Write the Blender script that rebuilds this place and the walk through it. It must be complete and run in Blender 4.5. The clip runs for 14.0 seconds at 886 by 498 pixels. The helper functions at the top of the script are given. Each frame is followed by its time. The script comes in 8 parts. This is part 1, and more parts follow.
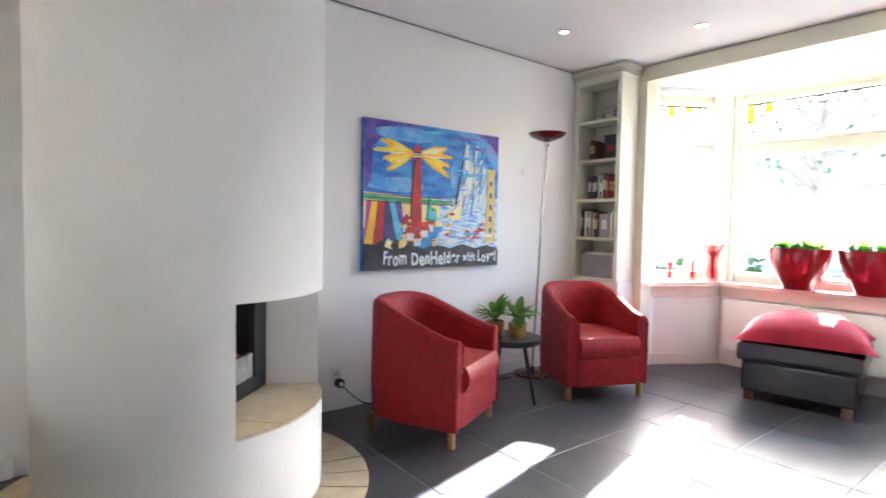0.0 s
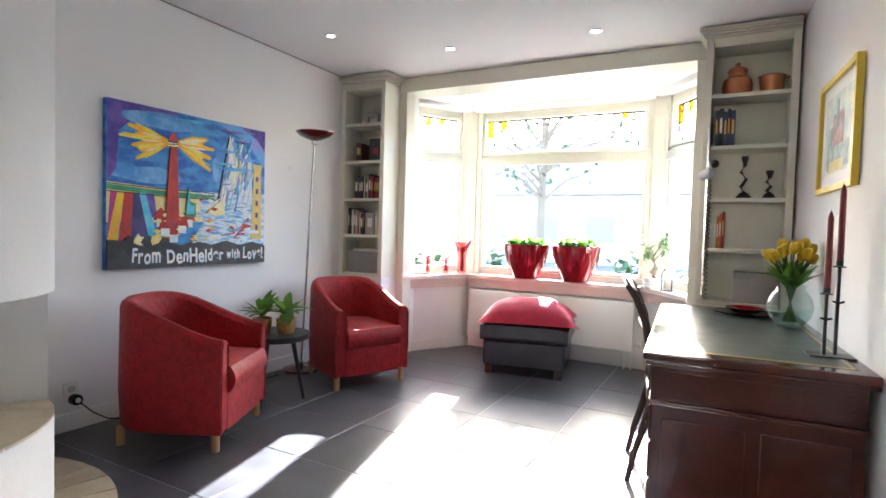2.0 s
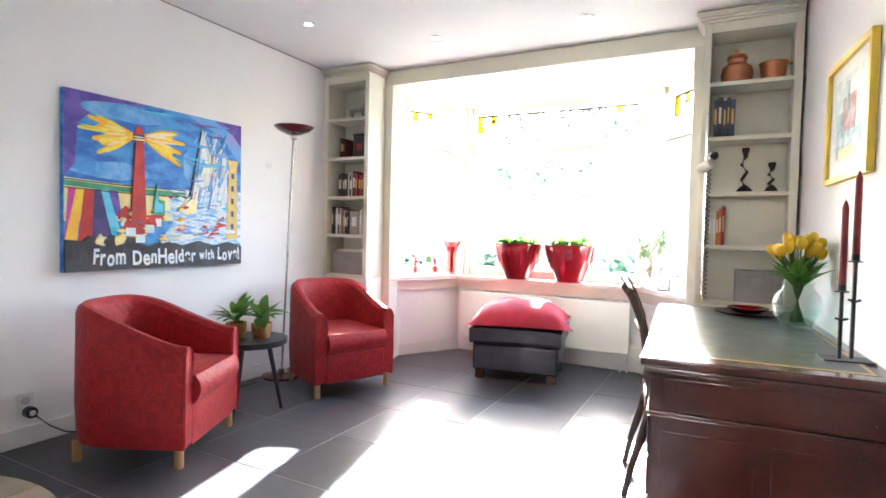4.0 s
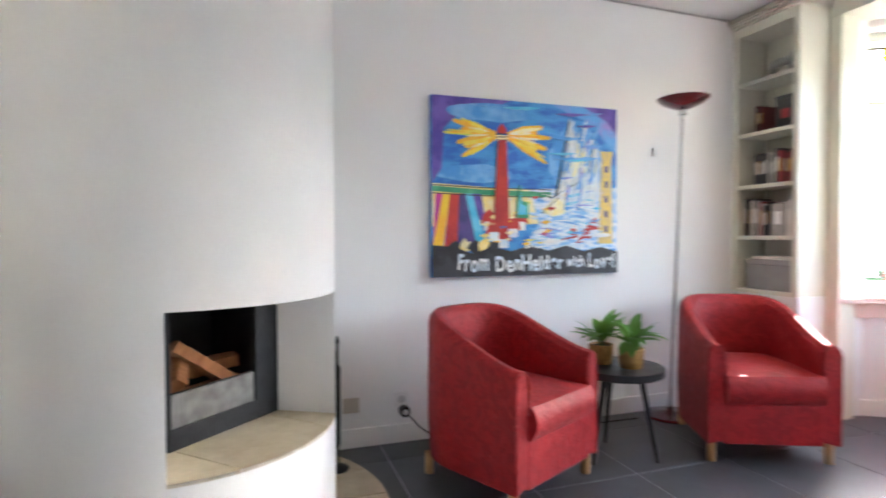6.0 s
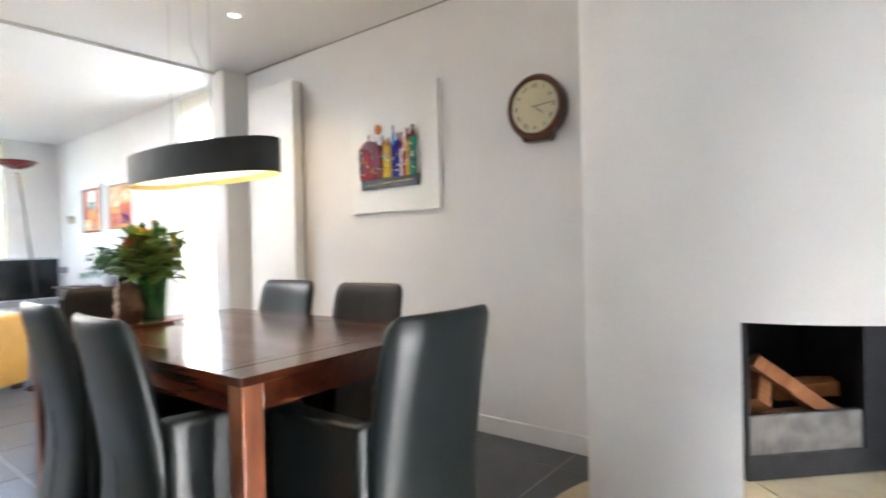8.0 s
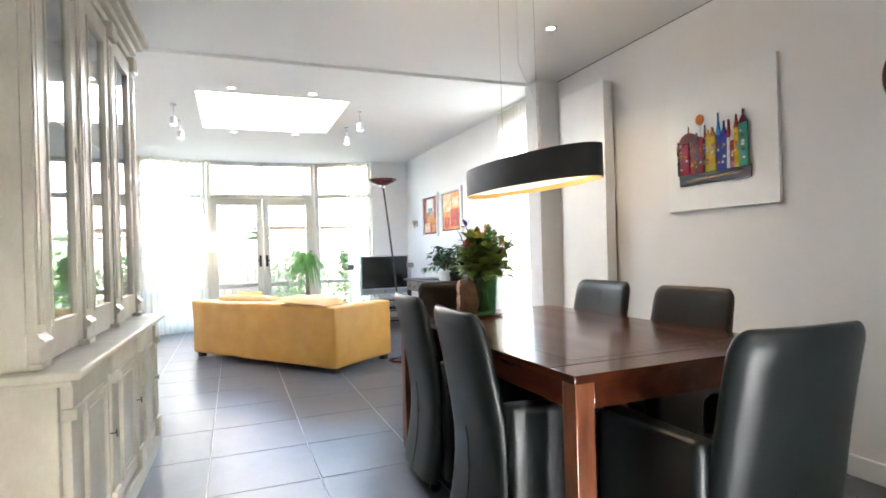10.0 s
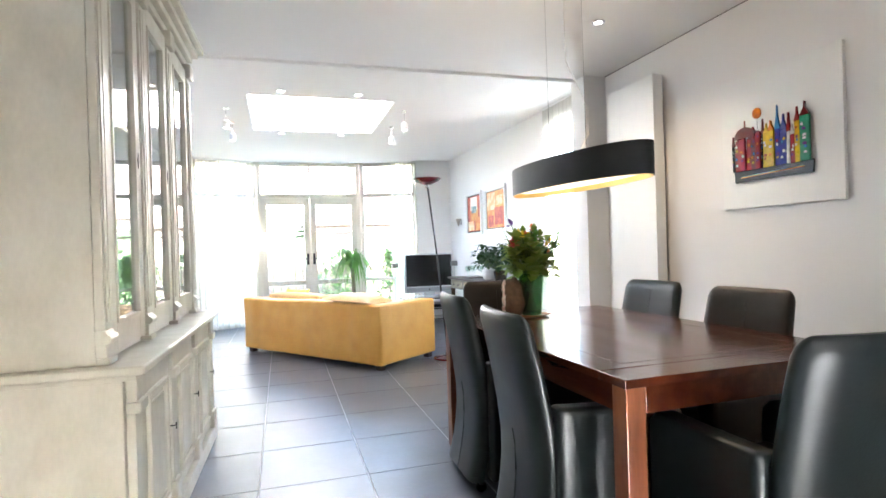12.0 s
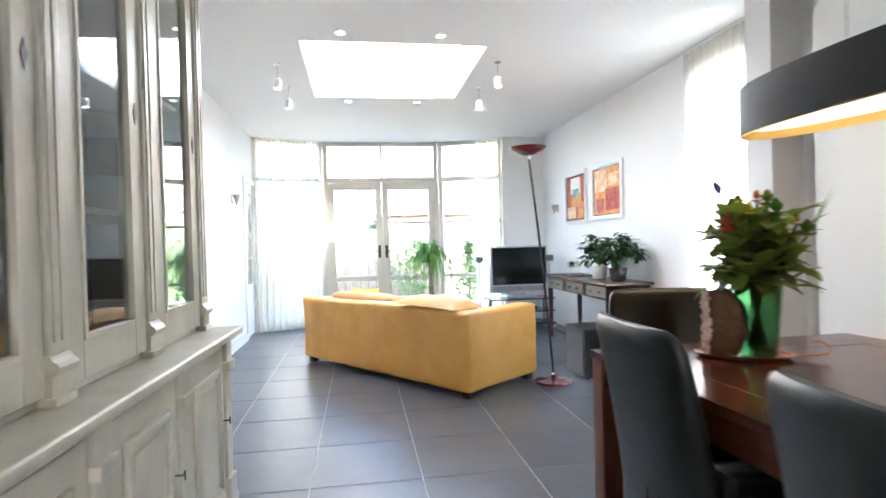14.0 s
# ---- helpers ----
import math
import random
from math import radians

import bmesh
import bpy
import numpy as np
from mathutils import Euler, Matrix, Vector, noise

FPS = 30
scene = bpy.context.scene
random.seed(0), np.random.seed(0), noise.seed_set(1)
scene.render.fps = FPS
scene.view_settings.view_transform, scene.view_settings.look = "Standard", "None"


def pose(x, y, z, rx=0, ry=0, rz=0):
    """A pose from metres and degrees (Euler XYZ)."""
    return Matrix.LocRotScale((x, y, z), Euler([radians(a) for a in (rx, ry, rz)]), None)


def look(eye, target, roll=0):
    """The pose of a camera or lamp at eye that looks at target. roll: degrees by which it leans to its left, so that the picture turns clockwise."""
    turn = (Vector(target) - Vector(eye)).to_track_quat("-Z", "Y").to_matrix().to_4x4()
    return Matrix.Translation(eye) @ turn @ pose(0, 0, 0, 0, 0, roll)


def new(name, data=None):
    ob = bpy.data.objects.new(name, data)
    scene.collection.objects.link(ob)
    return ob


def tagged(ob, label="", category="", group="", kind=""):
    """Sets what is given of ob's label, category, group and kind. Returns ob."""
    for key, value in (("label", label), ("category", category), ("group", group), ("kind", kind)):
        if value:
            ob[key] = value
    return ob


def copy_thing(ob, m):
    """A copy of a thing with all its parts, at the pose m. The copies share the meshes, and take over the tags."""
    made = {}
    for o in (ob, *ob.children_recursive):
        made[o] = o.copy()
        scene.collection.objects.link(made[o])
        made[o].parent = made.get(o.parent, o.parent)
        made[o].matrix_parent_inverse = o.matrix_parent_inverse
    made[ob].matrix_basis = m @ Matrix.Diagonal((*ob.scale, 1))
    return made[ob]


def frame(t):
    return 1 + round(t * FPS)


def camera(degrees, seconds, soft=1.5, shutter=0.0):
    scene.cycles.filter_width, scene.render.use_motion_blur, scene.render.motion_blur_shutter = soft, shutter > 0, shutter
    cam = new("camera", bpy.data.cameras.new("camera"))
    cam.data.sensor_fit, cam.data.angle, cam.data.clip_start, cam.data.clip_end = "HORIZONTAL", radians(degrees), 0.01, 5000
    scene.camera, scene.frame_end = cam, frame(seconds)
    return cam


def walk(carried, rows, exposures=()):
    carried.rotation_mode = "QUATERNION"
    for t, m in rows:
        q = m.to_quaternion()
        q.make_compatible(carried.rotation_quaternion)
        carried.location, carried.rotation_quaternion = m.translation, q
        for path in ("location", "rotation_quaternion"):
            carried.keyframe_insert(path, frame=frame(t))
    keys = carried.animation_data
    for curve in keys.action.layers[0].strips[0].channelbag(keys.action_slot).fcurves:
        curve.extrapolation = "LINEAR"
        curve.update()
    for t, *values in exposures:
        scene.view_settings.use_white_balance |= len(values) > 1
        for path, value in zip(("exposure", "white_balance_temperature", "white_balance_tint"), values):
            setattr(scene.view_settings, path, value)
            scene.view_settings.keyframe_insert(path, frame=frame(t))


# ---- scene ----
cam = camera(78.6, 14.0, soft=1.6, shutter=0.4)
PATH = [
    (0, (0.302, 0.726, 1.263), (1.883, -0.495, 1.17), 1.0),
    (0.5, (0.278, 0.735, 1.254), (1.693, -0.676, 1.167), 1.2),
    (1, (0.246, 0.765, 1.247), (1.477, -0.809, 1.167), 1.5),
    (1.5, (0.213, 0.813, 1.245), (1.27, -0.883, 1.168), 1.6),
    (2, (0.201, 0.819, 1.247), (1.149, -0.94, 1.171), 1.7),
    (4.5, (0.267, 0.422, 1.205), (1.203, -1.344, 1.138), 1.3),
    (5, (0.363, 0.19, 1.19), (1.623, -1.361, 1.112), 0.7),
    (5.5, (0.479, -0.025, 1.174), (2.078, -1.224, 1.113), 0.3),
    (6, (0.606, -0.162, 1.169), (2.499, -0.803, 1.122), -0.2),
    (6.5, (0.702, -0.206, 1.164), (2.695, -0.365, 1.114), -0.4),
    (7, (0.777, -0.185, 1.164), (2.758, 0.093, 1.13), -0.5),
    (7.5, (0.797, -0.137, 1.163), (2.655, 0.602, 1.14), -0.7),
    (8, (0.81, -0.145, 1.167), (2.389, 1.083, 1.148), -1.4),
    (8.5, (0.791, -0.149, 1.181), (2.049, 1.405, 1.172), -1.8),
    (9, (0.753, -0.12, 1.184), (1.769, 1.603, 1.187), -1.8),
    (11.5, (0.704, -0.12, 1.209), (1.291, 1.792, 1.203), -1.7),
    (12, (0.703, -0.116, 1.206), (1.275, 1.8, 1.2), -1.7),
    (12.5, (0.701, 0.014, 1.187), (1.248, 1.938, 1.174), -1.6),
    (13, (0.723, 0.36, 1.183), (1.212, 2.3, 1.169), -1.5),
    (13.5, (0.789, 0.766, 1.179), (1.205, 2.722, 1.156), -1.3),
    (14, (0.827, 1.205, 1.187), (1.134, 3.181, 1.163), -1.5),
]
EXPOSURES = ((0.0, 4.57, 6050, 12), (0.5, 4.46, 6050, 12), (1.0, 4.3, 6050, 12), (2.0, 4.15, 6050, 12), (4.5, 5.12, 6050, 11), (5.0, 5.27, 6050, 11), (5.5, 5.05, 6050, 11), (6.0, 4.66, 6050, 11), (6.5, 4.41, 6050, 11), (7.0, 4.6, 6050, 11), (7.5, 4.85, 6050, 11), (8.0, 4.88, 6050, 11), (8.5, 4.8, 6050, 11), (9.0, 4.58, 6050, 11), (11.5, 4.62, 5980, 11), (12.0, 4.81, 5940, 11), (12.5, 4.95, 5920, 11), (13.0, 4.9, 5900, 11), (13.5, 4.70, 5880, 11), (14.0, 4.48, 5870, 11))
walk(cam, [(t, look(eye, target, roll)) for t, eye, target, roll in PATH], exposures=EXPOSURES)

# ---- world, sun and exposure ----
SUN_TO = Vector((0.235, -1.0, 0.485)).normalized()
world = bpy.data.worlds.new("sky")
scene.world = world
world.use_nodes = True
wn = world.node_tree.nodes
sky = wn.new("ShaderNodeTexSky")
sky.sky_type = "NISHITA"
sky.sun_disc = False
sky.sun_elevation = math.asin(SUN_TO.z)
sky.sun_rotation = math.atan2(SUN_TO.x, SUN_TO.y)
sky.dust_density = 2.0
wn["Background"].inputs["Strength"].default_value = 0.15
world.node_tree.links.new(sky.outputs[0], wn["Background"].inputs["Color"])
sun = new("sun", bpy.data.lights.new("sun", "SUN"))
sun.data.energy = 5.0
sun.data.angle = radians(0.6)
sun.data.color = (1.0, 0.95, 0.88)
sun.matrix_world = look(SUN_TO * 30, (0, 0, 0))


# ---- mesh helpers ----
def box(bm, x0, x1, y0, y1, z0, z1, m=None):
    vs = [bm.verts.new((x, y, z)) for z in (z0, z1) for x, y in ((x0, y0), (x1, y0), (x1, y1), (x0, y1))]
    if m is not None:
        for v in vs:
            v.co = m @ v.co
    fs = []
    for a in ((3, 2, 1, 0), (4, 5, 6, 7), (0, 1, 5, 4), (1, 2, 6, 5), (2, 3, 7, 6), (3, 0, 4, 7)):
        fs.append(bm.faces.new([vs[i] for i in a]))
    return fs


def bevel(bm, width, segments=2):
    bmesh.ops.bevel(bm, geom=list(bm.edges), offset=width, segments=segments, profile=0.6, affect="EDGES", clamp_overlap=True)
    return bm


def rbox(x0, x1, y0, y1, z0, z1, r=0.004, seg=2, m=None):
    bm = bmesh.new()
    box(bm, x0, x1, y0, y1, z0, z1, m)
    return bevel(bm, r, seg)


def lathe(profile, seg=32, bm=None, m=None):
    """Turned body from (radius, height) pairs about z."""
    bm = bm or bmesh.new()
    rings = []
    for r, z in profile:
        ring = []
        for i in range(seg):
            a = 2 * math.pi * i / seg
            co = Vector((max(r, 0.0004) * math.cos(a), max(r, 0.0004) * math.sin(a), z))
            ring.append(bm.verts.new(m @ co if m is not None else co))
        rings.append(ring)
    for a, b in zip(rings, rings[1:]):
        for i in range(seg):
            j = (i + 1) % seg
            bm.faces.new((a[i], a[j], b[j], b[i]))
    bm.faces.new(list(reversed(rings[0])))
    bm.faces.new(rings[-1])
    return bm


def tube(points, radius, seg=8, bm=None, closed=False):
    """Round bar along a line of points; radius may be a list."""
    bm = bm or bmesh.new()
    pts = [Vector(p) for p in points]
    n = len(pts)
    rings = []
    up = Vector((0, 0, 1))
    for k, p in enumerate(pts):
        t = (pts[min(k + 1, n - 1)] - pts[max(k - 1, 0)]).normalized()
        side = t.cross(up)
        if side.length < 0.05:
            side = t.cross(Vector((1, 0, 0)))
        side.normalize()
        top = side.cross(t)
        r = radius[k] if isinstance(radius, (list, tuple)) else radius
        rings.append([bm.verts.new(p + r * (math.cos(2 * math.pi * i / seg) * side + math.sin(2 * math.pi * i / seg) * top)) for i in range(seg)])
    for a, b in zip(rings, rings[1:]):
        for i in range(seg):
            j = (i + 1) % seg
            bm.faces.new((a[i], a[j], b[j], b[i]))
    bm.faces.new(list(reversed(rings[0])))
    bm.faces.new(rings[-1])
    return bm


def prism(outline, z0, z1, bm=None, m=None):
    """Upright body over a flat outline of (x, y) pairs."""
    bm = bm or bmesh.new()
    f = (lambda c: m @ Vector(c)) if m is not None else (lambda c: c)
    lo = [bm.verts.new(f((x, y, z0))) for x, y in outline]
    hi = [bm.verts.new(f((x, y, z1))) for x, y in outline]
    n = len(outline)
    for i in range(n):
        j = (i + 1) % n
        bm.faces.new((lo[i], lo[j], hi[j], hi[i]))
    bm.faces.new(list(reversed(lo)))
    bm.faces.new(hi)
    return bm


def smooth(bm, limit=0.6):
    bm.normal_update()
    for f in bm.faces:
        # broad flat faces stay flat, small rounded ones run smooth
        area = f.calc_area()
        flat = True
        for e in f.edges:
            for g in e.link_faces:
                if g is not f and g.calc_area() > 0.4 * area and g.normal.dot(f.normal) < 0.9999:
                    flat = False
        f.smooth = not flat
    for e in bm.edges:
        if len(e.link_faces) == 2 and e.calc_face_angle(0) > limit:
            e.smooth = False
    return bm


def mesh_of(name, bm, material):
    bmesh.ops.recalc_face_normals(bm, faces=bm.faces)
    me = bpy.data.meshes.new(name)
    smooth(bm)
    bm.to_mesh(me)
    bm.free()
    if material:
        me.materials.append(material)
    return me


def part(name, bm, material, parent, label="", m=None):
    ob = new(name, mesh_of(name, bm, material))
    ob.parent = parent
    if m is not None:
        ob.matrix_basis = m
    return tagged(ob, label) if label else ob


def thing(name, label, category, group="", m=None):
    ob = new(name)
    ob.empty_display_size = 0.1
    if m is not None:
        ob.matrix_basis = m
    return tagged(ob, label, category, group)


def solo(name, bm, material, label, category, group="", m=None):
    ob = new(name, mesh_of(name, bm, material))
    if m is not None:
        ob.matrix_basis = m
    return tagged(ob, label, category, group)


def structure(name, bm, material, label, category, m=None):
    ob = new(name, mesh_of(name, bm, material))
    if m is not None:
        ob.matrix_basis = m
    return tagged(ob, label, category, kind="structure")


def lettering(body, size, depth=0.002, bold=0.0):
    cu = bpy.data.curves.new("letters", "FONT")
    cu.body, cu.size, cu.extrude, cu.offset = body, size, depth, bold
    cu.align_x, cu.align_y = "CENTER", "CENTER"
    tmp = bpy.data.objects.new("letters", cu)
    me = bpy.data.meshes.new_from_object(tmp)
    bm = bmesh.new()
    bm.from_mesh(me)
    bpy.data.objects.remove(tmp)
    return bm


# ---- materials ----
def mat(name, color, rough=0.5, metal=0.0, vary=0.12, scale=6.0, fine=60.0, bump=0.1, second=None, coat=0.0, sheen=0.0,
        stretch=(1, 1, 1), rand=0.0, spec=0.5, rvary=0.1, mixlo=0.35, mixhi=0.65):
    ma = bpy.data.materials.new(name)
    ma.use_nodes = True
    nt = ma.node_tree
    nd, ln = nt.nodes, nt.links
    bs = nd["Principled BSDF"]
    co = nd.new("ShaderNodeTexCoord")
    mp = nd.new("ShaderNodeMapping")
    mp.inputs["Scale"].default_value = stretch
    ln.new(co.outputs["Object"], mp.inputs["Vector"])
    big = nd.new("ShaderNodeTexNoise")
    big.inputs["Scale"].default_value = scale
    big.inputs["Detail"].default_value = 5
    small = nd.new("ShaderNodeTexNoise")
    small.inputs["Scale"].default_value = fine
    small.inputs["Detail"].default_value = 3
    for n in (big, small):
        ln.new(mp.outputs[0], n.inputs["Vector"])
    if rand:
        oi = nd.new("ShaderNodeObjectInfo")
        off = nd.new("ShaderNodeVectorMath")
        off.operation = "SCALE"
        off.inputs[0].default_value = (37, 19, 53)
        ln.new(oi.outputs["Random"], off.inputs["Scale"])
        ln.new(off.outputs[0], mp.inputs["Location"])
    c = Vector(color)
    d = Vector(second) if second else c * (1 - vary)
    ramp = nd.new("ShaderNodeMapRange")
    ramp.inputs["From Min"].default_value, ramp.inputs["From Max"].default_value = mixlo, mixhi
    ln.new(big.outputs["Fac"], ramp.inputs["Value"])
    mx = nd.new("ShaderNodeMix")
    mx.data_type = "RGBA"
    mx.inputs["A"].default_value = (*c, 1)
    mx.inputs["B"].default_value = (*d, 1)
    ln.new(ramp.outputs[0], mx.inputs["Factor"])
    fi = nd.new("ShaderNodeMix")
    fi.data_type = "RGBA"
    fi.blend_type = "MULTIPLY"
    fi.inputs["Factor"].default_value = min(1.0, vary * 1.5)
    ln.new(mx.outputs["Result"], fi.inputs["A"])
    ln.new(small.outputs["Color"], fi.inputs["B"])
    gr = nd.new("ShaderNodeMapRange")
    gr.inputs["To Min"].default_value, gr.inputs["To Max"].default_value = 0.6, 1.3
    ln.new(small.outputs["Fac"], gr.inputs["Value"])
    ln.new(gr.outputs[0], fi.inputs["B"])
    last = fi.outputs["Result"]
    if rand:
        oi2 = nd.new("ShaderNodeObjectInfo")
        rr = nd.new("ShaderNodeMapRange")
        rr.inputs["To Min"].default_value, rr.inputs["To Max"].default_value = 1 - rand, 1 + rand
        ln.new(oi2.outputs["Random"], rr.inputs["Value"])
        mu = nd.new("ShaderNodeMix")
        mu.data_type, mu.blend_type = "RGBA", "MULTIPLY"
        mu.inputs["Factor"].default_value = 1
        ln.new(last, mu.inputs["A"])
        ln.new(rr.outputs[0], mu.inputs["B"])
        last = mu.outputs["Result"]
    ln.new(last, bs.inputs["Base Color"])
    ro = nd.new("ShaderNodeMapRange")
    lo, hi = max(0.02, rough - rvary), min(1, rough + rvary)
    if rough >= 0.275:
        lo = max(lo, 0.29)
    else:
        hi = min(hi, 0.262)
    ro.inputs["To Min"].default_value, ro.inputs["To Max"].default_value = lo, hi
    ln.new(big.outputs["Fac"], ro.inputs["Value"])
    ln.new(ro.outputs[0], bs.inputs["Roughness"])
    bs.inputs["Metallic"].default_value = metal
    bs.inputs["Specular IOR Level"].default_value = spec
    bs.inputs["Coat Weight"].default_value = coat
    bs.inputs["Coat Roughness"].default_value = 0.08
    bs.inputs["Sheen Weight"].default_value = sheen
    if bump:
        bp = nd.new("ShaderNodeBump")
        bp.inputs["Strength"].default_value = bump
        bp.inputs["Distance"].default_value = 0.01
        ln.new(small.outputs["Fac"], bp.inputs["Height"])
        ln.new(bp.outputs[0], bs.inputs["Normal"])
    return ma


def glow(name, color, strength):
    ma = bpy.data.materials.new(name)
    ma.use_nodes = True
    b = ma.node_tree.nodes["Principled BSDF"]
    b.inputs["Base Color"].default_value = (*color, 1)
    b.inputs["Emission Color"].default_value = (*color, 1)
    b.inputs["Emission Strength"].default_value = strength
    return ma


def glass(name, tint=(1, 1, 1), ior=1.45, gloss=1.0):
    """Thin clear pane: see-through with a mirror gloss that grows at grazing angles."""
    ma = bpy.data.materials.new(name)
    ma.use_nodes = True
    nt = ma.node_tree
    nd, ln = nt.nodes, nt.links
    nd.remove(nd["Principled BSDF"])
    tr = nd.new("ShaderNodeBsdfTransparent")
    tr.inputs[0].default_value = (*tint, 1)
    gl = nd.new("ShaderNodeBsdfGlossy")
    gl.inputs["Roughness"].default_value = 0.01
    gl.inputs[0].default_value = (1, 1, 1, 1)
    lw = nd.new("ShaderNodeLayerWeight")
    lw.inputs[0].default_value = 0.5
    pw = nd.new("ShaderNodeMath")
    pw.operation = "POWER"
    pw.inputs[1].default_value = 5.0
    ln.new(lw.outputs["Facing"], pw.inputs[0])
    f0 = ((ior - 1) / (ior + 1)) ** 2
    fr = nd.new("ShaderNodeMapRange")
    fr.inputs["To Min"].default_value, fr.inputs["To Max"].default_value = f0, f0 + (1 - f0) * gloss
    ln.new(pw.outputs[0], fr.inputs["Value"])
    mx = nd.new("ShaderNodeMixShader")
    ln.new(fr.outputs[0], mx.inputs[0])
    ln.new(tr.outputs[0], mx.inputs[1])
    ln.new(gl.outputs[0], mx.inputs[2])
    ln.new(mx.outputs[0], nd["Material Output"].inputs[0])
    return ma


def sheer(name, color, clear=0.55):
    ma = bpy.data.materials.new(name)
    ma.use_nodes = True
    nt = ma.node_tree
    nd, ln = nt.nodes, nt.links
    nd.remove(nd["Principled BSDF"])
    tr = nd.new("ShaderNodeBsdfTransparent")
    tl = nd.new("ShaderNodeBsdfTranslucent")
    tl.inputs[0].default_value = (*color, 1)
    df = nd.new("ShaderNodeBsdfDiffuse")
    df.inputs[0].default_value = (*color, 1)
    a = nd.new("ShaderNodeMixShader")
    b = nd.new("ShaderNodeMixShader")
    a.inputs[0].default_value = 0.4
    b.inputs[0].default_value = clear
    ln.new(tl.outputs[0], a.inputs[1])
    ln.new(df.outputs[0], a.inputs[2])
    ln.new(a.outputs[0], b.inputs[1])
    ln.new(tr.outputs[0], b.inputs[2])
    ln.new(b.outputs[0], nd["Material Output"].inputs[0])
    return ma


PLASTER = mat("white_plaster", (0.80, 0.79, 0.78), 0.85, vary=0.03, scale=1.2, fine=180, bump=0.06, spec=0.2)
CEILING = mat("ceiling_paint", (0.82, 0.82, 0.81), 0.8, vary=0.02, scale=0.8, fine=150, bump=0.02, spec=0.2)
ROUGHCAST = mat("hearth_plaster", (0.80, 0.79, 0.77), 0.85, vary=0.05, scale=3, fine=90, bump=0.11, spec=0.2)
CREAM = mat("cream_gloss_paint", (0.68, 0.66, 0.55), 0.35, vary=0.04, scale=3, fine=70, bump=0.03)
WHITE = mat("white_satin_paint", (0.80, 0.80, 0.78), 0.4, vary=0.03, scale=3, fine=80, bump=0.02)
GARDENPAINT = mat("grey_cream_frame_paint", (0.60, 0.58, 0.50), 0.4, vary=0.06, scale=3, fine=80, bump=0.02)
SILL = mat("sill_lacquer", (0.74, 0.62, 0.56), 0.25, vary=0.05, scale=4, fine=60, bump=0.02)
SLATE = mat("anthracite_tile", (0.041, 0.045, 0.055), 0.345, vary=0.3, scale=5, fine=45, bump=0.03, second=(0.064, 0.069, 0.082), rand=0.12, rvary=0.04, spec=0.8)
GROUT = mat("grey_grout", (0.52, 0.52, 0.53), 0.6, vary=0.2, scale=20, fine=200, bump=0.2)
HEARTH = mat("cream_hearth_tile", (0.62, 0.53, 0.37), 0.4, vary=0.15, scale=9, fine=50, bump=0.08, second=(0.52, 0.43, 0.28), rand=0.08)
HJOINT = mat("hearth_joint", (0.10, 0.08, 0.06), 0.9, bump=0.2)
SOOT = mat("sooty_iron", (0.012, 0.012, 0.013), 0.7, vary=0.3, scale=12, fine=80, bump=0.3)
GREYIRON = mat("grey_cast_iron", (0.028, 0.028, 0.030), 0.55, metal=0.3, vary=0.3, scale=15, fine=90, bump=0.3)
STEELRIB = mat("worn_steel_basket", (0.46, 0.45, 0.43), 0.45, metal=0.6, vary=0.4, scale=20, fine=80, bump=0.2)
LOGWOOD = mat("split_firewood", (0.42, 0.17, 0.06), 0.8, vary=0.35, scale=9, fine=60, bump=0.4, second=(0.30, 0.11, 0.04), stretch=(1, 1, 6))
REDCLOTH = mat("red_damask", (0.31, 0.009, 0.012), 0.55, vary=0.2, scale=15, fine=34, bump=0.55, second=(0.24, 0.006, 0.009), sheen=0.04, spec=0.3, mixlo=0.46, mixhi=0.54)
for n in REDCLOTH.node_tree.nodes:
    if n.type == "TEX_NOISE":
        n.inputs["Distortion"].default_value = 1.6
BEECH = mat("beech_leg", (0.52, 0.30, 0.13), 0.4, vary=0.2, scale=12, fine=70, bump=0.05, stretch=(1, 1, 0.2))
BLACKMETAL = mat("black_metal", (0.018, 0.018, 0.02), 0.4, metal=0.4, vary=0.2, scale=12, bump=0.03)
TRAYTOP = mat("grey_tray_top", (0.10, 0.10, 0.105), 0.4, vary=0.2, scale=12, bump=0.05)
BURGUNDY = mat("burgundy_lacquer", (0.11, 0.006, 0.010), 0.22, vary=0.15, scale=8, bump=0.0, coat=0.4)
CHROME = mat("brushed_steel", (0.6, 0.6, 0.6), 0.25, metal=1.0, vary=0.05, scale=20, bump=0.02)
BLUELEATHER = mat("dark_plum_leather", (0.024, 0.020, 0.036), 0.25, vary=0.25, scale=9, fine=110, bump=0.06, rvary=0.01)
PINKCLOTH = mat("crimson_velvet", (0.36, 0.004, 0.03), 0.75, vary=0.2, scale=10, fine=160, bump=0.12)
MAHOGANY = mat("mahogany", (0.075, 0.016, 0.010), 0.25, vary=0.35, scale=5, fine=60, bump=0.04, second=(0.045, 0.009, 0.006), stretch=(1, 0.25, 1), coat=0.3)
DESKLEATHER = mat("green_desk_leather", (0.045, 0.060, 0.050), 0.32, vary=0.2, scale=10, fine=130, bump=0.06)
GILT = mat("gilt_tooling", (0.6, 0.36, 0.08), 0.4, metal=0.5, vary=0.1, bump=0.02)
DARKWOOD = mat("dark_carved_wood", (0.045, 0.018, 0.010), 0.3, vary=0.3, scale=10, fine=80, bump=0.08)
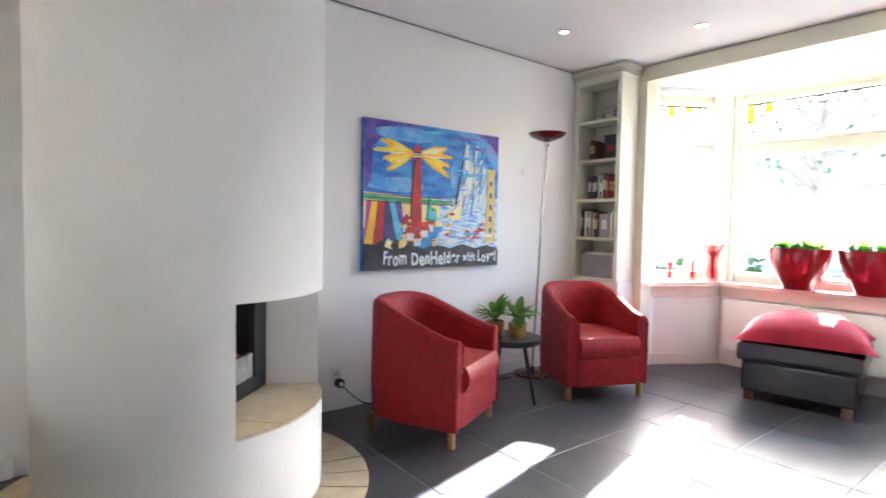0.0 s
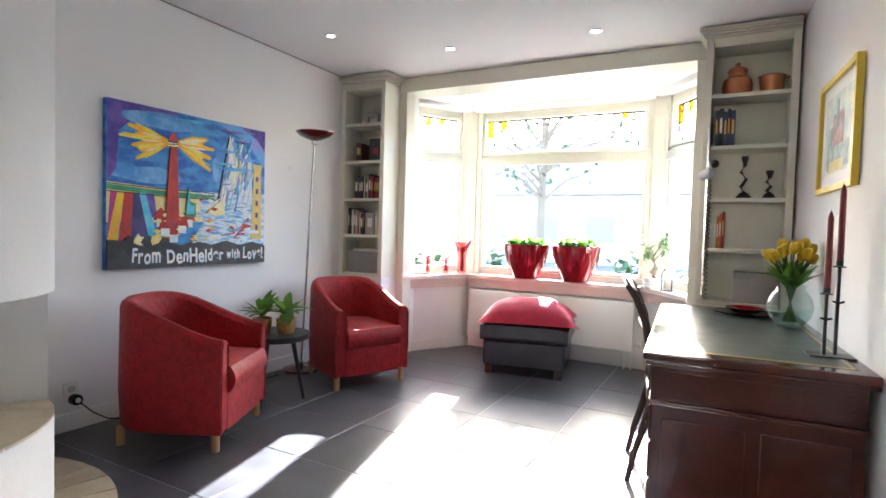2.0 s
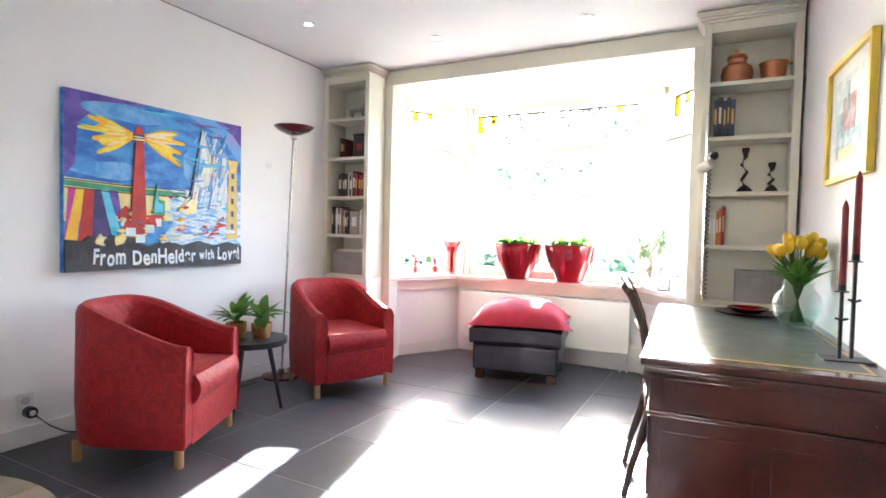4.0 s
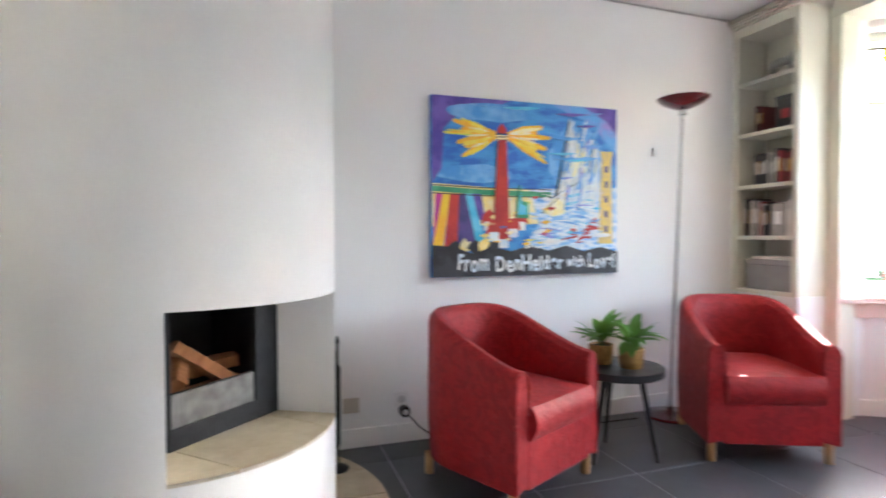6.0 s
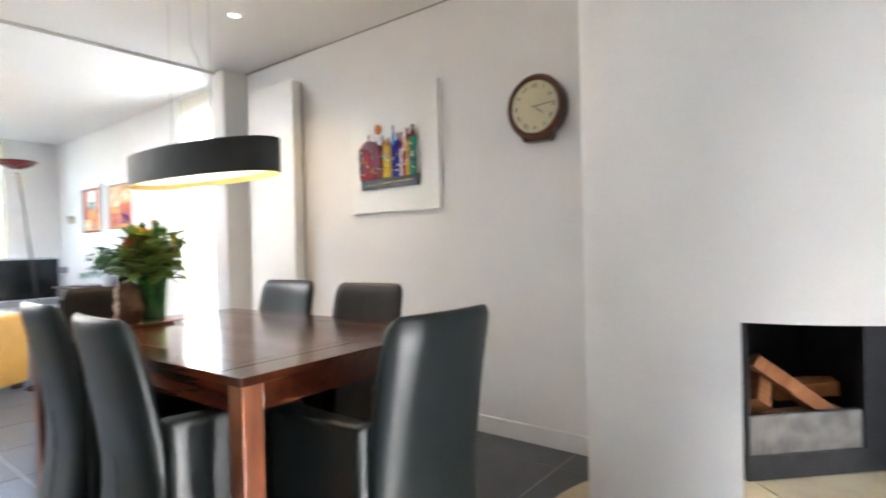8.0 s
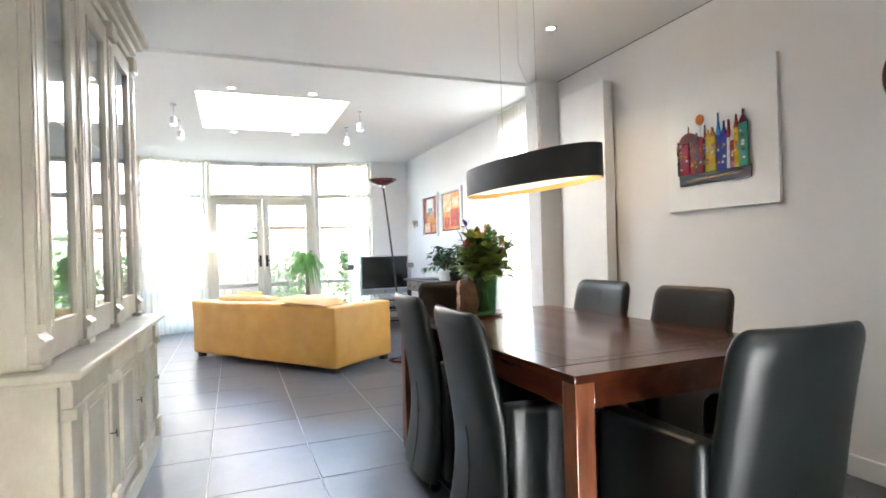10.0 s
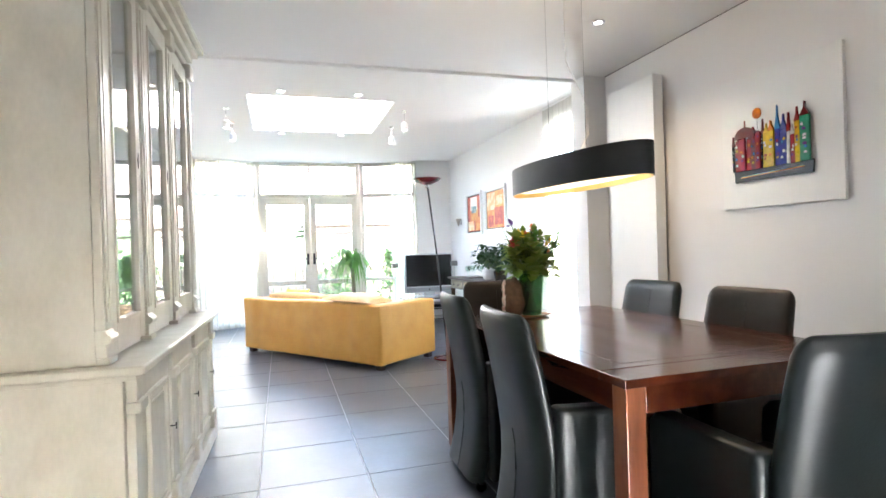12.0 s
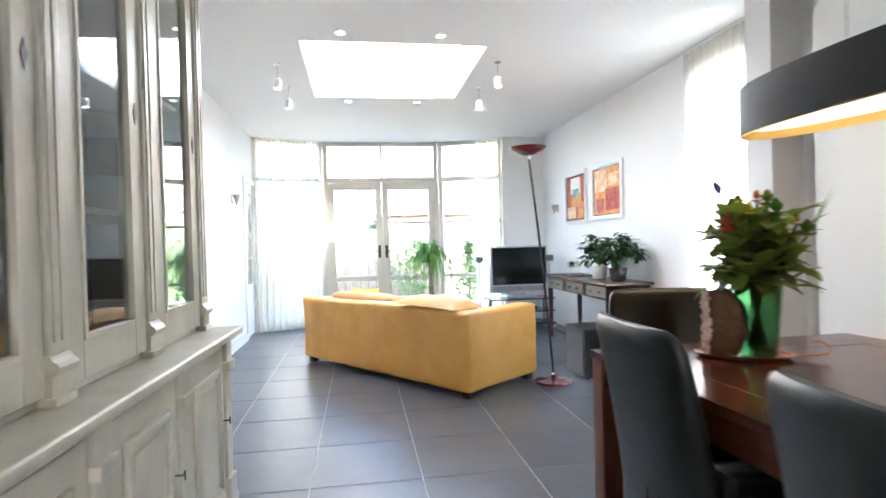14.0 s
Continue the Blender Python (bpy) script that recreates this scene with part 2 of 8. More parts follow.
TABLEWOOD = mat("dark_red_tabletop", (0.11, 0.030, 0.013), 0.2, vary=0.35, scale=4, fine=50, bump=0.03, second=(0.065, 0.016, 0.007), stretch=(3, 0.35, 3), coat=0.0, spec=0.4)
LEGWOOD = mat("reddish_table_leg", (0.30, 0.105, 0.045), 0.29, vary=0.3, scale=7, fine=60, bump=0.05, second=(0.13, 0.036, 0.014), stretch=(2, 2, 0.3))
BLACKLEATHER = mat("black_leather", (0.011, 0.017, 0.018), 0.39, vary=0.25, scale=8, fine=120, bump=0.05, rvary=0.05, spec=0.42)
# brown of the desk chair pad, and table reflections on two dining chairs
BROWNREFLECTLEATHER = mat("brown_black_leather", (0.020, 0.012, 0.008), 0.39, vary=0.3, scale=8, fine=120, bump=0.05, rvary=0.05, spec=0.32)
YELLOWLEATHER = mat("ochre_leather", (0.60, 0.31, 0.05), 0.5, vary=0.16, scale=5, fine=90, bump=0.12, second=(0.54, 0.26, 0.038))
TANLEATHER = mat("tan_leather_cushion", (0.58, 0.34, 0.12), 0.5, vary=0.18, scale=7, fine=90, bump=0.12)
CABPAINT = mat("antique_grey_cream_paint", (0.53, 0.505, 0.42), 0.32, vary=0.16, scale=7, fine=60, bump=0.08, second=(0.45, 0.425, 0.34), stretch=(1, 1, 0.5))
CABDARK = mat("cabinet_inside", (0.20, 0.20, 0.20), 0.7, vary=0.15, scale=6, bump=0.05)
SHADEBLACK = mat("black_lampshade", (0.012, 0.012, 0.013), 0.6, vary=0.2, scale=12, fine=180, bump=0.06)
GOLDINSIDE = mat("gold_shade_lining", (0.75, 0.52, 0.18), 0.35, metal=0.6, vary=0.1, bump=0.02)
CLEAR = glass("window_glass", (0.97, 0.98, 0.98), 1.3, 0.4)
CABGLASS = glass("cabinet_glass", (0.80, 0.83, 0.82), 2.1)
VASEGLASS = glass("clear_vase_glass", (0.93, 0.97, 0.95), 1.45)
GREENGLASS = glass("green_vase_glass", (0.50, 0.66, 0.50), 1.5)
REDGLASS = glass("red_art_glass", (0.96, 0.66, 0.66), 1.5)
YELLOWPANE = glass("yellow_stained_pane", (0.62, 0.46, 0.01), 1.3)
LILACPANE = glass("lilac_stained_pane", (0.70, 0.45, 0.60), 1.3)
LEAD = mat("lead_came", (0.05, 0.05, 0.05), 0.6, metal=0.5, bump=0.05)
WATER = glass("vase_water", (0.86, 0.97, 0.93), 1.33)
SHEER = sheer("sheer_cream_curtain", (0.86, 0.82, 0.70), 0.32)
VOILE = sheer("white_voile", (0.9, 0.87, 0.78), 0.4)
LEAF = mat("leaf_green", (0.10, 0.26, 0.05), 0.45, vary=0.3, scale=12, bump=0.05, second=(0.06, 0.16, 0.03), rand=0.1)
DARKLEAF = mat("dark_leaf", (0.022, 0.06, 0.022), 0.45, vary=0.3, scale=12, bump=0.05)
PALELEAF = mat("pale_leaf", (0.15, 0.22, 0.12), 0.5, vary=0.25, scale=12, bump=0.05)
STEM = mat("stem", (0.10, 0.16, 0.04), 0.6, bump=0.05)
BARK = mat("bark", (0.24, 0.20, 0.15), 0.85, vary=0.4, scale=20, bump=0.5)
YELLOWPETAL = mat("tulip_yellow", (0.75, 0.52, 0.02), 0.5, vary=0.15, scale=15, bump=0.03)
ORANGEPETAL = mat("petal_orange", (0.75, 0.22, 0.03), 0.5, vary=0.2, scale=15, bump=0.03)
CORALPETAL = mat("petal_coral", (0.75, 0.13, 0.08), 0.5, vary=0.2, scale=15, bump=0.03)
PURPLEPETAL = mat("petal_purple", (0.13, 0.03, 0.25), 0.5, vary=0.2, scale=15, bump=0.03)
POTGOLD = mat("mottled_gold_pot", (0.42, 0.25, 0.07), 0.5, vary=0.4, scale=30, fine=90, bump=0.3, second=(0.25, 0.13, 0.03))
POTRED = mat("red_glazed_pot", (0.22, 0.006, 0.012), 0.12, vary=0.1, scale=5, bump=0.0, coat=0.6)
POTWHITE = mat("white_pot", (0.7, 0.7, 0.68), 0.5, vary=0.08, scale=15, bump=0.05)
SOIL = mat("soil", (0.03, 0.02, 0.014), 0.9, vary=0.4, scale=40, bump=0.5)
COPPER = mat("copper", (0.50, 0.20, 0.10), 0.3, metal=0.9, vary=0.2, scale=10, bump=0.05)
DARKIRON = mat("dark_bronze", (0.02, 0.018, 0.018), 0.4, metal=0.5, bump=0.05)
SCREEN = mat("dark_screen", (0.012, 0.013, 0.015), 0.18, vary=0.1, bump=0.0)
SILVER = mat("silver_plastic", (0.55, 0.57, 0.6), 0.35, metal=0.5, vary=0.05, bump=0.0)
TVGLASS = mat("smoked_shelf", (0.03, 0.035, 0.04), 0.1, bump=0.0)
CANDLE = mat("burgundy_wax", (0.16, 0.006, 0.012), 0.5, vary=0.1, bump=0.0)
PLASTIC = mat("white_plastic", (0.72, 0.71, 0.68), 0.4, vary=0.03, bump=0.0)
BEIGEPLASTIC = mat("beige_plastic", (0.45, 0.40, 0.33), 0.5, vary=0.05, bump=0.0)
BLACKPLASTIC = mat("black_plastic", (0.012, 0.012, 0.013), 0.25, rvary=0.01, bump=0.0)
GREYBOX = mat("grey_file_box", (0.30, 0.29, 0.28), 0.6, vary=0.1, scale=15, bump=0.05)
PAPER = mat("paper_white", (0.78, 0.77, 0.73), 0.8, vary=0.04, bump=0.02)
YELLOWFRAME = mat("yellow_frame", (0.72, 0.52, 0.04), 0.4, vary=0.08, bump=0.02)
CLOCKWOOD = mat("clock_case_wood", (0.10, 0.03, 0.014), 0.25, vary=0.3, scale=12, bump=0.05, coat=0.3)
DIAL = mat("aged_dial", (0.74, 0.68, 0.46), 0.4, vary=0.08, scale=8, bump=0.0)


def leafy(ma, color, share=0.4):
    """Lets daylight glow through thin leaves."""
    nd, ln = ma.node_tree.nodes, ma.node_tree.links
    tl = nd.new("ShaderNodeBsdfTranslucent")
    tl.inputs[0].default_value = (*color, 1)
    mx = nd.new("ShaderNodeMixShader")
    mx.inputs[0].default_value = share
    ln.new(nd["Principled BSDF"].outputs[0], mx.inputs[1])
    ln.new(tl.outputs[0], mx.inputs[2])
    ln.new(mx.outputs[0], nd["Material Output"].inputs[0])
    return ma


leafy(LEAF, (0.16, 0.36, 0.05))
leafy(DARKLEAF, (0.05, 0.12, 0.03), 0.25)
leafy(PALELEAF, (0.22, 0.34, 0.14))
leafy(YELLOWPETAL, (0.80, 0.55, 0.02), 0.3)
LAMPGLOW = glow("warm_lamp_glow", (1.0, 0.90, 0.62), 0.09)
SPOTGLOW = glow("spot_glow", (1.0, 0.93, 0.82), 0.6)

# ---- setting: walls, openings, ceiling ----
W, WN, WF, CZ = 3.586, -0.12, -0.37, 2.715   # east wall face, west wall faces, ceiling height
WB = -0.61                                   # west wall face of the garden end
FY, JY = -3.60, 4.35                         # street wall face, line where the extension begins
TH = 0.22
CF = 2.665                                   # ceiling height at the street wall


def ceil_at(y):
    """Height of the old ceiling, which sags towards the street."""
    return CZ + 0.008 - (CZ + 0.008 - CF) * min(1.0, max(0.0, (1.0 - y) / (1.0 - FY)))


bm = bmesh.new()
# party wall: side window opening from 4.46 to 5.37
for y0, y1, z0, z1 in ((-3.9, 4.46, 0, 3.0), (5.37, 9.3, 0, 3.0), (4.46, 5.37, 0, 0.35), (4.46, 5.37, 2.71, 3.0)):
    box(bm, W, W + TH, y0, y1, z0 - 0.2, z1)
wall_east = structure("wall_east", bm, PLASTER, "white plastered party wall with a tall side window", "wall")
bm = bmesh.new()
box(bm, 3.365, W, 4.20, 4.42, 0, CZ + 0.006)
column = structure("wall_nib_east", bm, PLASTER, "white plastered pier at the extension", "wall")
bm = bmesh.new()
prism([(-0.093, -3.9), (-0.093 - TH, -3.9), (-0.477 - TH, 0.9), (-0.477, 0.9)], -0.2, 3.0, bm)
structure("wall_west_street", bm, PLASTER, "white plastered wall beside the writing desk", "wall")
bm = bmesh.new()
box(bm, WF - TH - 0.1, WF, 0.9, 4.5, -0.2, 3.0)
structure("wall_west_middle", bm, PLASTER, "white plastered wall behind the china cabinet", "wall")
bm = bmesh.new()
for y0, y1, z0, z1 in ((4.5, 8.45, -0.2, 3.0), (8.45, 9.05, 2.05, 3.0), (9.05, 9.5, -0.2, 3.0)):
    box(bm, WB - TH, WB, y0, y1, z0, z1)
structure("wall_west_garden", bm, PLASTER, "white plastered wall with an inner door", "wall")

# street wall with the bay opening
OX0, OX1, OZ = 0.46, 3.035, 2.56
bm = bmesh.new()
box(bm, WN, OX0, FY - 0.25, FY, -0.2, 3.0)
box(bm, OX1, W, FY - 0.25, FY, -0.2, 3.0)
box(bm, OX0, OX1, FY - 0.25, FY, OZ, 3.0)
structure("wall_street", bm, PLASTER, "white street wall with a wide bay opening", "wall")
# casing of the bay opening
bm = bmesh.new()
box(bm, OX0 - 0.04, OX0 + 0.04, FY - 0.13, FY + 0.02, 0.0, OZ + 0.02)
box(bm, OX1 - 0.03, OX1 + 0.049, FY - 0.13, FY + 0.02, 0.0, OZ + 0.02)
box(bm, OX0 - 0.04, OX1 + 0.049, FY - 0.26, FY + 0.025, OZ - 0.03, CF - 0.004)
bevel(bm, 0.006)
structure("trim_bay", bm, CREAM, "cream painted casing round the bay opening", "trim")

# bay: low wall, corner posts, ceiling
BL, BR, BY = Vector((3.06, -3.80, 0)), Vector((0.44, -3.80, 0)), -4.42
CL, CR = Vector((2.70, BY, 0)), Vector((0.90, BY, 0))
SZ = 0.74


def run(bm, a, b, t0, t1, z0, z1):
    """Upright slab along the line a-b, from t0 to t1 beside it (to the right of a-b)."""
    a, b = Vector(a), Vector(b)
    d = (b - a).normalized()
    n = Vector((d.y, -d.x, 0))
    prism([tuple((p + n * t)[:2]) for p, t in ((a, t0), (b, t0), (b, t1), (a, t1))], z0, z1, bm)


SIDES = ((CL, BL), (CR, CL), (BR, CR))
bm = bmesh.new()
for a, b in SIDES:
    run(bm, a, b, 0.0, 0.25, -0.2, SZ)
    run(bm, a, b, 0.0, 0.25, 2.50, 3.0)
structure("wall_bay", bm, PLASTER, "white low wall under the bay window", "wall")
bm = bmesh.new()
prism([(OX0, FY - 0.2), (OX1, FY - 0.2), (3.06, -3.85), (2.76, -4.6), (0.79, -4.6), (0.42, -3.85)], OZ - 0.02, OZ + 0.1, bm)
structure("ceiling_bay", bm, CEILING, "cream painted flat ceiling of the bay", "ceiling")
# sill
bm = bmesh.new()
prism([(3.0, -3.56), (3.09, -3.9), (2.77, -4.62), (0.78, -4.62), (0.40, -3.9), (0.49, -3.56), (0.53, -3.76), (0.93, BY + 0.10), (2.67, BY + 0.10), (2.96, -3.76)], SZ, SZ + 0.03, bm)
bevel(bm, 0.006)
structure("sill_bay", bm, SILL, "pinkish lacquered window board of the bay", "sill")
bm = bmesh.new()
run(bm, CR + Vector((0, 0.03, 0)), CL + Vector((0, 0.03, 0)), -0.012, 0.0, SZ - 0.10, SZ - 0.002)
run(bm, CL + Vector((0.02, 0.03, 0)), BL + Vector((0, 0.03, 0)), -0.03, -0.004, SZ - 0.10, SZ - 0.002)
run(bm, BR + Vector((0, 0.03, 0)), CR + Vector((0, 0.03, 0)), -0.03, -0.004, SZ - 0.10, SZ - 0.002)
structure("trim_sill", bm, SILL, "pinkish painted board under the sill", "trim")


def bay_window(number, a, b, side):
    """A casement with a leaded top light, on the line a-b."""
    a, b = Vector(a), Vector(b)
    L = (b - a).length
    ang = math.atan2(b.y - a.y, b.x - a.x)
    root = tagged(new("window_%d" % number), "cream wooden bay window with a stained top light", "window", kind="structure")
    root.matrix_basis = Matrix.Translation((a.x, a.y, 0)) @ Matrix.Rotation(ang, 4, "Z")
    z0, z1, zt0, zt1 = SZ + 0.03, 2.50, 1.985, 2.035
    fw = 0.055
    y0, y1 = -0.245, -0.145
    bm = bmesh.new()
    for x0, x1, u0, u1 in ((0.0, fw, z0, z1 + 0.06), (L - fw, L, z0, z1 + 0.06)):
        box(bm, x0, x1, y0, y1 + 0.03, u0, u1)
    for u0, u1 in ((z0, z0 + 0.05), (zt0, zt1), (z1 - 0.05, z1 + 0.06)):
        box(bm, fw, L - fw, y0, y1, u0, u1)
    bevel(bm, 0.006)
    part("window_frame", bm, CREAM, root)
    for u0, u1, nm in ((z0 + 0.05, zt0, "casement"), (zt1, z1 - 0.05, "top_light")):
        bm = bmesh.new()
        s = 0.036
        box(bm, fw + 0.004, fw + s, y0 + 0.02, y1 + 0.015, u0 + 0.004, u1 - 0.004)
        box(bm, L - fw - s, L - fw - 0.004, y0 + 0.02, y1 + 0.015, u0 + 0.004, u1 - 0.004)
        box(bm, fw + s, L - fw - s, y0 + 0.02, y1 + 0.013, u0 + 0.004, u0 + s)
        box(bm, fw + s, L - fw - s, y0 + 0.02, y1 + 0.013, u1 - s, u1 - 0.004)
        bevel(bm, 0.005)
        sash = part(nm, bm, CREAM, root)
        bm = bmesh.new()
        box(bm, fw + s, L - fw - s, -0.200, -0.195, u0 + s, u1 - s)
        pane = part("pane", bm, CLEAR, sash)
        pane.visible_shadow = False
        if nm == "top_light":
            g0, g1, h0, h1 = fw + s, L - fw - s, u0 + s, u1 - s
            bm = bmesh.new()
            for k in (0.06, 0.15, g1 - g0 - 0.06, g1 - g0 - 0.15):
                box(bm, g0 + k - 0.004, g0 + k + 0.004, -0.205, -0.191, h0 + (0.18 if 0.1 < k < g1 - g0 - 0.1 else 0.0), h1)
            box(bm, g0, g1, -0.205, -0.191, h1 - 0.07, h1 - 0.062)
            box(bm, g0, g1, -0.205, -0.1912, h1 - 0.014, h1)
            box(bm, g0, g0 + 0.06, -0.205, -0.191, h0 + 0.17, h0 + 0.178)
            box(bm, g1 - 0.06, g1, -0.205, -0.191, h0 + 0.17, h0 + 0.178)
            part("leading", bm, LEAD, sash)
            for x, w, u, h, ma in ((g0, 0.055, h1 - 0.17, 0.17, YELLOWPANE), (g0 + 0.155, 0.06, h1 - 0.10, 0.10, YELLOWPANE),
                                   (g1 - 0.055, 0.055, h0 + 0.15, 0.06, LILACPANE), (g0, 0.055, h0 + 0.10, 0.05, LILACPANE),
                                   (g1 - 0.22, 0.06, h1 - 0.06, 0.06, YELLOWPANE)):
                bm = bmesh.new()
                box(bm, g0 + g1 - x - w, g0 + g1 - x, -0.192, -0.1885, u, u + h)
                tp = part("stained_pane", bm, ma, sash)
                tp.visible_shadow = False
            if side:
                part("stay", tube([(L / 2 - 0.07, y1 + 0.02, u0 + 0.03), (L / 2, y1 + 0.03, u0 + 0.035), (L / 2 + 0.08, y1 + 0.02, u0 + 0.03)], 0.006), CHROME, sash)
        elif side:
            part("handle", rbox(0.095, 0.115, y1 + 0.015, y1 + 0.035, 1.25, 1.42, 0.005), CREAM, sash)
    # rolled blind under the transom
    bm = bmesh.new()
    for k in range(4):
        box(bm, fw, L - fw, y1 + 0.005, y1 + 0.035 - 0.004 * k, zt0 - 0.055 + 0.02 * k, zt0 - 0.037 + 0.02 * k)
    part("rolled_blind", bm, CREAM, root, "cream blind rolled up tight")
    return root


bay_window(1, CL, BL, True)
bay_window(2, CR, CL, False)
bay_window(3, BR, CR, True)

# ceiling with the skylight opening and a trim line
SX0, SX1, SY0, SY1 = 0.42, 1.875, 5.39, 6.94
bm = bmesh.new()
for ya, yb in ((1.0, JY), (FY - 0.3, 1.0)):
    prism([(ya, ceil_at(ya)), (yb, ceil_at(yb)), (yb, CZ + 0.25), (ya, CZ + 0.25)], WF - 0.3, W, bm, Matrix(((0, 0, 1, 0), (1, 0, 0, 0), (0, 1, 0, 0), (0, 0, 0, 1))))
structure("ceiling", bm, CEILING, "white flat ceiling over sitting and dining area", "ceiling")
# grey strip stands in for the dark of the shadow gap at the ceiling
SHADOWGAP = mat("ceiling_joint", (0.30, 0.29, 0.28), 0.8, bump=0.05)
bm = bmesh.new()
for ya, yb in ((1.0, 4.19), (FY + 0.32, 1.0)):
    prism([(ya, ceil_at(ya) - 0.008), (yb, ceil_at(yb) - 0.008), (yb, ceil_at(yb) - 0.0005), (ya, ceil_at(ya) - 0.0005)], W - 0.007, W - 0.0005, bm, Matrix(((0, 0, 1, 0), (1, 0, 0, 0), (0, 1, 0, 0), (0, 0, 0, 1))))
structure("trim", bm, SHADOWGAP, "thin grey strip for the shade under the ceiling edge", "trim")
bm = bmesh.new()
for x0, x1, y0, y1 in ((WB - 0.1, SX0, JY, 9.6), (SX1, W, JY, 9.6), (SX0, SX1, JY, SY0), (SX0, SX1, SY1, 9.6)):
    box(bm, x0, x1, y0, y1, CZ + 0.012, CZ + 0.25)
for x0, x1, y0, y1 in ((SX0 - 0.05, SX0, SY0 - 0.05, SY1 + 0.05), (SX1, SX1 + 0.05, SY0 - 0.05, SY1 + 0.05), (SX0, SX1, SY0 - 0.05, SY0), (SX0, SX1, SY1, SY1 + 0.05)):
    box(bm, x0, x1, y0, y1, CZ + 0.25, CZ + 0.5)
structure("ceiling_extension", bm, CEILING, "white flat ceiling of the extension with a rooflight well", "ceiling")
bm = bmesh.new()
box(bm, SX0 - 0.04, SX1 + 0.04, SY0 - 0.04, SY1 + 0.04, CZ + 0.5, CZ + 0.52)
sk = structure("window_4", bm, sheer("opal_rooflight", (0.95, 0.96, 0.97), 0.35), "white opal rooflight dome", "window")
sk.visible_shadow = False
bm = bmesh.new()
box(bm, WF, 3.364, JY - 0.02, JY + 0.02, CZ - 0.018, CZ + 0.02)
structure("trim_ceiling", bm, CEILING, "thin white ceiling strip at the extension", "trim")
# baseboards
bm = bmesh.new()
for y0, y1 in ((-3.33, -0.52), (0.79, 4.2), (5.5, 9.0)):
    box(bm, W - 0.016, W, y0, y1, 0, 0.105)
for a, b in ((CL, BL),):
    run(bm, a, b, -0.016, 0.0, 0, 0.105)
box(bm, WB, WB + 0.016, 4.5, 8.4, 0, 0.105)
bevel(bm, 0.004)
structure("baseboard", bm, WHITE, "white painted skirting board", "baseboard")

# garden facade: shallow bay of glazed doors and side lights
GP = [Vector(p) for p in ((-0.61, 9.06, 0), (0.33, 9.41, 0), (2.05, 9.41, 0), (2.97, 9.05, 0))]
bm = bmesh.new()
box(bm, 2.97, W, 9.0, 9.2, -0.2, 3.0)
structure("wall_garden", bm, PLASTER, "white wall beside the garden doors", "wall")


def glazed(number, a, b, label, bars, door=False):
    L = (b - a).length
    ang = math.atan2(b.y - a.y, b.x - a.x)
    root = tagged(new("window_%d" % number), label, "window", kind="structure")
    root.matrix_basis = Matrix.Translation((a.x, a.y, 0)) @ Matrix.Rotation(ang, 4, "Z")
    fw = 0.065
    bm = bmesh.new()
    box(bm, 0, fw, 0, 0.09, 0, CZ + 0.01)
    box(bm, L - fw, L, 0, 0.09, 0, CZ + 0.01)
    for z0, z1 in bars:
        box(bm, fw, L - fw, 0.005, 0.085, z0, z1)
    bevel(bm, 0.005)
    part("window_frame", bm, GARDENPAINT, root)
    return root, L, fw


def pane_in(root, x0, x1, z0, z1, y=0.045):
    bm = bmesh.new()
    box(bm, x0, x1, y, y + 0.005, z0, z1)
    p = part("pane", bm, CLEAR, root)
    p.visible_shadow = False
    return p


for num, a, b in ((5, GP[0], GP[1]), (7, GP[2], GP[3])):
    root, L, fw = glazed(num, a, b, "white side light with glazing bars beside the garden doors", ((0, 0.12), (0.66, 0.71), (1.49, 1.52), (2.12, 2.19), (2.66, 2.72)))
    for z0, z1 in ((0.12, 0.66), (0.71, 1.49), (1.52, 2.12), (2.19, 2.66)):
        pane_in(root, fw, L - fw, z0, z1)
root, L, fw = glazed(6, GP[1], GP[2], "white fanlights over the garden doors", ((2.12, 2.19), (2.66, 2.72)))
bm = bmesh.new()
box(bm, L / 2 - 0.02, L / 2 + 0.02, 0.01, 0.08, 2.19, 2.66)
part("mullion", bm, GARDENPAINT, root)
pane_in(root, fw, L / 2 - 0.02, 2.19, 2.66)
pane_in(root, L / 2 + 0.02, L - fw, 2.19, 2.66)
for k, (x0, x1) in enumerate(((GP[1].x + 0.056, 1.188), (1.192, GP[2].x - 0.056))):
    d = tagged(new("door_%d" % (k + 1)), "white glazed garden door, closed", "door", kind="structure")
    d.matrix_basis = Matrix.Translation((x0, 9.42, 0))
    w = x1 - x0
    bm = bmesh.new()
    box(bm, 0, 0.10, 0, 0.05, 0.02, 2.115)
    box(bm, w - 0.10, w, 0, 0.05, 0.02, 2.115)
    for z0, z1 in ((0.02, 0.26), (0.64, 0.71), (1.49, 1.52), (2.00, 2.115)):
        box(bm, 0.10, w - 0.10, 0.004, 0.046, z0, z1)
    bevel(bm, 0.005)
    part("door_frame", bm, GARDENPAINT, d)
    for z0, z1 in ((0.26, 0.64), (0.71, 1.49), (1.52, 2.00)):
        pane_in(d, 0.10, w - 0.10, z0, z1, 0.025)
    hx = w - 0.05 if k == 0 else 0.05
    hb = part("handle_plate", rbox(hx - 0.02, hx + 0.02, -0.012, 0.0, 0.98, 1.17, 0.004), DARKIRON, d)
    part("handle", tube([(hx, -0.012, 1.08), (hx, -0.05, 1.08), (hx + (0.09 if k else -0.09), -0.05, 1.08)], 0.008), DARKIRON, hb)

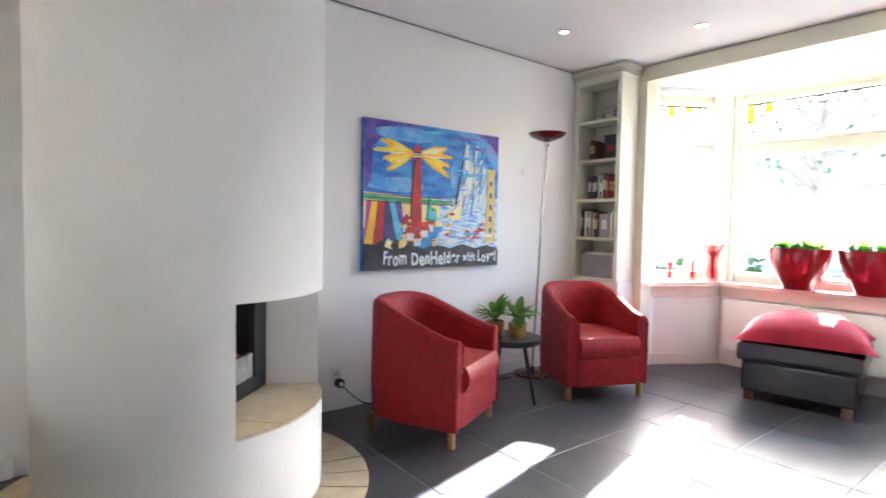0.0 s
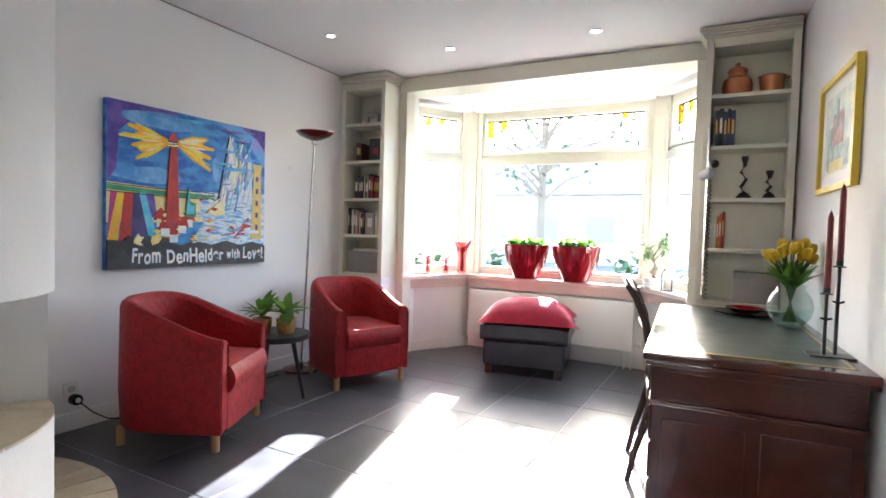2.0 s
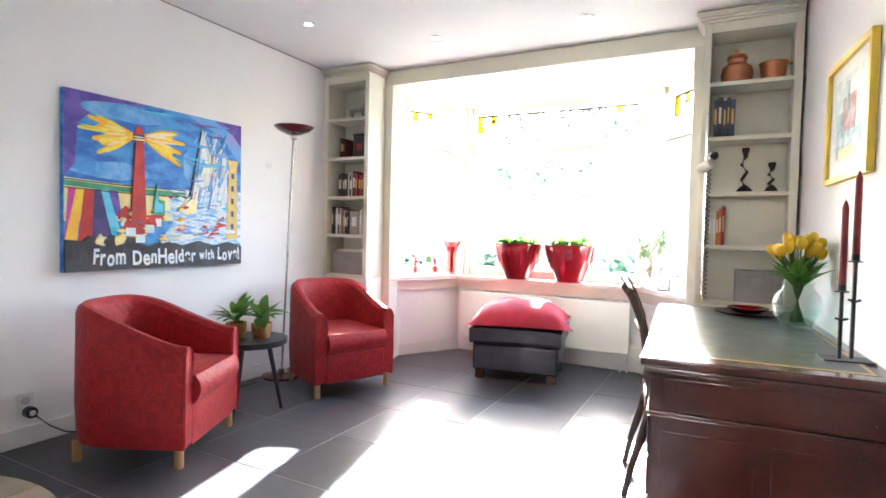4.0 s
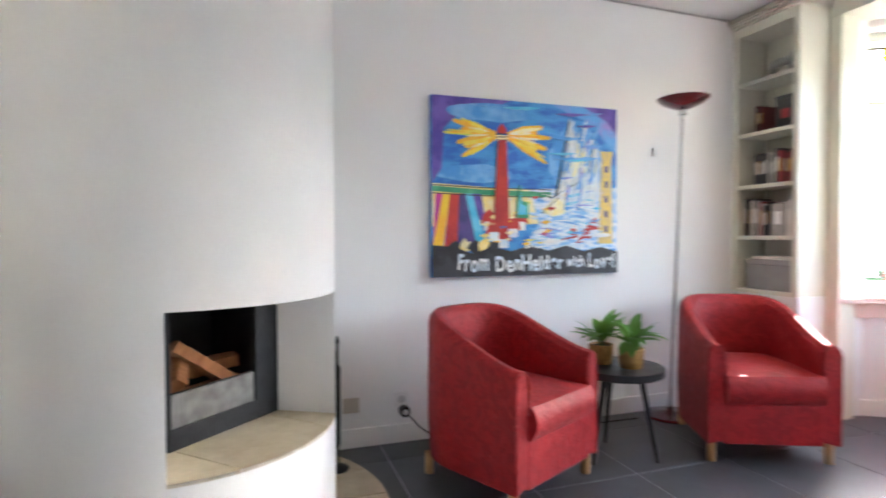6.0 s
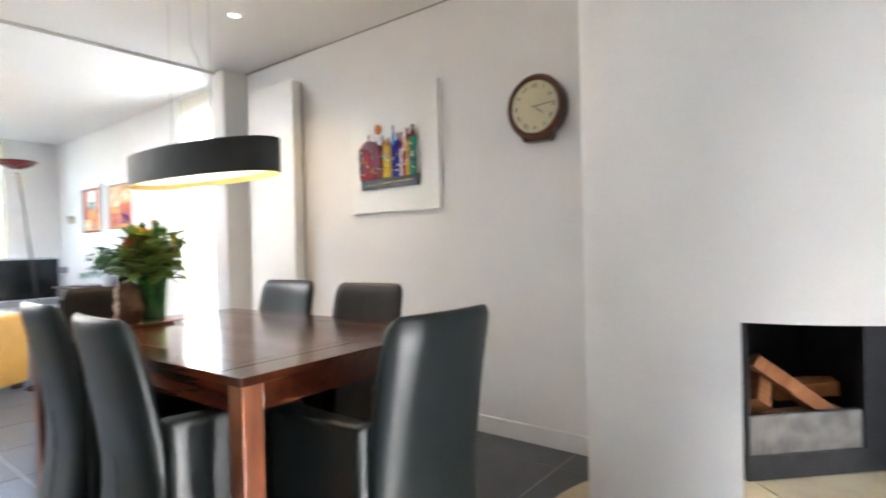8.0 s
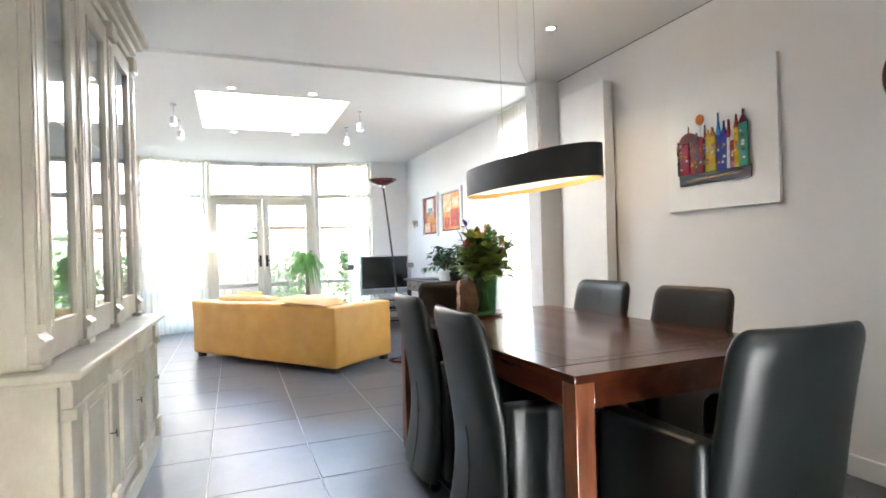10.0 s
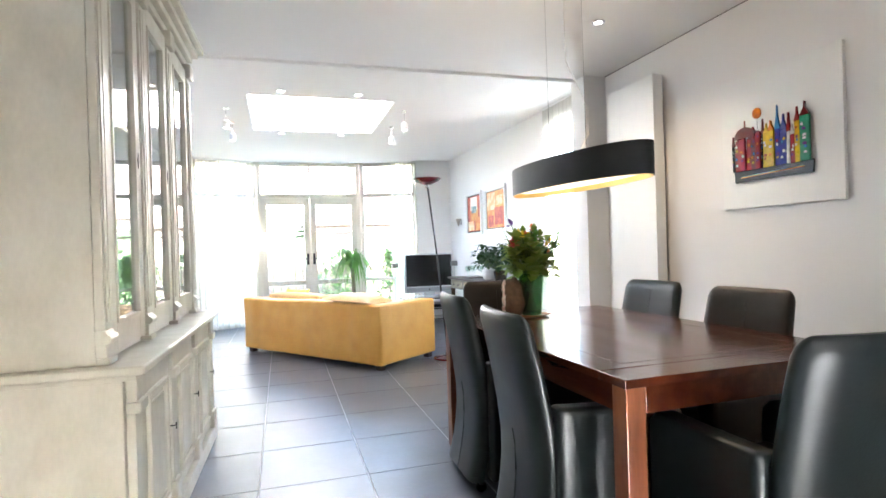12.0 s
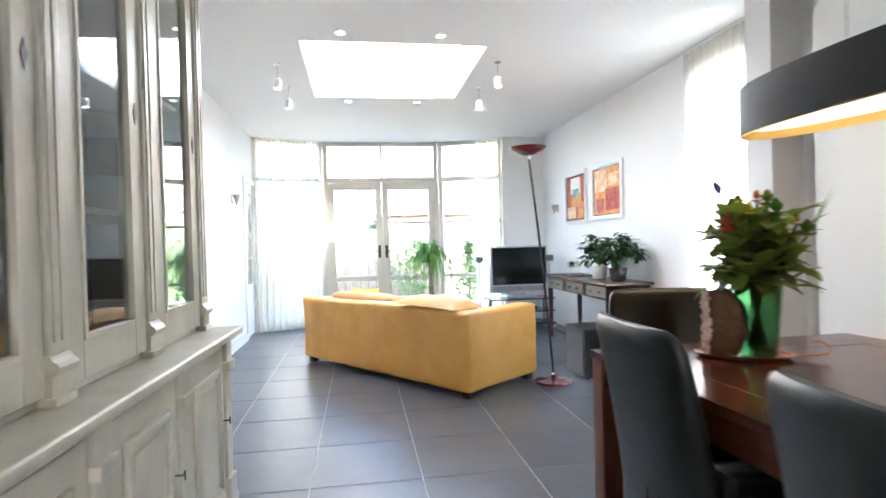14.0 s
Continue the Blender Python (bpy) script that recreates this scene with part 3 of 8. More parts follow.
# side window of the party wall
root = tagged(new("window_8"), "tall white side window in the party wall", "window", kind="structure")
bm = bmesh.new()
for y0, y1, z0, z1 in ((4.46, 4.51, 0.35, 2.71), (5.32, 5.37, 0.35, 2.71), (4.51, 5.32, 0.35, 0.41), (4.51, 5.32, 2.66, 2.71)):
    box(bm, W + 0.10, W + 0.16, y0, y1, z0, z1)
part("window_frame", bm, WHITE, root)
bm = bmesh.new()
box(bm, W + 0.125, W + 0.13, 4.51, 5.32, 0.41, 2.66)
part("pane", bm, CLEAR, root).visible_shadow = False

# inner door in the west wall of the garden end
d = tagged(new("door_3"), "white panel door with narrow leaded glass, closed", "door", kind="structure")
bm = bmesh.new()
box(bm, WB - 0.06, WB - 0.015, 8.46, 9.04, 0.01, 2.04)
bevel(bm, 0.004)
part("door_leaf", bm, WHITE, d)
bm = bmesh.new()
for y0, y1, z0, z1 in ((8.40, 8.47, 0, 2.11), (9.03, 9.10, 0, 2.11), (8.47, 9.03, 2.04, 2.11)):
    box(bm, WB - 0.06, WB + 0.015, y0, y1, z0, z1)
part("door_casing", bm, WHITE, d)
g = part("glass_strip", rbox(WB - 0.014, WB - 0.008, 8.58, 8.92, 0.70, 1.92, 0.002), mat("frosted_door_glass", (0.42, 0.44, 0.36), 0.15, vary=0.2, scale=8, bump=0.1), d)
bm = bmesh.new()
for k in range(1, 4):
    box(bm, WB - 0.008, WB - 0.002, 8.58, 8.92, 0.70 + 0.305 * k - 0.008, 0.70 + 0.305 * k + 0.008)
box(bm, WB - 0.008, WB - 0.002, 8.742, 8.758, 0.70, 1.92)
part("leading", bm, LEAD, g)
part("handle", tube([(WB - 0.015, 8.50, 1.05), (WB + 0.04, 8.50, 1.05), (WB + 0.04, 8.60, 1.05)], 0.008), CHROME, d)
# corner posts of the bay
bm = bmesh.new()
for c, s in ((CL, 1), (CR, -1)):
    prism([(c.x - s * 0.004, c.y - 0.095), (c.x + s * 0.03, c.y - 0.075), (c.x + s * 0.105, c.y - 0.05), (c.x + s * 0.16, c.y - 0.14), (c.x + s * 0.04, c.y - 0.25), (c.x + s * 0.002, c.y - 0.21)], SZ + 0.03, 2.56, bm)
for p, s in ((BL, 1), (BR, -1)):
    prism([(p.x + s * 0.02, p.y + 0.065), (p.x + s * 0.30, p.y + 0.065), (p.x + s * 0.30, p.y - 0.16), (p.x + s * 0.18, p.y - 0.10), (p.x + s * 0.085, p.y - 0.050)], SZ + 0.03, 2.56, bm)
structure("trim_bay_posts", bm, CREAM, "cream painted corner posts of the bay", "trim")

# ---- round fireplace ----
FC, FR = Vector((2.963, 0.134, 0)), 0.595
OA0, OA1, OZ0, OZ1 = 182.7, 260.5, 0.435, 0.947     # opening: angles and heights


def on_round(a, r=FR):
    return (r * math.cos(radians(a)), r * math.sin(radians(a)))


fire = thing("fireplace", "white plastered round fireplace with an open corner hearth", "fireplace", m=Matrix.Translation(FC))
angles = [90 + 3 * k for k in range(0, 61)]
angles = sorted(set(angles + [OA0, OA1]))
zs = [0.0, 0.15, 0.3, OZ0, OZ1, 1.4, 2.0, CZ + 0.02]
bm = bmesh.new()
grid = {}
for i, a in enumerate(angles):
    for j, z in enumerate(zs):
        grid[i, j] = bm.verts.new((*on_round(a), z))
for i in range(len(angles) - 1):
    for j in range(len(zs) - 1):
        if not (zs[j] == OZ0 and OA0 <= angles[i] < OA1):
            bm.faces.new((grid[i, j], grid[i + 1, j], grid[i + 1, j + 1], grid[i, j + 1]))
wx = W - FC.x
for i, s in ((0, 1), (len(angles) - 1, -1)):
    for j in range(len(zs) - 1):
        v = [bm.verts.new((wx, s * FR, z)) for z in (zs[j], zs[j + 1])]
        bm.faces.new((grid[i, j], v[0], v[1], grid[i, j + 1]))
part("chimney_breast", bm, ROUGHCAST, fire)
A, B = Vector((*on_round(OA0), 0)), Vector((*on_round(OA1), 0))
BA, BB = Vector((2.64, 0.15, 0)) - FC, Vector((3.0, -0.215, 0)) - FC       # front plane of the insert
arc = [on_round(a) for a in angles if OA0 <= a <= OA1]
bm = bmesh.new()
for p, q in ((A, BA), (BB, B)):
    bm.faces.new([bm.verts.new(c) for c in ((p.x, p.y, OZ0), (q.x, q.y, OZ0), (q.x, q.y, OZ1), (p.x, p.y, OZ1))])
bm.faces.new([bm.verts.new((x, y, OZ1)) for x, y in arc + [BB.to_2d()[:], BA.to_2d()[:]]])
bm.faces.new([bm.verts.new((x, y, OZ0 - 0.012)) for x, y in arc + [BB.to_2d()[:], BA.to_2d()[:]]])
bm.faces.new([bm.verts.new(c) for c in ((arc[0][0], arc[0][1], OZ0 - 0.012), (BA.x, BA.y, OZ0 - 0.012), (BA.x, BA.y, OZ0), (arc[0][0], arc[0][1], OZ0))])
part("hearth_recess", bm, ROUGHCAST, fire)
# slabs of the raised hearth, cut along the insert
across = (BB - BA).normalized()
mid = (BA + BB) / 2
inward = Vector((-0.712, -0.702, 0)).normalized()


def clip(poly, p, n):
    out = []
    for a, b in zip(poly, poly[1:] + poly[:1]):
        da, db = (a - p).dot(n), (b - p).dot(n)
        if da >= 0:
            out.append(a)
        if da * db < 0:
            out.append(a + (b - a) * (da / (da - db)))
    return out


rec = [Vector((x, y, 0)) for x, y in arc] + [BB.copy(), BA.copy()]
for lo, hi in ((-0.6, -0.235), (-0.235, 0.20), (0.20, 0.6)):
    for dl, dh in ((-0.1, 0.9),):
        poly = rec
        for p, n in ((mid + across * (lo + 0.003), across), (mid + across * (hi - 0.003), -across), (mid + inward * (dl + 0.003), inward), (mid + inward * (dh - 0.003), -inward)):
            poly = clip(poly, p, n) if poly else poly
        if len(poly) > 2:
            part("hearth_slab", prism([tuple(v[:2]) for v in poly], OZ0 - 0.012, OZ0), HEARTH, fire)
# iron insert
bm = bmesh.new()
back = -inward * 0.38
for p, q in ((BA, BA + back), (BB + back, BB), (BA + back, BB + back)):
    bm.faces.new([bm.verts.new(c) for c in ((p.x, p.y, OZ0), (q.x, q.y, OZ0), (q.x, q.y, OZ1), (p.x, p.y, OZ1))])
for z in (OZ0 + 0.002, OZ1 - 0.002):
    bm.faces.new([bm.verts.new((v.x, v.y, z)) for v in (BA, BB, BB + back, BA + back)])
part("firebox", bm, SOOT, fire, "sooty black firebox")
FM = Matrix.Translation(mid) @ Matrix.Rotation(math.atan2(across.y, across.x), 4, "Z")
hw = (BB - BA).length / 2
bm = bmesh.new()
box(bm, -hw, -hw + 0.01, -0.02, 0.012, OZ0, OZ1 - 0.002)
box(bm, hw - 0.12, hw, -0.02, 0.012, OZ0, OZ1 - 0.002)
box(bm, -hw + 0.01, hw - 0.12, -0.02, 0.012, OZ0, OZ0 + 0.075)
bevel(bm, 0.003)
part("insert_frame", bm, GREYIRON, fire, m=FM)
bm = bmesh.new()
ribs = []
n = 19
for k in range(n):
    x = -hw + 0.012 + (2 * hw - 0.135) * (k + 0.5) / n
    ribs.append(lathe([(0.0085, OZ0 + 0.075), (0.0085, OZ0 + 0.19)], 8, None, Matrix.Translation((x, -0.0055, 0))))
box(bm, -hw + 0.01, hw - 0.12, 0.003, 0.009, OZ0 + 0.072, OZ0 + 0.193)
basket = part("fire_basket", bm, GREYIRON, fire, "ribbed worn steel basket front", m=FM)
for rib in ribs:
    part("rib", rib, STEELRIB, basket)
LOGS = (((0.07, 0.05, 0.165), (-0.12, 0.14, 0.325), 20), ((-0.17, 0.07, 0.19), (-0.06, 0.20, 0.285), -35), ((-0.04, 0.17, 0.215), (0.17, 0.15, 0.225), 10), ((-0.16, 0.10, 0.14), (0.14, 0.11, 0.145), 0))
for p, q, twist in LOGS:
    p, q = Vector(p), Vector(q)
    l = (q - p).length
    lg = bmesh.new()
    prism([(-0.045, -0.020), (0.043, -0.027), (0.040, 0.016), (0.0, 0.030), (-0.036, 0.024)], 0, l, lg)
    bmesh.ops.subdivide_edges(lg, edges=[e for e in lg.edges if e.calc_length() > 0.5 * l], cuts=6)
    for v in lg.verts:
        v.co.x += 0.004 * noise.noise(v.co * 18)
        v.co.y += 0.004 * noise.noise(v.co * 23 + Vector((5, 5, 5)))
    solo("firewood_log", lg, LOGWOOD, "split reddish firewood log lying in the fire basket", "firewood", "firewood logs",
         Matrix.Translation(FC) @ FM @ Matrix.Translation((p.x, p.y, OZ0 + p.z)) @ (q - p).to_track_quat("Z", "Y").to_matrix().to_4x4() @ Matrix.Rotation(radians(twist), 4, "Z"))
# floor hearth ring
hr = thing("floor_hearth", "curved cream tiled hearth apron on the floor", "hearth", m=Matrix.Translation(FC))
HR = 0.825
bm = bmesh.new()
APRON = math.degrees(math.acos(FR / HR)) - 1.0     # how far the apron runs round towards the wall
steps = [90 - APRON + (180 + 2 * APRON) * i / 48 for i in range(49)]
prism([on_round(a, HR - 0.004) for a in steps] + [on_round(a, FR - 0.05) for a in range(270, 89, -5)], 0.0012, 0.015, bm)
part("mortar_bed", bm, HJOINT, hr)
for k in range(15):
    a0, a1 = 90 + 12 * k + 0.35, 102 + 12 * k - 0.35
    steps = [a0 + (a1 - a0) * i / 4 for i in range(5)]
    part("hearth_tile", prism([on_round(a, HR) for a in steps] + [on_round(a, FR - 0.01) for a in reversed(steps)], 0.012, 0.022), HEARTH, hr)
for s in (1, -1):
    for a0, a1 in ((0.4, APRON * 0.45), (APRON * 0.45 + 0.5, APRON - 1.0)):
        steps = [radians(a0 + (a1 - a0) * i / 4) for i in range(5)]
        part("hearth_tile", prism([(HR * math.sin(a), s * HR * math.cos(a)) for a in steps] + [(HR * math.sin(a1 * math.pi / 180), s * (FR - 0.01)), (HR * math.sin(a0 * math.pi / 180), s * (FR - 0.01))], 0.012, 0.022), HEARTH, hr)
# fire tools
ft = thing("fire_tool_stand", "black iron fire tool stand beside the fireplace", "fire tools", m=Matrix.Translation((3.27, -0.515, 0.022)))
part("base", lathe([(0.050, 0), (0.055, 0.008), (0.04, 0.02), (0.012, 0.03)], 24), BLACKMETAL, ft)
part("rod", lathe([(0.007, 0.03), (0.007, 0.62), (0.013, 0.63), (0.004, 0.66)], 10), BLACKMETAL, ft)
part("brush", lathe([(0.010, 0.10), (0.018, 0.12), (0.020, 0.50), (0.008, 0.52), (0.006, 0.58)], 14, m=Matrix.Translation((0.028, 0.0, 0))), BLACKPLASTIC, ft)

# ---- lighthouse painting ----
PY0, PY1, PZ0, PZ1 = -1.09, -2.335, 0.931, 1.975
pw, ph = PY0 - PY1, PZ1 - PZ0
pic = thing("painting", "colourful unframed canvas of a red lighthouse and sailing ship", "painting", m=Matrix.Translation((W - 0.001, PY0, PZ0)) @ Matrix.Rotation(radians(-90), 4, "Z"))


def paint(name, a, b, scale=9, stretch=(1, 1, 1)):
    return mat("oil_" + name, a, 0.55, vary=0.15, scale=scale, fine=45, bump=0.35, second=b, stretch=stretch, mixlo=0.42, mixhi=0.58)


bm = bmesh.new()
box(bm, 0, pw, -0.038, 0, 0, ph)
bevel(bm, 0.003)
part("canvas", bm, paint("sky", (0.015, 0.12, 0.50), (0.06, 0.30, 0.66), 7, (1, 1, 2)), pic)
layer = [0]


def stroke(uv, ma, label=""):
    layer[0] += 1
    y = -0.038 - 0.00005 * layer[0]
    bm = bmesh.new()
    f = [bm.verts.new((u * pw, y, v * ph)) for u, v in uv]
    g = [bm.verts.new((u * pw, y + 0.00005 * layer[0] - 0.0002, v * ph)) for u, v in uv]
    bm.faces.new(f)
    for i in range(len(f)):
        j = (i + 1) % len(f)
        bm.faces.new((f[i], g[i], g[j], f[j]))
    return part("brush_stroke", bm, ma, pic, label)


def blob(cu, cv, ru, rv, n=14, jag=0.15, seed=0):
    r = random.Random(seed)
    return [(cu + ru * math.cos(2 * math.pi * i / n) * (1 + r.uniform(-jag, jag)), cv + rv * math.sin(2 * math.pi * i / n) * (1 + r.uniform(-jag, jag))) for i in range(n)]


P_purple = paint("violet", (0.07, 0.04, 0.30), (0.16, 0.10, 0.45))
P_lilac = paint("lilac", (0.30, 0.25, 0.62), (0.12, 0.35, 0.72))
P_beam = paint("beam", (0.85, 0.62, 0.05), (0.80, 0.80, 0.45), 14)
P_beam2 = paint("beam_green", (0.55, 0.65, 0.12), (0.85, 0.70, 0.08), 14)
P_red = paint("red", (0.55, 0.03, 0.02), (0.40, 0.02, 0.02))
P_green = paint("green", (0.03, 0.25, 0.12), (0.08, 0.38, 0.20))
P_sand = paint("sand", (0.80, 0.62, 0.18), (0.82, 0.75, 0.45))
P_white = paint("white", (0.80, 0.80, 0.78), (0.60, 0.70, 0.80))
P_sea = paint("sea", (0.25, 0.50, 0.78), (0.75, 0.80, 0.85), 16, (1, 1, 3))
P_black = paint("black", (0.015, 0.015, 0.02), (0.04, 0.04, 0.05))
P_mag = paint("magenta", (0.55, 0.03, 0.25), (0.45, 0.05, 0.30))
P_orange = paint("orange", (0.80, 0.30, 0.02), (0.80, 0.45, 0.05))
P_navy = paint("navy", (0.03, 0.03, 0.15), (0.08, 0.05, 0.22))
P_cyan = paint("cyan", (0.05, 0.45, 0.70), (0.15, 0.55, 0.75))
P_tower = paint("tower", (0.70, 0.52, 0.12), (0.60, 0.45, 0.20), 20)
P_yellow0 = paint("stripe_yellow", (0.85, 0.60, 0.03), (0.80, 0.40, 0.03))
P_pale = paint("paleblue", (0.20, 0.45, 0.76), (0.06, 0.28, 0.66))
stroke([(0.002, 0.998), (0.40, 0.998), (0.30, 0.95), (0.15, 0.93), (0.06, 0.82), (0.05, 0.60), (0.002, 0.52)], P_purple)
stroke([(0.62, 0.998), (0.998, 0.998), (0.998, 0.72), (0.93, 0.80), (0.86, 0.90), (0.74, 0.94)], P_lilac)
stroke([(0.80, 0.998), (0.998, 0.998), (0.998, 0.84), (0.94, 0.92)], P_purple)
stroke(blob(0.30, 0.92, 0.22, 0.05, seed=3), P_pale)
stroke(blob(0.22, 0.58, 0.20, 0.05, seed=4), P_pale)
stroke(blob(0.78, 0.62, 0.17, 0.26, seed=6, jag=0.3), P_pale)
stroke([(0.002, 0.52), (0.34, 0.50), (0.62, 0.49), (0.60, 0.30), (0.002, 0.28)], P_sand)
stroke([(0.50, 0.50), (0.998, 0.52), (0.998, 0.15), (0.45, 0.13), (0.55, 0.30)], P_sea)
stroke([(0.002, 0.505), (0.25, 0.49), (0.62, 0.485), (0.62, 0.455), (0.25, 0.46), (0.002, 0.475)], P_green)
for k, (a, b, c, d, ma) in enumerate(((0.02, 0.055, 0.002, 0.015, P_mag), (0.055, 0.09, 0.002, 0.055, P_yellow0), (0.09, 0.135, 0.06, 0.125, P_red), (0.135, 0.17, 0.125, 0.225, P_navy), (0.165, 0.20, 0.225, 0.275, P_cyan), (0.20, 0.245, 0.235, 0.27, P_purple))):
    stroke([(a, 0.465), (b, 0.465), (d, 0.30 if k == 5 else 0.15 + 0.004 * k), (c, 0.32 if k == 5 else 0.15 + 0.004 * k)], ma)
for v in (0.507, 0.462):
    stroke([(0.002, v), (0.25, v - 0.010), (0.62, v - 0.012), (0.62, v - 0.006), (0.25, v - 0.004), (0.002, v + 0.006)], P_black)
P_yellow = paint("yellow", (0.90, 0.62, 0.02), (0.88, 0.74, 0.10), 20)
P_gold = paint("gold", (0.88, 0.42, 0.01), (0.85, 0.52, 0.03), 20)
P_cream = paint("cream", (0.86, 0.84, 0.66), (0.88, 0.78, 0.35), 20)
rb = random.Random(51)


def ray(cu, cv, ang, r0, r1, w, ma):
    """One brush pull outwards from the lamp."""
    c, s = math.cos(ang), math.sin(ang)
    rim = []
    for t, q in ((r0, 0.25), (r0 + 0.5 * (r1 - r0), 1.0), (r1, 0.5), (r1 + 0.012, 0.0), (r1, -0.5), (r0 + 0.5 * (r1 - r0), -1.0), (r0, -0.25)):
        rim.append((cu + c * t - s * w * q, cv + (s * t + c * w * q) * pw / ph))
    stroke(rim, ma)


LX, LV = 0.352, 0.805                      # lamp of the lighthouse
# fingers of light: angle, length, half width
FINGERS = ((168, 0.245, 0.018), (181, 0.285, 0.013), (192, 0.225, 0.020), (209, 0.225, 0.018), (176, 0.20, 0.022), (200, 0.19, 0.020),
           (12, 0.215, 0.022), (-1, 0.255, 0.017), (-14, 0.24, 0.020), (-28, 0.265, 0.016), (5, 0.18, 0.022), (-20, 0.19, 0.020))
for a, far, w in FINGERS:
    ray(LX, LV, radians(a), 0.03, far, w * 1.0, P_beam2 if a == 181 else P_gold)
for k in range(46):
    a, far, w = FINGERS[k % 12]
    ray(LX, LV, radians(a + rb.uniform(-5, 5)), rb.uniform(0.03, 0.10), far * rb.uniform(0.6, 0.97), w * rb.uniform(0.25, 0.5), (P_yellow, P_yellow, P_cream, P_gold, P_yellow)[k % 5])
TOWER = [(0.307, 0.285), (0.388, 0.285), (0.372, 0.77), (0.332, 0.77)]
stroke(TOWER, P_red)
stroke([(0.322, 0.765), (0.382, 0.765), (0.380, 0.80), (0.324, 0.80)], P_cream)
for v in (0.768, 0.785, 0.802):
    stroke([(0.322, v), (0.382, v + 0.004), (0.382, v + 0.010), (0.322, v + 0.006)], P_black)
stroke([(0.328, 0.812), (0.376, 0.812), (0.372, 0.84), (0.352, 0.868), (0.332, 0.84)], P_red)
for k, (a, b, c, d) in enumerate(((0.70, 0.40, 0.77, 0.85), (0.75, 0.44, 0.81, 0.80), (0.66, 0.44, 0.74, 0.72), (0.80, 0.42, 0.86, 0.70))):
    stroke([(a, b), (a + 0.10, b + 0.02), (a + 0.09, b + 0.22), (c, d), (a + 0.05, b + 0.22)], P_white)
stroke([(0.60, 0.36), (0.72, 0.37), (0.78, 0.42), (0.64, 0.44)], P_white)
stroke([(0.72, 0.84), (0.735, 0.84), (0.70, 0.42), (0.69, 0.42)], P_sand)
stroke([(0.89, 0.18), (0.975, 0.18), (0.965, 0.68), (0.975, 0.74), (0.90, 0.74), (0.91, 0.68)], P_tower)
for k in range(5):
    stroke([(0.925, 0.25 + 0.09 * k), (0.945, 0.25 + 0.09 * k), (0.945, 0.29 + 0.09 * k), (0.925, 0.29 + 0.09 * k)], P_navy)
for k, (u, v) in enumerate(((0.285, 0.30), (0.36, 0.20), (0.45, 0.30), (0.41, 0.26), (0.31, 0.24))):
    stroke([(u - 0.04, v), (u + 0.04, v), (u + 0.03, v + 0.05), (u, v + 0.08), (u - 0.03, v + 0.05)], P_red)
    stroke([(u - 0.025, v - 0.04), (u + 0.025, v - 0.04), (u + 0.025, v + 0.01), (u - 0.025, v + 0.01)], P_white)
for k, (u, v) in enumerate(((0.72, 0.20), (0.84, 0.25), (0.80, 0.18))):
    stroke([(u - 0.05, v), (u + 0.05, v + 0.02), (u + 0.03, v + 0.09)], P_red)
for k in range(70):
    # loose dabs over sea, sails and quay
    u, v = rb.uniform(0.52, 0.88), rb.uniform(0.17, 0.50)
    l, w, tl_ = rb.uniform(0.02, 0.07), rb.uniform(0.004, 0.011), rb.uniform(-0.3, 0.35)
    stroke([(u - l, v - l * tl_), (u, v - l * tl_ * 0.3 - w), (u + l, v + l * tl_), (u, v + w)], (P_white, P_sea, P_cyan, P_white, P_lilac, P_sea, P_white, P_pale)[k % 8])
P_sail = paint("sail_grey", (0.62, 0.66, 0.68), (0.42, 0.50, 0.56), 18)
stroke([(0.715, 0.90), (0.745, 0.84), (0.78, 0.70), (0.785, 0.55), (0.74, 0.52), (0.67, 0.50), (0.70, 0.66)], P_sail)
stroke([(0.72, 0.84), (0.755, 0.72), (0.765, 0.58), (0.70, 0.55)], P_white)
stroke([(0.855, 0.82), (0.885, 0.74), (0.88, 0.60), (0.82, 0.56), (0.84, 0.70)], P_sail)
stroke([(0.57, 0.37), (0.63, 0.45), (0.70, 0.44), (0.69, 0.36), (0.62, 0.34)], P_cream)
for a, b, c, d in ((0.715, 0.90, 0.64, 0.46), (0.785, 0.56, 0.60, 0.44), (0.86, 0.82, 0.82, 0.55), (0.56, 0.36, 0.66, 0.46)):
    stroke([(a, b), (a + 0.006, b), (c + 0.006, d), (c, d)], P_black)
for k in range(40):
    u, v = rb.uniform(0.66, 0.88), rb.uniform(0.45, 0.88)
    l, w = rb.uniform(0.03, 0.09), rb.uniform(0.004, 0.010)
    stroke([(u - w, v - l), (u + w * 0.4, v - l), (u + w + 0.02, v + l * 0.5), (u + 0.02, v + l)], (P_white, P_pale, P_lilac, P_white, P_cream)[k % 5])
for k in range(36):
    u, v = rb.uniform(0.26, 0.62), rb.uniform(0.17, 0.46)
    l, w = rb.uniform(0.012, 0.035), rb.uniform(0.005, 0.014)
    stroke([(u - l, v), (u, v - w), (u + l, v + 0.004), (u, v + w)], (P_yellow, P_sand, P_cream, P_red, P_white, P_gold)[k % 6])
for k in range(30):
    u, v = rb.uniform(0.02, 0.95), rb.uniform(0.55, 0.97)
    l, w = rb.uniform(0.05, 0.11), rb.uniform(0.006, 0.016)
    if not (0.04 < u < 0.68 and 0.58 < v < 0.95):
        stroke([(u - l if u > l else 0.004, v), (u, v - w), (min(0.996, u + l), v + 0.008), (u, min(0.995, v + w))], (P_pale, P_cyan, P_purple, P_lilac)[k % 4])
stroke(TOWER, P_red)
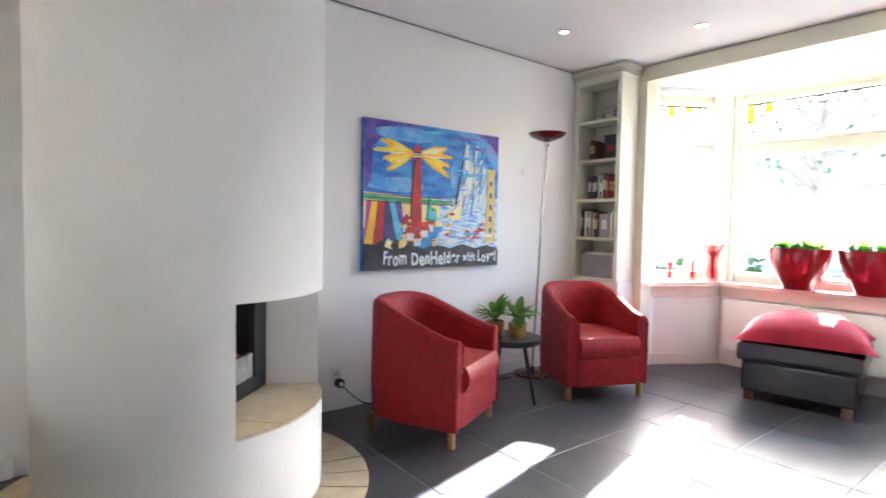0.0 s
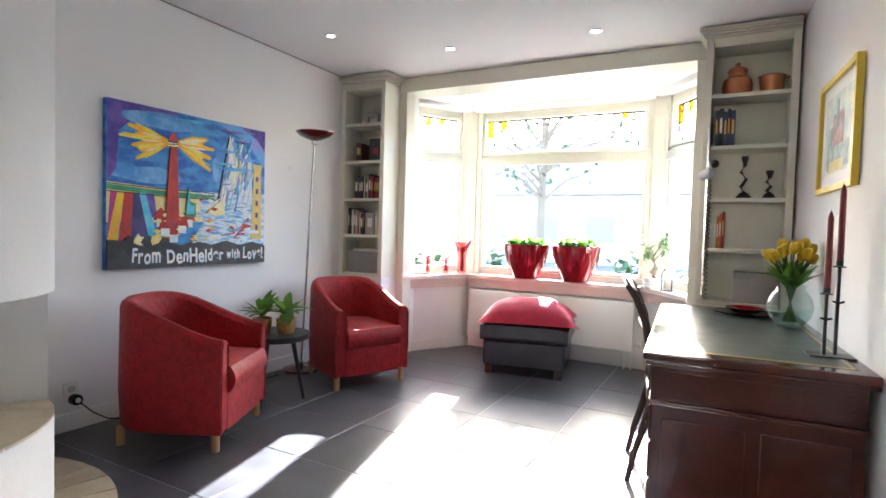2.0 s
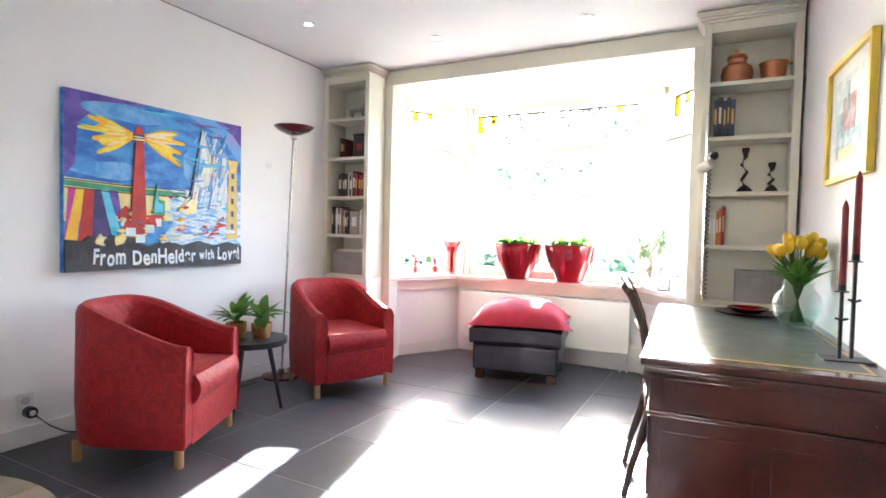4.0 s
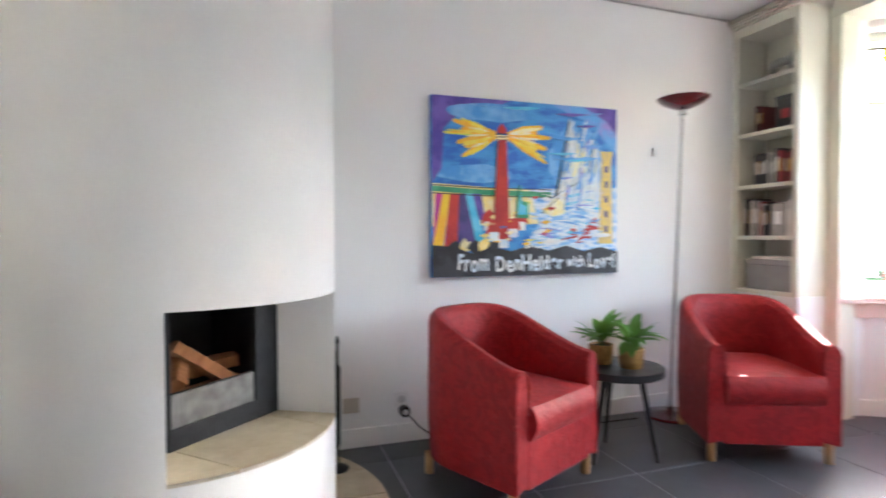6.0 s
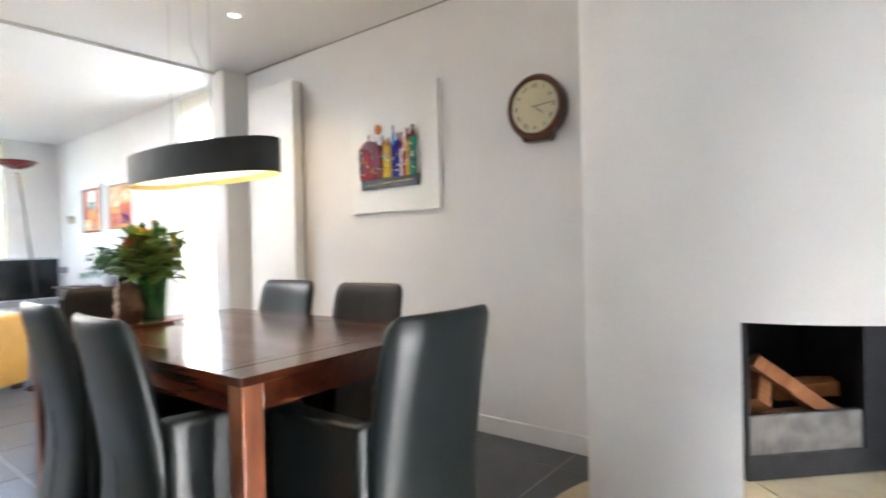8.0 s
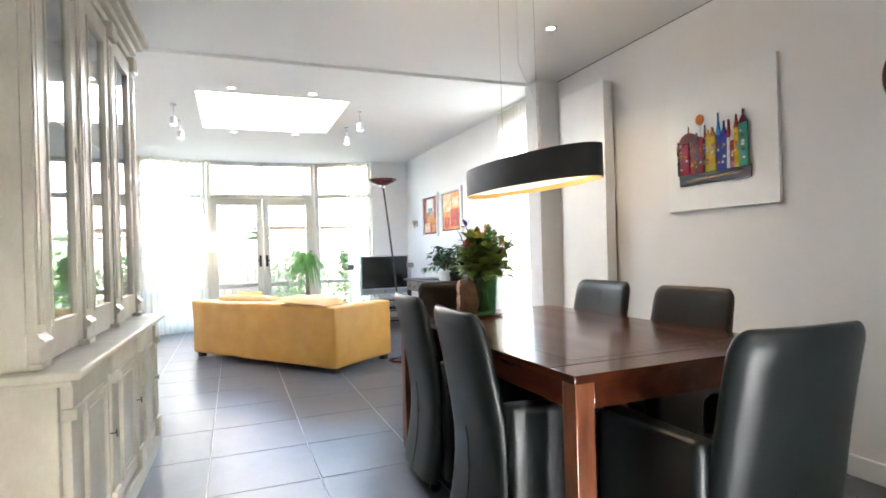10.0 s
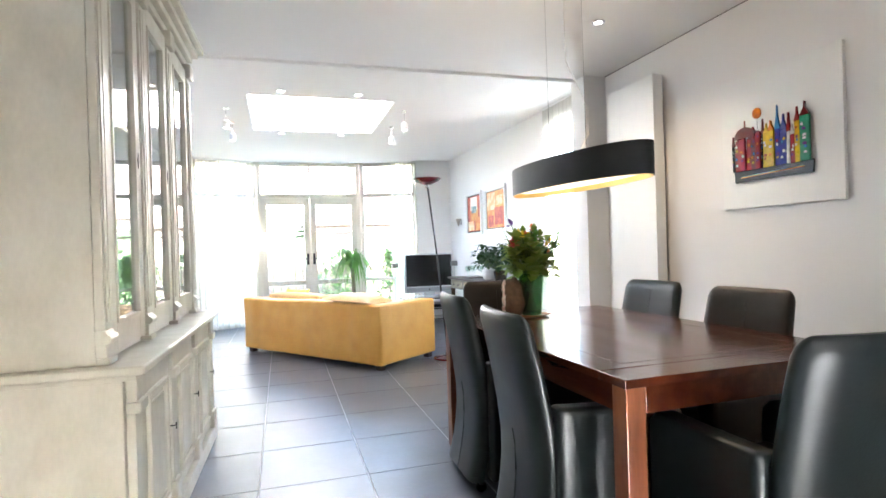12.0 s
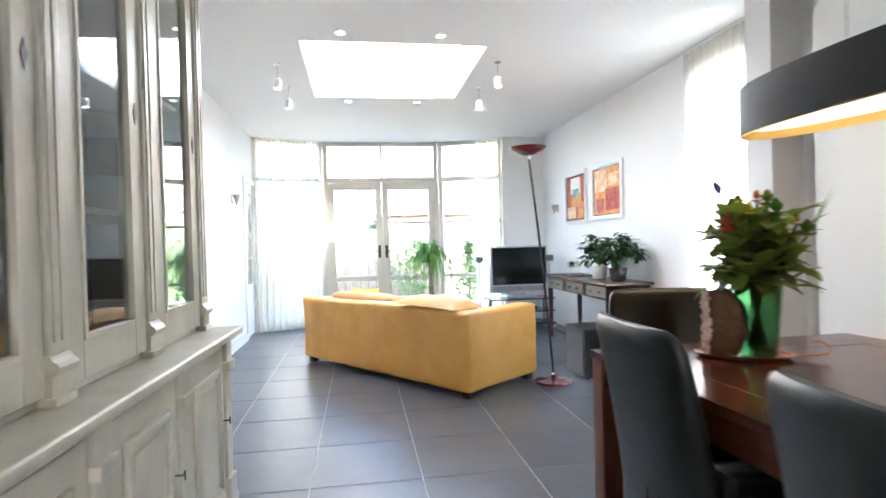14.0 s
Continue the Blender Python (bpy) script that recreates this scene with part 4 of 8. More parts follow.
stroke([(0.425, 0.33), (0.43, 0.42), (0.445, 0.52), (0.455, 0.43), (0.49, 0.42), (0.49, 0.33)], P_green)
stroke([(0.432, 0.35), (0.437, 0.41), (0.447, 0.49), (0.453, 0.41), (0.48, 0.40), (0.48, 0.35)], P_cyan)
for k in range(6):
    stroke(blob(0.55 + 0.07 * k, 0.17 + 0.03 * (k % 3), 0.05, 0.012, 10, 0.3, k), P_white if k % 2 else P_sea)
for k in range(5):
    stroke(blob(0.12 + 0.045 * k, 0.16 + 0.01 * (k % 2), 0.03, 0.04, 10, 0.4, 30 + k), P_sand if k % 2 else P_black)
stroke([(0.002, 0.002), (0.998, 0.002), (0.998, 0.13), (0.90, 0.16), (0.80, 0.135), (0.70, 0.17), (0.60, 0.14), (0.50, 0.175), (0.40, 0.14), (0.30, 0.17), (0.20, 0.13), (0.10, 0.17), (0.002, 0.18)], P_black)
for k in range(4):
    stroke([(0.47 + 0.03 * k, 0.155 + 0.008 * (k % 2)), (0.51 + 0.03 * k, 0.165), (0.51 + 0.03 * k, 0.172), (0.47 + 0.03 * k, 0.165)], P_white)
for body, u0, u1, v, s in (("From", 0.125, 0.285, 0.075, 0.135), ("DenHelder", 0.315, 0.685, 0.07, 0.13), ("with", 0.70, 0.805, 0.075, 0.085), ("Love!", 0.825, 0.985, 0.075, 0.125)):
    tx = bmesh.new()
    x = 0.0
    for k, letter in enumerate(body):
        one = lettering(letter, s * rb.uniform(0.9, 1.12), 0.0006, 0.0035)
        lo, hi = min(q.co.x for q in one.verts), max(q.co.x for q in one.verts)
        tilt, lift = rb.uniform(-0.12, 0.10), rb.uniform(-0.007, 0.007)
        copy = {q: tx.verts.new((x + (q.co.x - lo) + tilt * q.co.y, q.co.y + lift, q.co.z)) for q in one.verts}
        for f in one.faces:
            tx.faces.new([copy[q] for q in f.verts])
        x += hi - lo + 0.012
        one.free()
    k = (u1 - u0) * pw / x
    for q in tx.verts:
        q.co.x = (q.co.x - x / 2) * k
    part("lettering", tx, P_white, pic, "white hand-painted words", m=Matrix.Translation(((u0 + u1) / 2 * pw, -0.038 - 0.00005 * layer[0] - 0.0010, v * ph)) @ Matrix.Rotation(radians(90), 4, "X"))

# sockets and thermostat on the party wall
so = thing("wall_socket", "white double wall socket above the skirting", "socket", m=Matrix.Translation((W, -0.915, 0.245)))
part("plate", rbox(-0.012, 0, -0.04, 0.04, -0.04, 0.04, 0.004), PLASTIC, so)
part("well", lathe([(0.022, 0), (0.022, 0.003)], 20, m=Matrix.Translation((-0.012, 0, 0)) @ Matrix.Rotation(radians(-90), 4, "Y")), mat("socket_grey", (0.5, 0.5, 0.48), 0.5), so)
pl = thing("plug_adapter", "black round timer plug in the wall socket", "plug", m=Matrix.Translation((W - 0.016, -0.925, 0.185)))
part("body", lathe([(0.03, 0), (0.032, 0.01), (0.03, 0.045), (0.02, 0.05)], 20, m=Matrix.Rotation(radians(-90), 4, "Y")), BLACKPLASTIC, pl)
part("dial", lathe([(0.016, 0.05), (0.014, 0.056)], 16, m=Matrix.Rotation(radians(-90), 4, "Y")), PLASTIC, pl)
part("cable", tube([(-0.03, -0.02, -0.02), (-0.05, -0.08, -0.09), (-0.06, -0.16, -0.15), (-0.08, -0.26, -0.178), (-0.10, -0.42, -0.178), (-0.10, -0.8, -0.178), (-0.12, -1.5, -0.178)], 0.004, 6), BLACKPLASTIC, pl)
bx = thing("blank_plate", "beige square blank wall plate", "wall plate", m=Matrix.Translation((W, -0.63, 0.235)))
part("plate", rbox(-0.01, 0, -0.045, 0.045, -0.042, 0.042, 0.004), BEIGEPLASTIC, bx)
sw = thing("wall_switch", "small white wall switch beside the floor lamp", "switch", m=Matrix.Translation((W, -2.66, 1.72)))
part("plate", rbox(-0.008, 0, -0.02, 0.02, -0.022, 0.022, 0.003), PLASTIC, sw)

# ---- red tub chairs ----
def tub_chair(m, label):
    ch = thing("tub_chair", label, "armchair", "red tub chairs", m)
    hwid, yf, yb = 0.325, 0.31, -0.37
    path = []
    for k in range(7):
        path.append((hwid, yf - (yf + 0.02) * k / 7))
    for k in range(25):
        a = math.pi * k / 24
        e = 2 / 2.5
        c, s = math.cos(a), math.sin(a)
        path.append((hwid * math.copysign(abs(c) ** e, c), -0.02 + (yb + 0.02) * abs(s) ** e))
    for k in range(1, 8):
        path.append((-hwid, -0.02 + (yf + 0.02) * k / 7))
    bm = bmesh.new()
    rings = []
    n = len(path)
    th = 0.085
    for k, (x, y) in enumerate(path):
        p0, p1 = Vector(path[max(k - 1, 0)]), Vector(path[min(k + 1, n - 1)])
        t = (p1 - p0).normalized()
        nin = Vector((t.y, -t.x))
        if nin.dot(Vector((x, y - 0.1))) > 0:
            nin = -nin
        f = min(1.0, max(0.0, (yf - y) / (yf - yb)))
        top = 0.610 + 0.195 * (f * f * (3 - 2 * f)) ** 0.85
        sec = [(0.004, 0.10), (-0.006, 0.30), (0.0, top - 0.05), (0.008, top - 0.02), (0.03, top), (0.06, top - 0.004), (th, top - 0.03), (th + 0.012, top - 0.10), (th, 0.36), (th, 0.12)]
        rings.append([bm.verts.new((x + nin.x * o, y + nin.y * o, z)) for o, z in sec])
    for a, b in zip(rings, rings[1:]):
        for i in range(len(a)):
            j = (i + 1) % len(a)
            bm.faces.new((a[i], a[j], b[j], b[i]))
    bm.faces.new(rings[0])
    bm.faces.new(list(reversed(rings[-1])))
    part("tub_shell", bm, REDCLOTH, ch)
    for s in (1, -1):
        part("piping", tube([(s * (hwid - 0.006), yf + 0.003, 0.11), (s * (hwid - 0.004), yf + 0.004, 0.56), (s * (hwid - 0.02), yf + 0.004, 0.595), (s * (hwid - 0.045), yf + 0.004, 0.60), (s * (hwid - 0.075), yf + 0.004, 0.585), (s * (hwid - th), yf + 0.004, 0.53), (s * (hwid - th), yf + 0.004, 0.42)], 0.004, 6), REDCLOTH, ch)
    part("seat_base", rbox(-0.245, 0.245, -0.24, yf + 0.004, 0.10, 0.31, 0.012), REDCLOTH, ch)
    bm = bmesh.new()
    box(bm, -0.238, 0.238, -0.24, yf + 0.045, 0.312, 0.455)
    bmesh.ops.subdivide_edges(bm, edges=list(bm.edges), cuts=5, use_grid_fill=True)
    for v in bm.verts:
        cx, cy = v.co.x / 0.238, (v.co.y - 0.04) / 0.3
        if v.co.z > 0.39:
            v.co.z += 0.03 * max(0, 1 - cx * cx) * max(0, 1 - cy * cy)
        if v.co.y > yf:
            v.co.y -= 0.03 * abs((v.co.z - 0.385) / 0.07) ** 2
    part("seat_cushion", bm, REDCLOTH, ch)
    for x, y in ((0.29, 0.27), (-0.29, 0.27), (0.25, -0.28), (-0.25, -0.28)):
        part("leg", lathe([(0.019, 0.0), (0.022, 0.005), (0.022, 0.105)], 16, m=Matrix.Translation((x, y, 0))), BEECH, ch)
    return ch


tub_chair(pose(2.998, -1.293, 0.001, 0, 0, 116.3), "red damask tub chair on short beech legs, near the fireplace")
tub_chair(pose(2.932, -2.745, 0.001, 0, 0, 66.8), "red damask tub chair on short beech legs, beside the bookcase")

# ---- side table with two plants ----
TBX, TBY, TBZ = 3.0, -1.95, 0.47
st = thing("side_table", "round black tray side table on three splayed legs", "side table", m=Matrix.Translation((TBX, TBY, 0.001)))
part("tabletop", lathe([(0.0, TBZ - 0.025), (0.222, TBZ - 0.025), (0.226, TBZ - 0.02), (0.226, TBZ + 0.012), (0.219, TBZ + 0.012), (0.216, TBZ - 0.012), (0.0, TBZ - 0.012)], 48), TRAYTOP, st)
part("rim", lathe([(0.2265, TBZ - 0.022), (0.230, TBZ - 0.018), (0.230, TBZ + 0.013), (0.2265, TBZ + 0.014)], 48), BLACKMETAL, st)
for a in (105, 225, 345):
    c, s = math.cos(radians(a)), math.sin(radians(a))
    part("leg", tube([(0.11 * c, 0.11 * s, TBZ - 0.026), (0.195 * c, 0.195 * s, 0.0)], [0.016, 0.010], 12), BLACKMETAL, st)


def leaf_mesh(length, width, fold=0.25, droop=0.3, seg=6):
    bm = bmesh.new()
    rows_ = []
    for k in range(seg + 1):
        u = k / seg
        w = width * math.sin(math.pi * min(1, u * 0.92 + 0.06)) ** 0.8 / 2
        y, z = length * u, -droop * length * u * u
        rows_.append([bm.verts.new((-w, y, z + fold * w)), bm.verts.new((0, y, z)), bm.verts.new((w, y, z + fold * w))])
    for a, b in zip(rows_, rows_[1:]):
        for i in range(2):
            bm.faces.new((a[i], a[i + 1], b[i + 1], b[i]))
    return bm


def add_leaves(bm, src_len, src_w, places, droop=0.3, fold=0.25):
    """Joins many leaves at given matrices into one crown mesh."""
    for m in places:
        lb = leaf_mesh(src_len, src_w, fold, droop)
        for v in lb.verts:
            v.co = m @ v.co
        remap = {v: bm.verts.new(v.co) for v in lb.verts}
        for f in lb.faces:
            bm.faces.new([remap[v] for v in f.verts])
        lb.free()
    return bm


def potted(name, label, m, pot, soil_r, soil_z, potmat, leaves, leafmat, stems=None, stemmat=None, group=""):
    pt = thing(name, label, "plant", group, m)
    part("pot", lathe(pot, 28), potmat, pt)
    part("soil", lathe([(soil_r, soil_z - 0.01), (soil_r, soil_z)], 20), SOIL, pt)
    if stems:
        part("stems", stems, stemmat or STEM, pt)
    part("leaves", leaves, leafmat, pt)
    return pt


def rosette(r, n, base_z, reach, tilt=(20, 70), size=0.8, spread=0.03):
    out = []
    for k in range(n):
        a = 360 * k / n + r.uniform(-25, 25)
        t = r.uniform(*tilt)
        h = base_z + r.uniform(0, reach)
        s = r.uniform(size, 1.1)
        rad = r.uniform(0, spread)
        out.append(Matrix.Translation((rad * math.cos(radians(a + 90)), rad * math.sin(radians(a + 90)), h)) @ Matrix.Rotation(radians(a), 4, "Z") @ Matrix.Rotation(radians(t), 4, "X") @ Matrix.Diagonal((s, s, s, 1)))
    return out


r = random.Random(5)
for k, (dx, dy) in enumerate(((-0.055, -0.035), (0.085, 0.05))):
    bm = bmesh.new()
    add_leaves(bm, 0.15, 0.055, rosette(r, 22, 0.13, 0.06, (5, 75)), 0.35)
    sb = bmesh.new()
    for i in range(10):
        a = r.uniform(0, 6.28)
        tube([(0.01 * math.cos(a), 0.01 * math.sin(a), 0.11), (0.03 * math.cos(a), 0.03 * math.sin(a), 0.19)], 0.0025, 5, sb)
    potted("potted_plant", "green leafy houseplant in a mottled gold pot", Matrix.Translation((TBX + dx, TBY + dy, TBZ - 0.0105)),
           [(0.042, 0), (0.050, 0.01), (0.064, 0.07), (0.066, 0.125), (0.060, 0.128), (0.056, 0.115)], 0.056, 0.116, POTGOLD, bm, LEAF, sb, STEM, "plants on the side table")

# ---- floor lamps ----
def uplighter(m, top, label, bow=0.0):
    lp = thing("floor_lamp", label, "floor lamp", "uplighters", m)
    part("base", lathe([(0.15, 0), (0.155, 0.006), (0.15, 0.018), (0.06, 0.03), (0.02, 0.04)], 40), BURGUNDY, lp)
    part("knuckle", lathe([(0.018, 0.04), (0.022, 0.05), (0.022, 0.07), (0.012, 0.08)], 16), CHROME, lp)
    pts = [(top.x * u + bow * math.sin(math.pi * u), top.y * u, 0.06 + (top.z - 0.10) * u) for u in [i / 8 for i in range(9)]]
    part("pole", tube(pts, 0.0095, 10), BLACKMETAL if bow else CHROME, lp)
    sh = part("shade", lathe([(0.02, -0.05), (0.05, -0.045), (0.12, -0.015), (0.150, 0.012), (0.152, 0.018), (0.143, 0.014), (0.06, -0.03), (0.0, -0.035)], 40, m=Matrix.Translation((top.x, top.y, top.z - 0.012))), BURGUNDY, lp)
    part("socket", lathe([(0.022, -0.085), (0.026, -0.08), (0.024, -0.05)], 16, m=Matrix.Translation((top.x, top.y, top.z - 0.012))), CHROME, lp)
    return lp


uplighter(pose(3.425, -2.66, 0.001), Vector((-0.135, 0.035, 2.0)), "slim uplighter with burgundy dish shade beside the red chairs")

# ---- ottoman with cushion ----
OTM = pose(1.80, -3.83, 0.001, 0, 0, 10)
ot = thing("ottoman", "dark plum leather ottoman with overhanging top", "ottoman", m=OTM)
bm = rbox(-0.35, 0.35, -0.305, 0.305, 0.075, 0.30, 0.025, 3)
part("body", bm, BLUELEATHER, ot)
bm = bmesh.new()
box(bm, -0.375, 0.375, -0.33, 0.33, 0.30, 0.445)
bmesh.ops.subdivide_edges(bm, edges=list(bm.edges), cuts=6, use_grid_fill=True)
for v in bm.verts:
    cx, cy = v.co.x / 0.375, v.co.y / 0.33
    if v.co.z > 0.37:
        v.co.z += 0.02 * (1 - cx ** 4) * (1 - cy ** 4) - 0.02 * (abs(cx) ** 6 + abs(cy) ** 6) * 0.6
    elif v.co.z < 0.32:
        v.co.x *= 0.975
        v.co.y *= 0.975
part("seat_pad", bm, BLUELEATHER, ot)
for x in (-0.295, 0.295):
    for y in (-0.25, 0.25):
        part("foot", rbox(x - 0.035, x + 0.035, y - 0.035, y + 0.035, 0, 0.078, 0.006), MAHOGANY, ot)


def cushion(name, label, m, lx, ly, h, ma, group="", edge=0.40):
    bm = bmesh.new()
    n = 16
    top, bot = {}, {}
    for i in range(n + 1):
        for j in range(n + 1):
            u, v = 2 * i / n - 1, 2 * j / n - 1
            pin = 1 - 0.10 * (1 - abs(u) ** 2.2) * abs(v) ** 2 - 0.0
            pin2 = 1 - 0.10 * (1 - abs(v) ** 2.2) * abs(u) ** 2
            x, y = lx / 2 * u * pin2, ly / 2 * v * pin
            t = max(0.0, (1 - abs(u) ** 2.5) * (1 - abs(v) ** 2.5)) ** 0.6
            wr = 0.006 * math.sin(9 * u + 3 * v) * t
            top[i, j] = bm.verts.new((x, y, h * edge + h * (1 - edge) * t + wr))
            bot[i, j] = bm.verts.new((x, y, h * edge - h * edge * t)) if 0 < i < n and 0 < j < n else top[i, j]
    for i in range(n):
        for j in range(n):
            bm.faces.new((top[i, j], top[i + 1, j], top[i + 1, j + 1], top[i, j + 1]))
            q = (bot[i, j], bot[i, j + 1], bot[i + 1, j + 1], bot[i + 1, j])
            if len(set(q)) == 4 and set(q) != {top[i, j], top[i + 1, j], top[i + 1, j + 1], top[i, j + 1]}:
                bm.faces.new(q)
    return solo(name, bm, ma, label, "cushion", group, m)


cushion("cushion", "plump crimson velvet cushion lying on the ottoman", OTM @ pose(0.0, 0.0, 0.452, 0, 0, 6), 0.86, 0.76, 0.20, PINKCLOTH, edge=0.03)

# ---- radiator under the bay ----
ra = thing("radiator", "white flat panel radiator under the bay window", "radiator", m=Matrix.Translation((0.0, BY + 0.012, 0)))
part("front_panel", rbox(0.98, 2.615, 0.085, 0.11, 0.175, 0.625, 0.006), WHITE, ra)
bm = bmesh.new()
box(bm, 0.985, 2.61, 0.03, 0.084, 0.185, 0.60)
part("core", bm, WHITE, ra)
part("top_grille", rbox(0.98, 2.615, 0.004, 0.084, 0.605, 0.622, 0.003), WHITE, ra)
part("pipe", tube([(1.0, 0.05, 0.001), (1.0, 0.05, 0.19)], 0.009, 8), WHITE, ra)
part("pipe", tube([(1.06, 0.05, 0.001), (1.06, 0.05, 0.19)], 0.009, 8), WHITE, ra)
part("valve", lathe([(0.02, 0), (0.022, 0.05), (0.016, 0.06)], 16, m=Matrix.Translation((0.975, 0.05, 0.24)) @ Matrix.Rotation(radians(-90), 4, "Y")), PLASTIC, ra)

# ---- bookcases ----
SHELF = (0.80, 1.165, 1.51, 1.865, 2.215)
BT = 2.53


def bookcase(x0, x1, label, jamb_left):
    """Alcove bookcase over a boxed base; front at y = -3.33."""
    bc = thing("bookcase", label, "bookcase", "alcove bookcases", Matrix.Translation((0, 0, 0.001)))
    yf, yb = -3.33, FY + 0.004
    e = 0.045
    bm = bmesh.new()
    box(bm, x0, x1, yb, yf - 0.01, 0, 0.775)
    part("base_box", bm, WHITE, bc)
    bm = bmesh.new()
    box(bm, x0, x0 + e, yb, yf, 0.777, CF - 0.07)
    box(bm, x1 - e, x1, yb, yf, 0.777, CF - 0.07)
    box(bm, x0 + e, x1 - e, yb, yf - 0.002, BT, CF - 0.07)
    bevel(bm, 0.004)
    part("carcass", bm, CREAM, bc)
    bm = bmesh.new()
    box(bm, x0 + e, x1 - e, yb, yb + 0.01, 0.777, BT)
    part("back_panel", bm, CREAM, bc)
    prof = ((0.012, 0.0), (0.018, 0.02), (0.03, 0.035), (0.045, 0.05), (0.045, 0.066))
    bm = bmesh.new()
    for (o, z), (o2, z2) in zip(prof, prof[1:]):
        box(bm, max(x0 - o2, WN + 0.001), min(x1 + o2, W - 0.001), yb, yf + o2, CF - 0.072 + z, CF - 0.072 + z2 - 0.0005)
    part("cornice", bm, CREAM, bc)
    for z in SHELF:
        part("shelf", rbox(x0 + e, x1 - e, yb + 0.011, yf - 0.008, z - 0.026, z, 0.003), CREAM, bc)
    return bc


bookcase(3.085, W - 0.001, "cream built-in alcove bookcase with books and a zebra figurine", True)
bookcase(WN + 0.001, 0.43, "cream built-in alcove bookcase with copper pots and candlesticks", False)

BOOKCOL = ((0.03, 0.03, 0.035), (0.30, 0.02, 0.03), (0.55, 0.53, 0.48), (0.03, 0.05, 0.14), (0.50, 0.16, 0.03), (0.12, 0.02, 0.02), (0.35, 0.33, 0.30), (0.06, 0.10, 0.08), (0.65, 0.62, 0.55), (0.04, 0.04, 0.05))
BOOKMAT = [mat("book_cloth", c, 0.6, vary=0.15, scale=20, bump=0.05) for c in BOOKCOL]


def book(x, y, z, w, d, h, lean, ma, label):
    b = thing("book", label, "book", "books on the shelves", pose(x, y, z, 0, lean, 0))
    bm = bmesh.new()
    box(bm, 0, 0.003, -d, 0, 0, h)
    box(bm, w - 0.003, w, -d, 0, 0, h)
    box(bm, 0.003, w - 0.003, -0.003, 0, 0, h)
    part("cover", bm, ma, b)
    part("pages", rbox(0.0032, w - 0.0032, -d + 0.004, -0.004, 0.003, h - 0.004, 0.001), PAPER, b)
    bm = bmesh.new()
    box(bm, w * 0.25, w * 0.75, 0.0, 0.001, h * 0.35, h * 0.75)
    part("spine_lettering", bm, GILT if sum(ma.name.encode()) % 2 else PAPER, b)


def row_of_books(x0, x1, z, cols, hmin, hmax, seed, gap=0.0, word="dark"):
    r = random.Random(seed)
    x = x0
    k = 0
    while x < x1 - 0.012:
        w = min(r.uniform(0.014, 0.034), x1 - x)
        ma = BOOKMAT[cols[k % len(cols)]]
        book(x, -3.37 - r.uniform(0, 0.02), z + 0.001, w - 0.001, 0.15, r.uniform(hmin, hmax), 0, ma, "hardback book with %s cloth spine on a shelf" % word)
        x += w
        k += 1


row_of_books(3.15, 3.30, SHELF[2], (2, 5, 1, 0, 1, 0), 0.19, 0.23, 1, word="red and black")
row_of_books(3.30, 3.47, SHELF[2], (0, 8, 0, 0, 9), 0.19, 0.22, 2)
row_of_books(3.33, 3.53, SHELF[1], (9, 0, 2, 1, 6, 0, 8), 0.20, 0.26, 3, word="mixed")
book(3.16, -3.36, SHELF[1] + 0.001, 0.03, 0.17, 0.23, 0, BOOKMAT[8], "pale picture book standing at a slant on a shelf")
book(3.20, -3.36, SHELF[1] + 0.001, 0.10, 0.02, 0.21, 0, BOOKMAT[6], "pale patterned paperback facing out on a shelf")
row_of_books(3.38, 3.46, SHELF[3], (5, 0), 0.15, 0.19, 4)
row_of_books(0.235, 0.36, SHELF[3], (3, 9, 3, 0), 0.22, 0.27, 6, word="navy blue")
row_of_books(0.27, 0.375, SHELF[1], (1, 4, 4, 8, 8), 0.22, 0.27, 7, word="orange and white")
for x0, x1 in ((3.14, 3.50), (-0.07, 0.20)):
    fb = thing("file_box", "grey cardboard file box on the bottom shelf", "box", "file boxes", Matrix.Translation((0, 0, 0)))
    part("body", rbox(x0, x1, -3.58, -3.37, SHELF[0] + 0.001, SHELF[0] + 0.17, 0.004), GREYBOX, fb)
    part("lid", rbox(x0 - 0.003, x1 + 0.003, -3.583, -3.367, SHELF[0] + 0.171, SHELF[0] + 0.205, 0.004), GREYBOX, fb)
for z in (0.0, 0.012):
    book(3.14, -3.36, SHELF[0] + 0.206 + z, 0.30, 0.20, 0.011, 0, BOOKMAT[8 if z else 2], "thin magazine lying flat on a file box")
bd = thing("black_photo_box", "black lidded box standing on a shelf", "box", m=Matrix.Translation((3.22, -3.46, SHELF[3] + 0.001)))
part("body", rbox(-0.07, 0.07, -0.08, 0.08, 0, 0.185, 0.006), BOOKMAT[0], bd)
part("lid", rbox(-0.073, 0.073, -0.083, 0.083, 0.186, 0.21, 0.006), BOOKMAT[0], bd)
part("label_plate", rbox(-0.03, 0.03, 0.08, 0.082, 0.06, 0.12, 0.0008), BOOKMAT[1], bd)
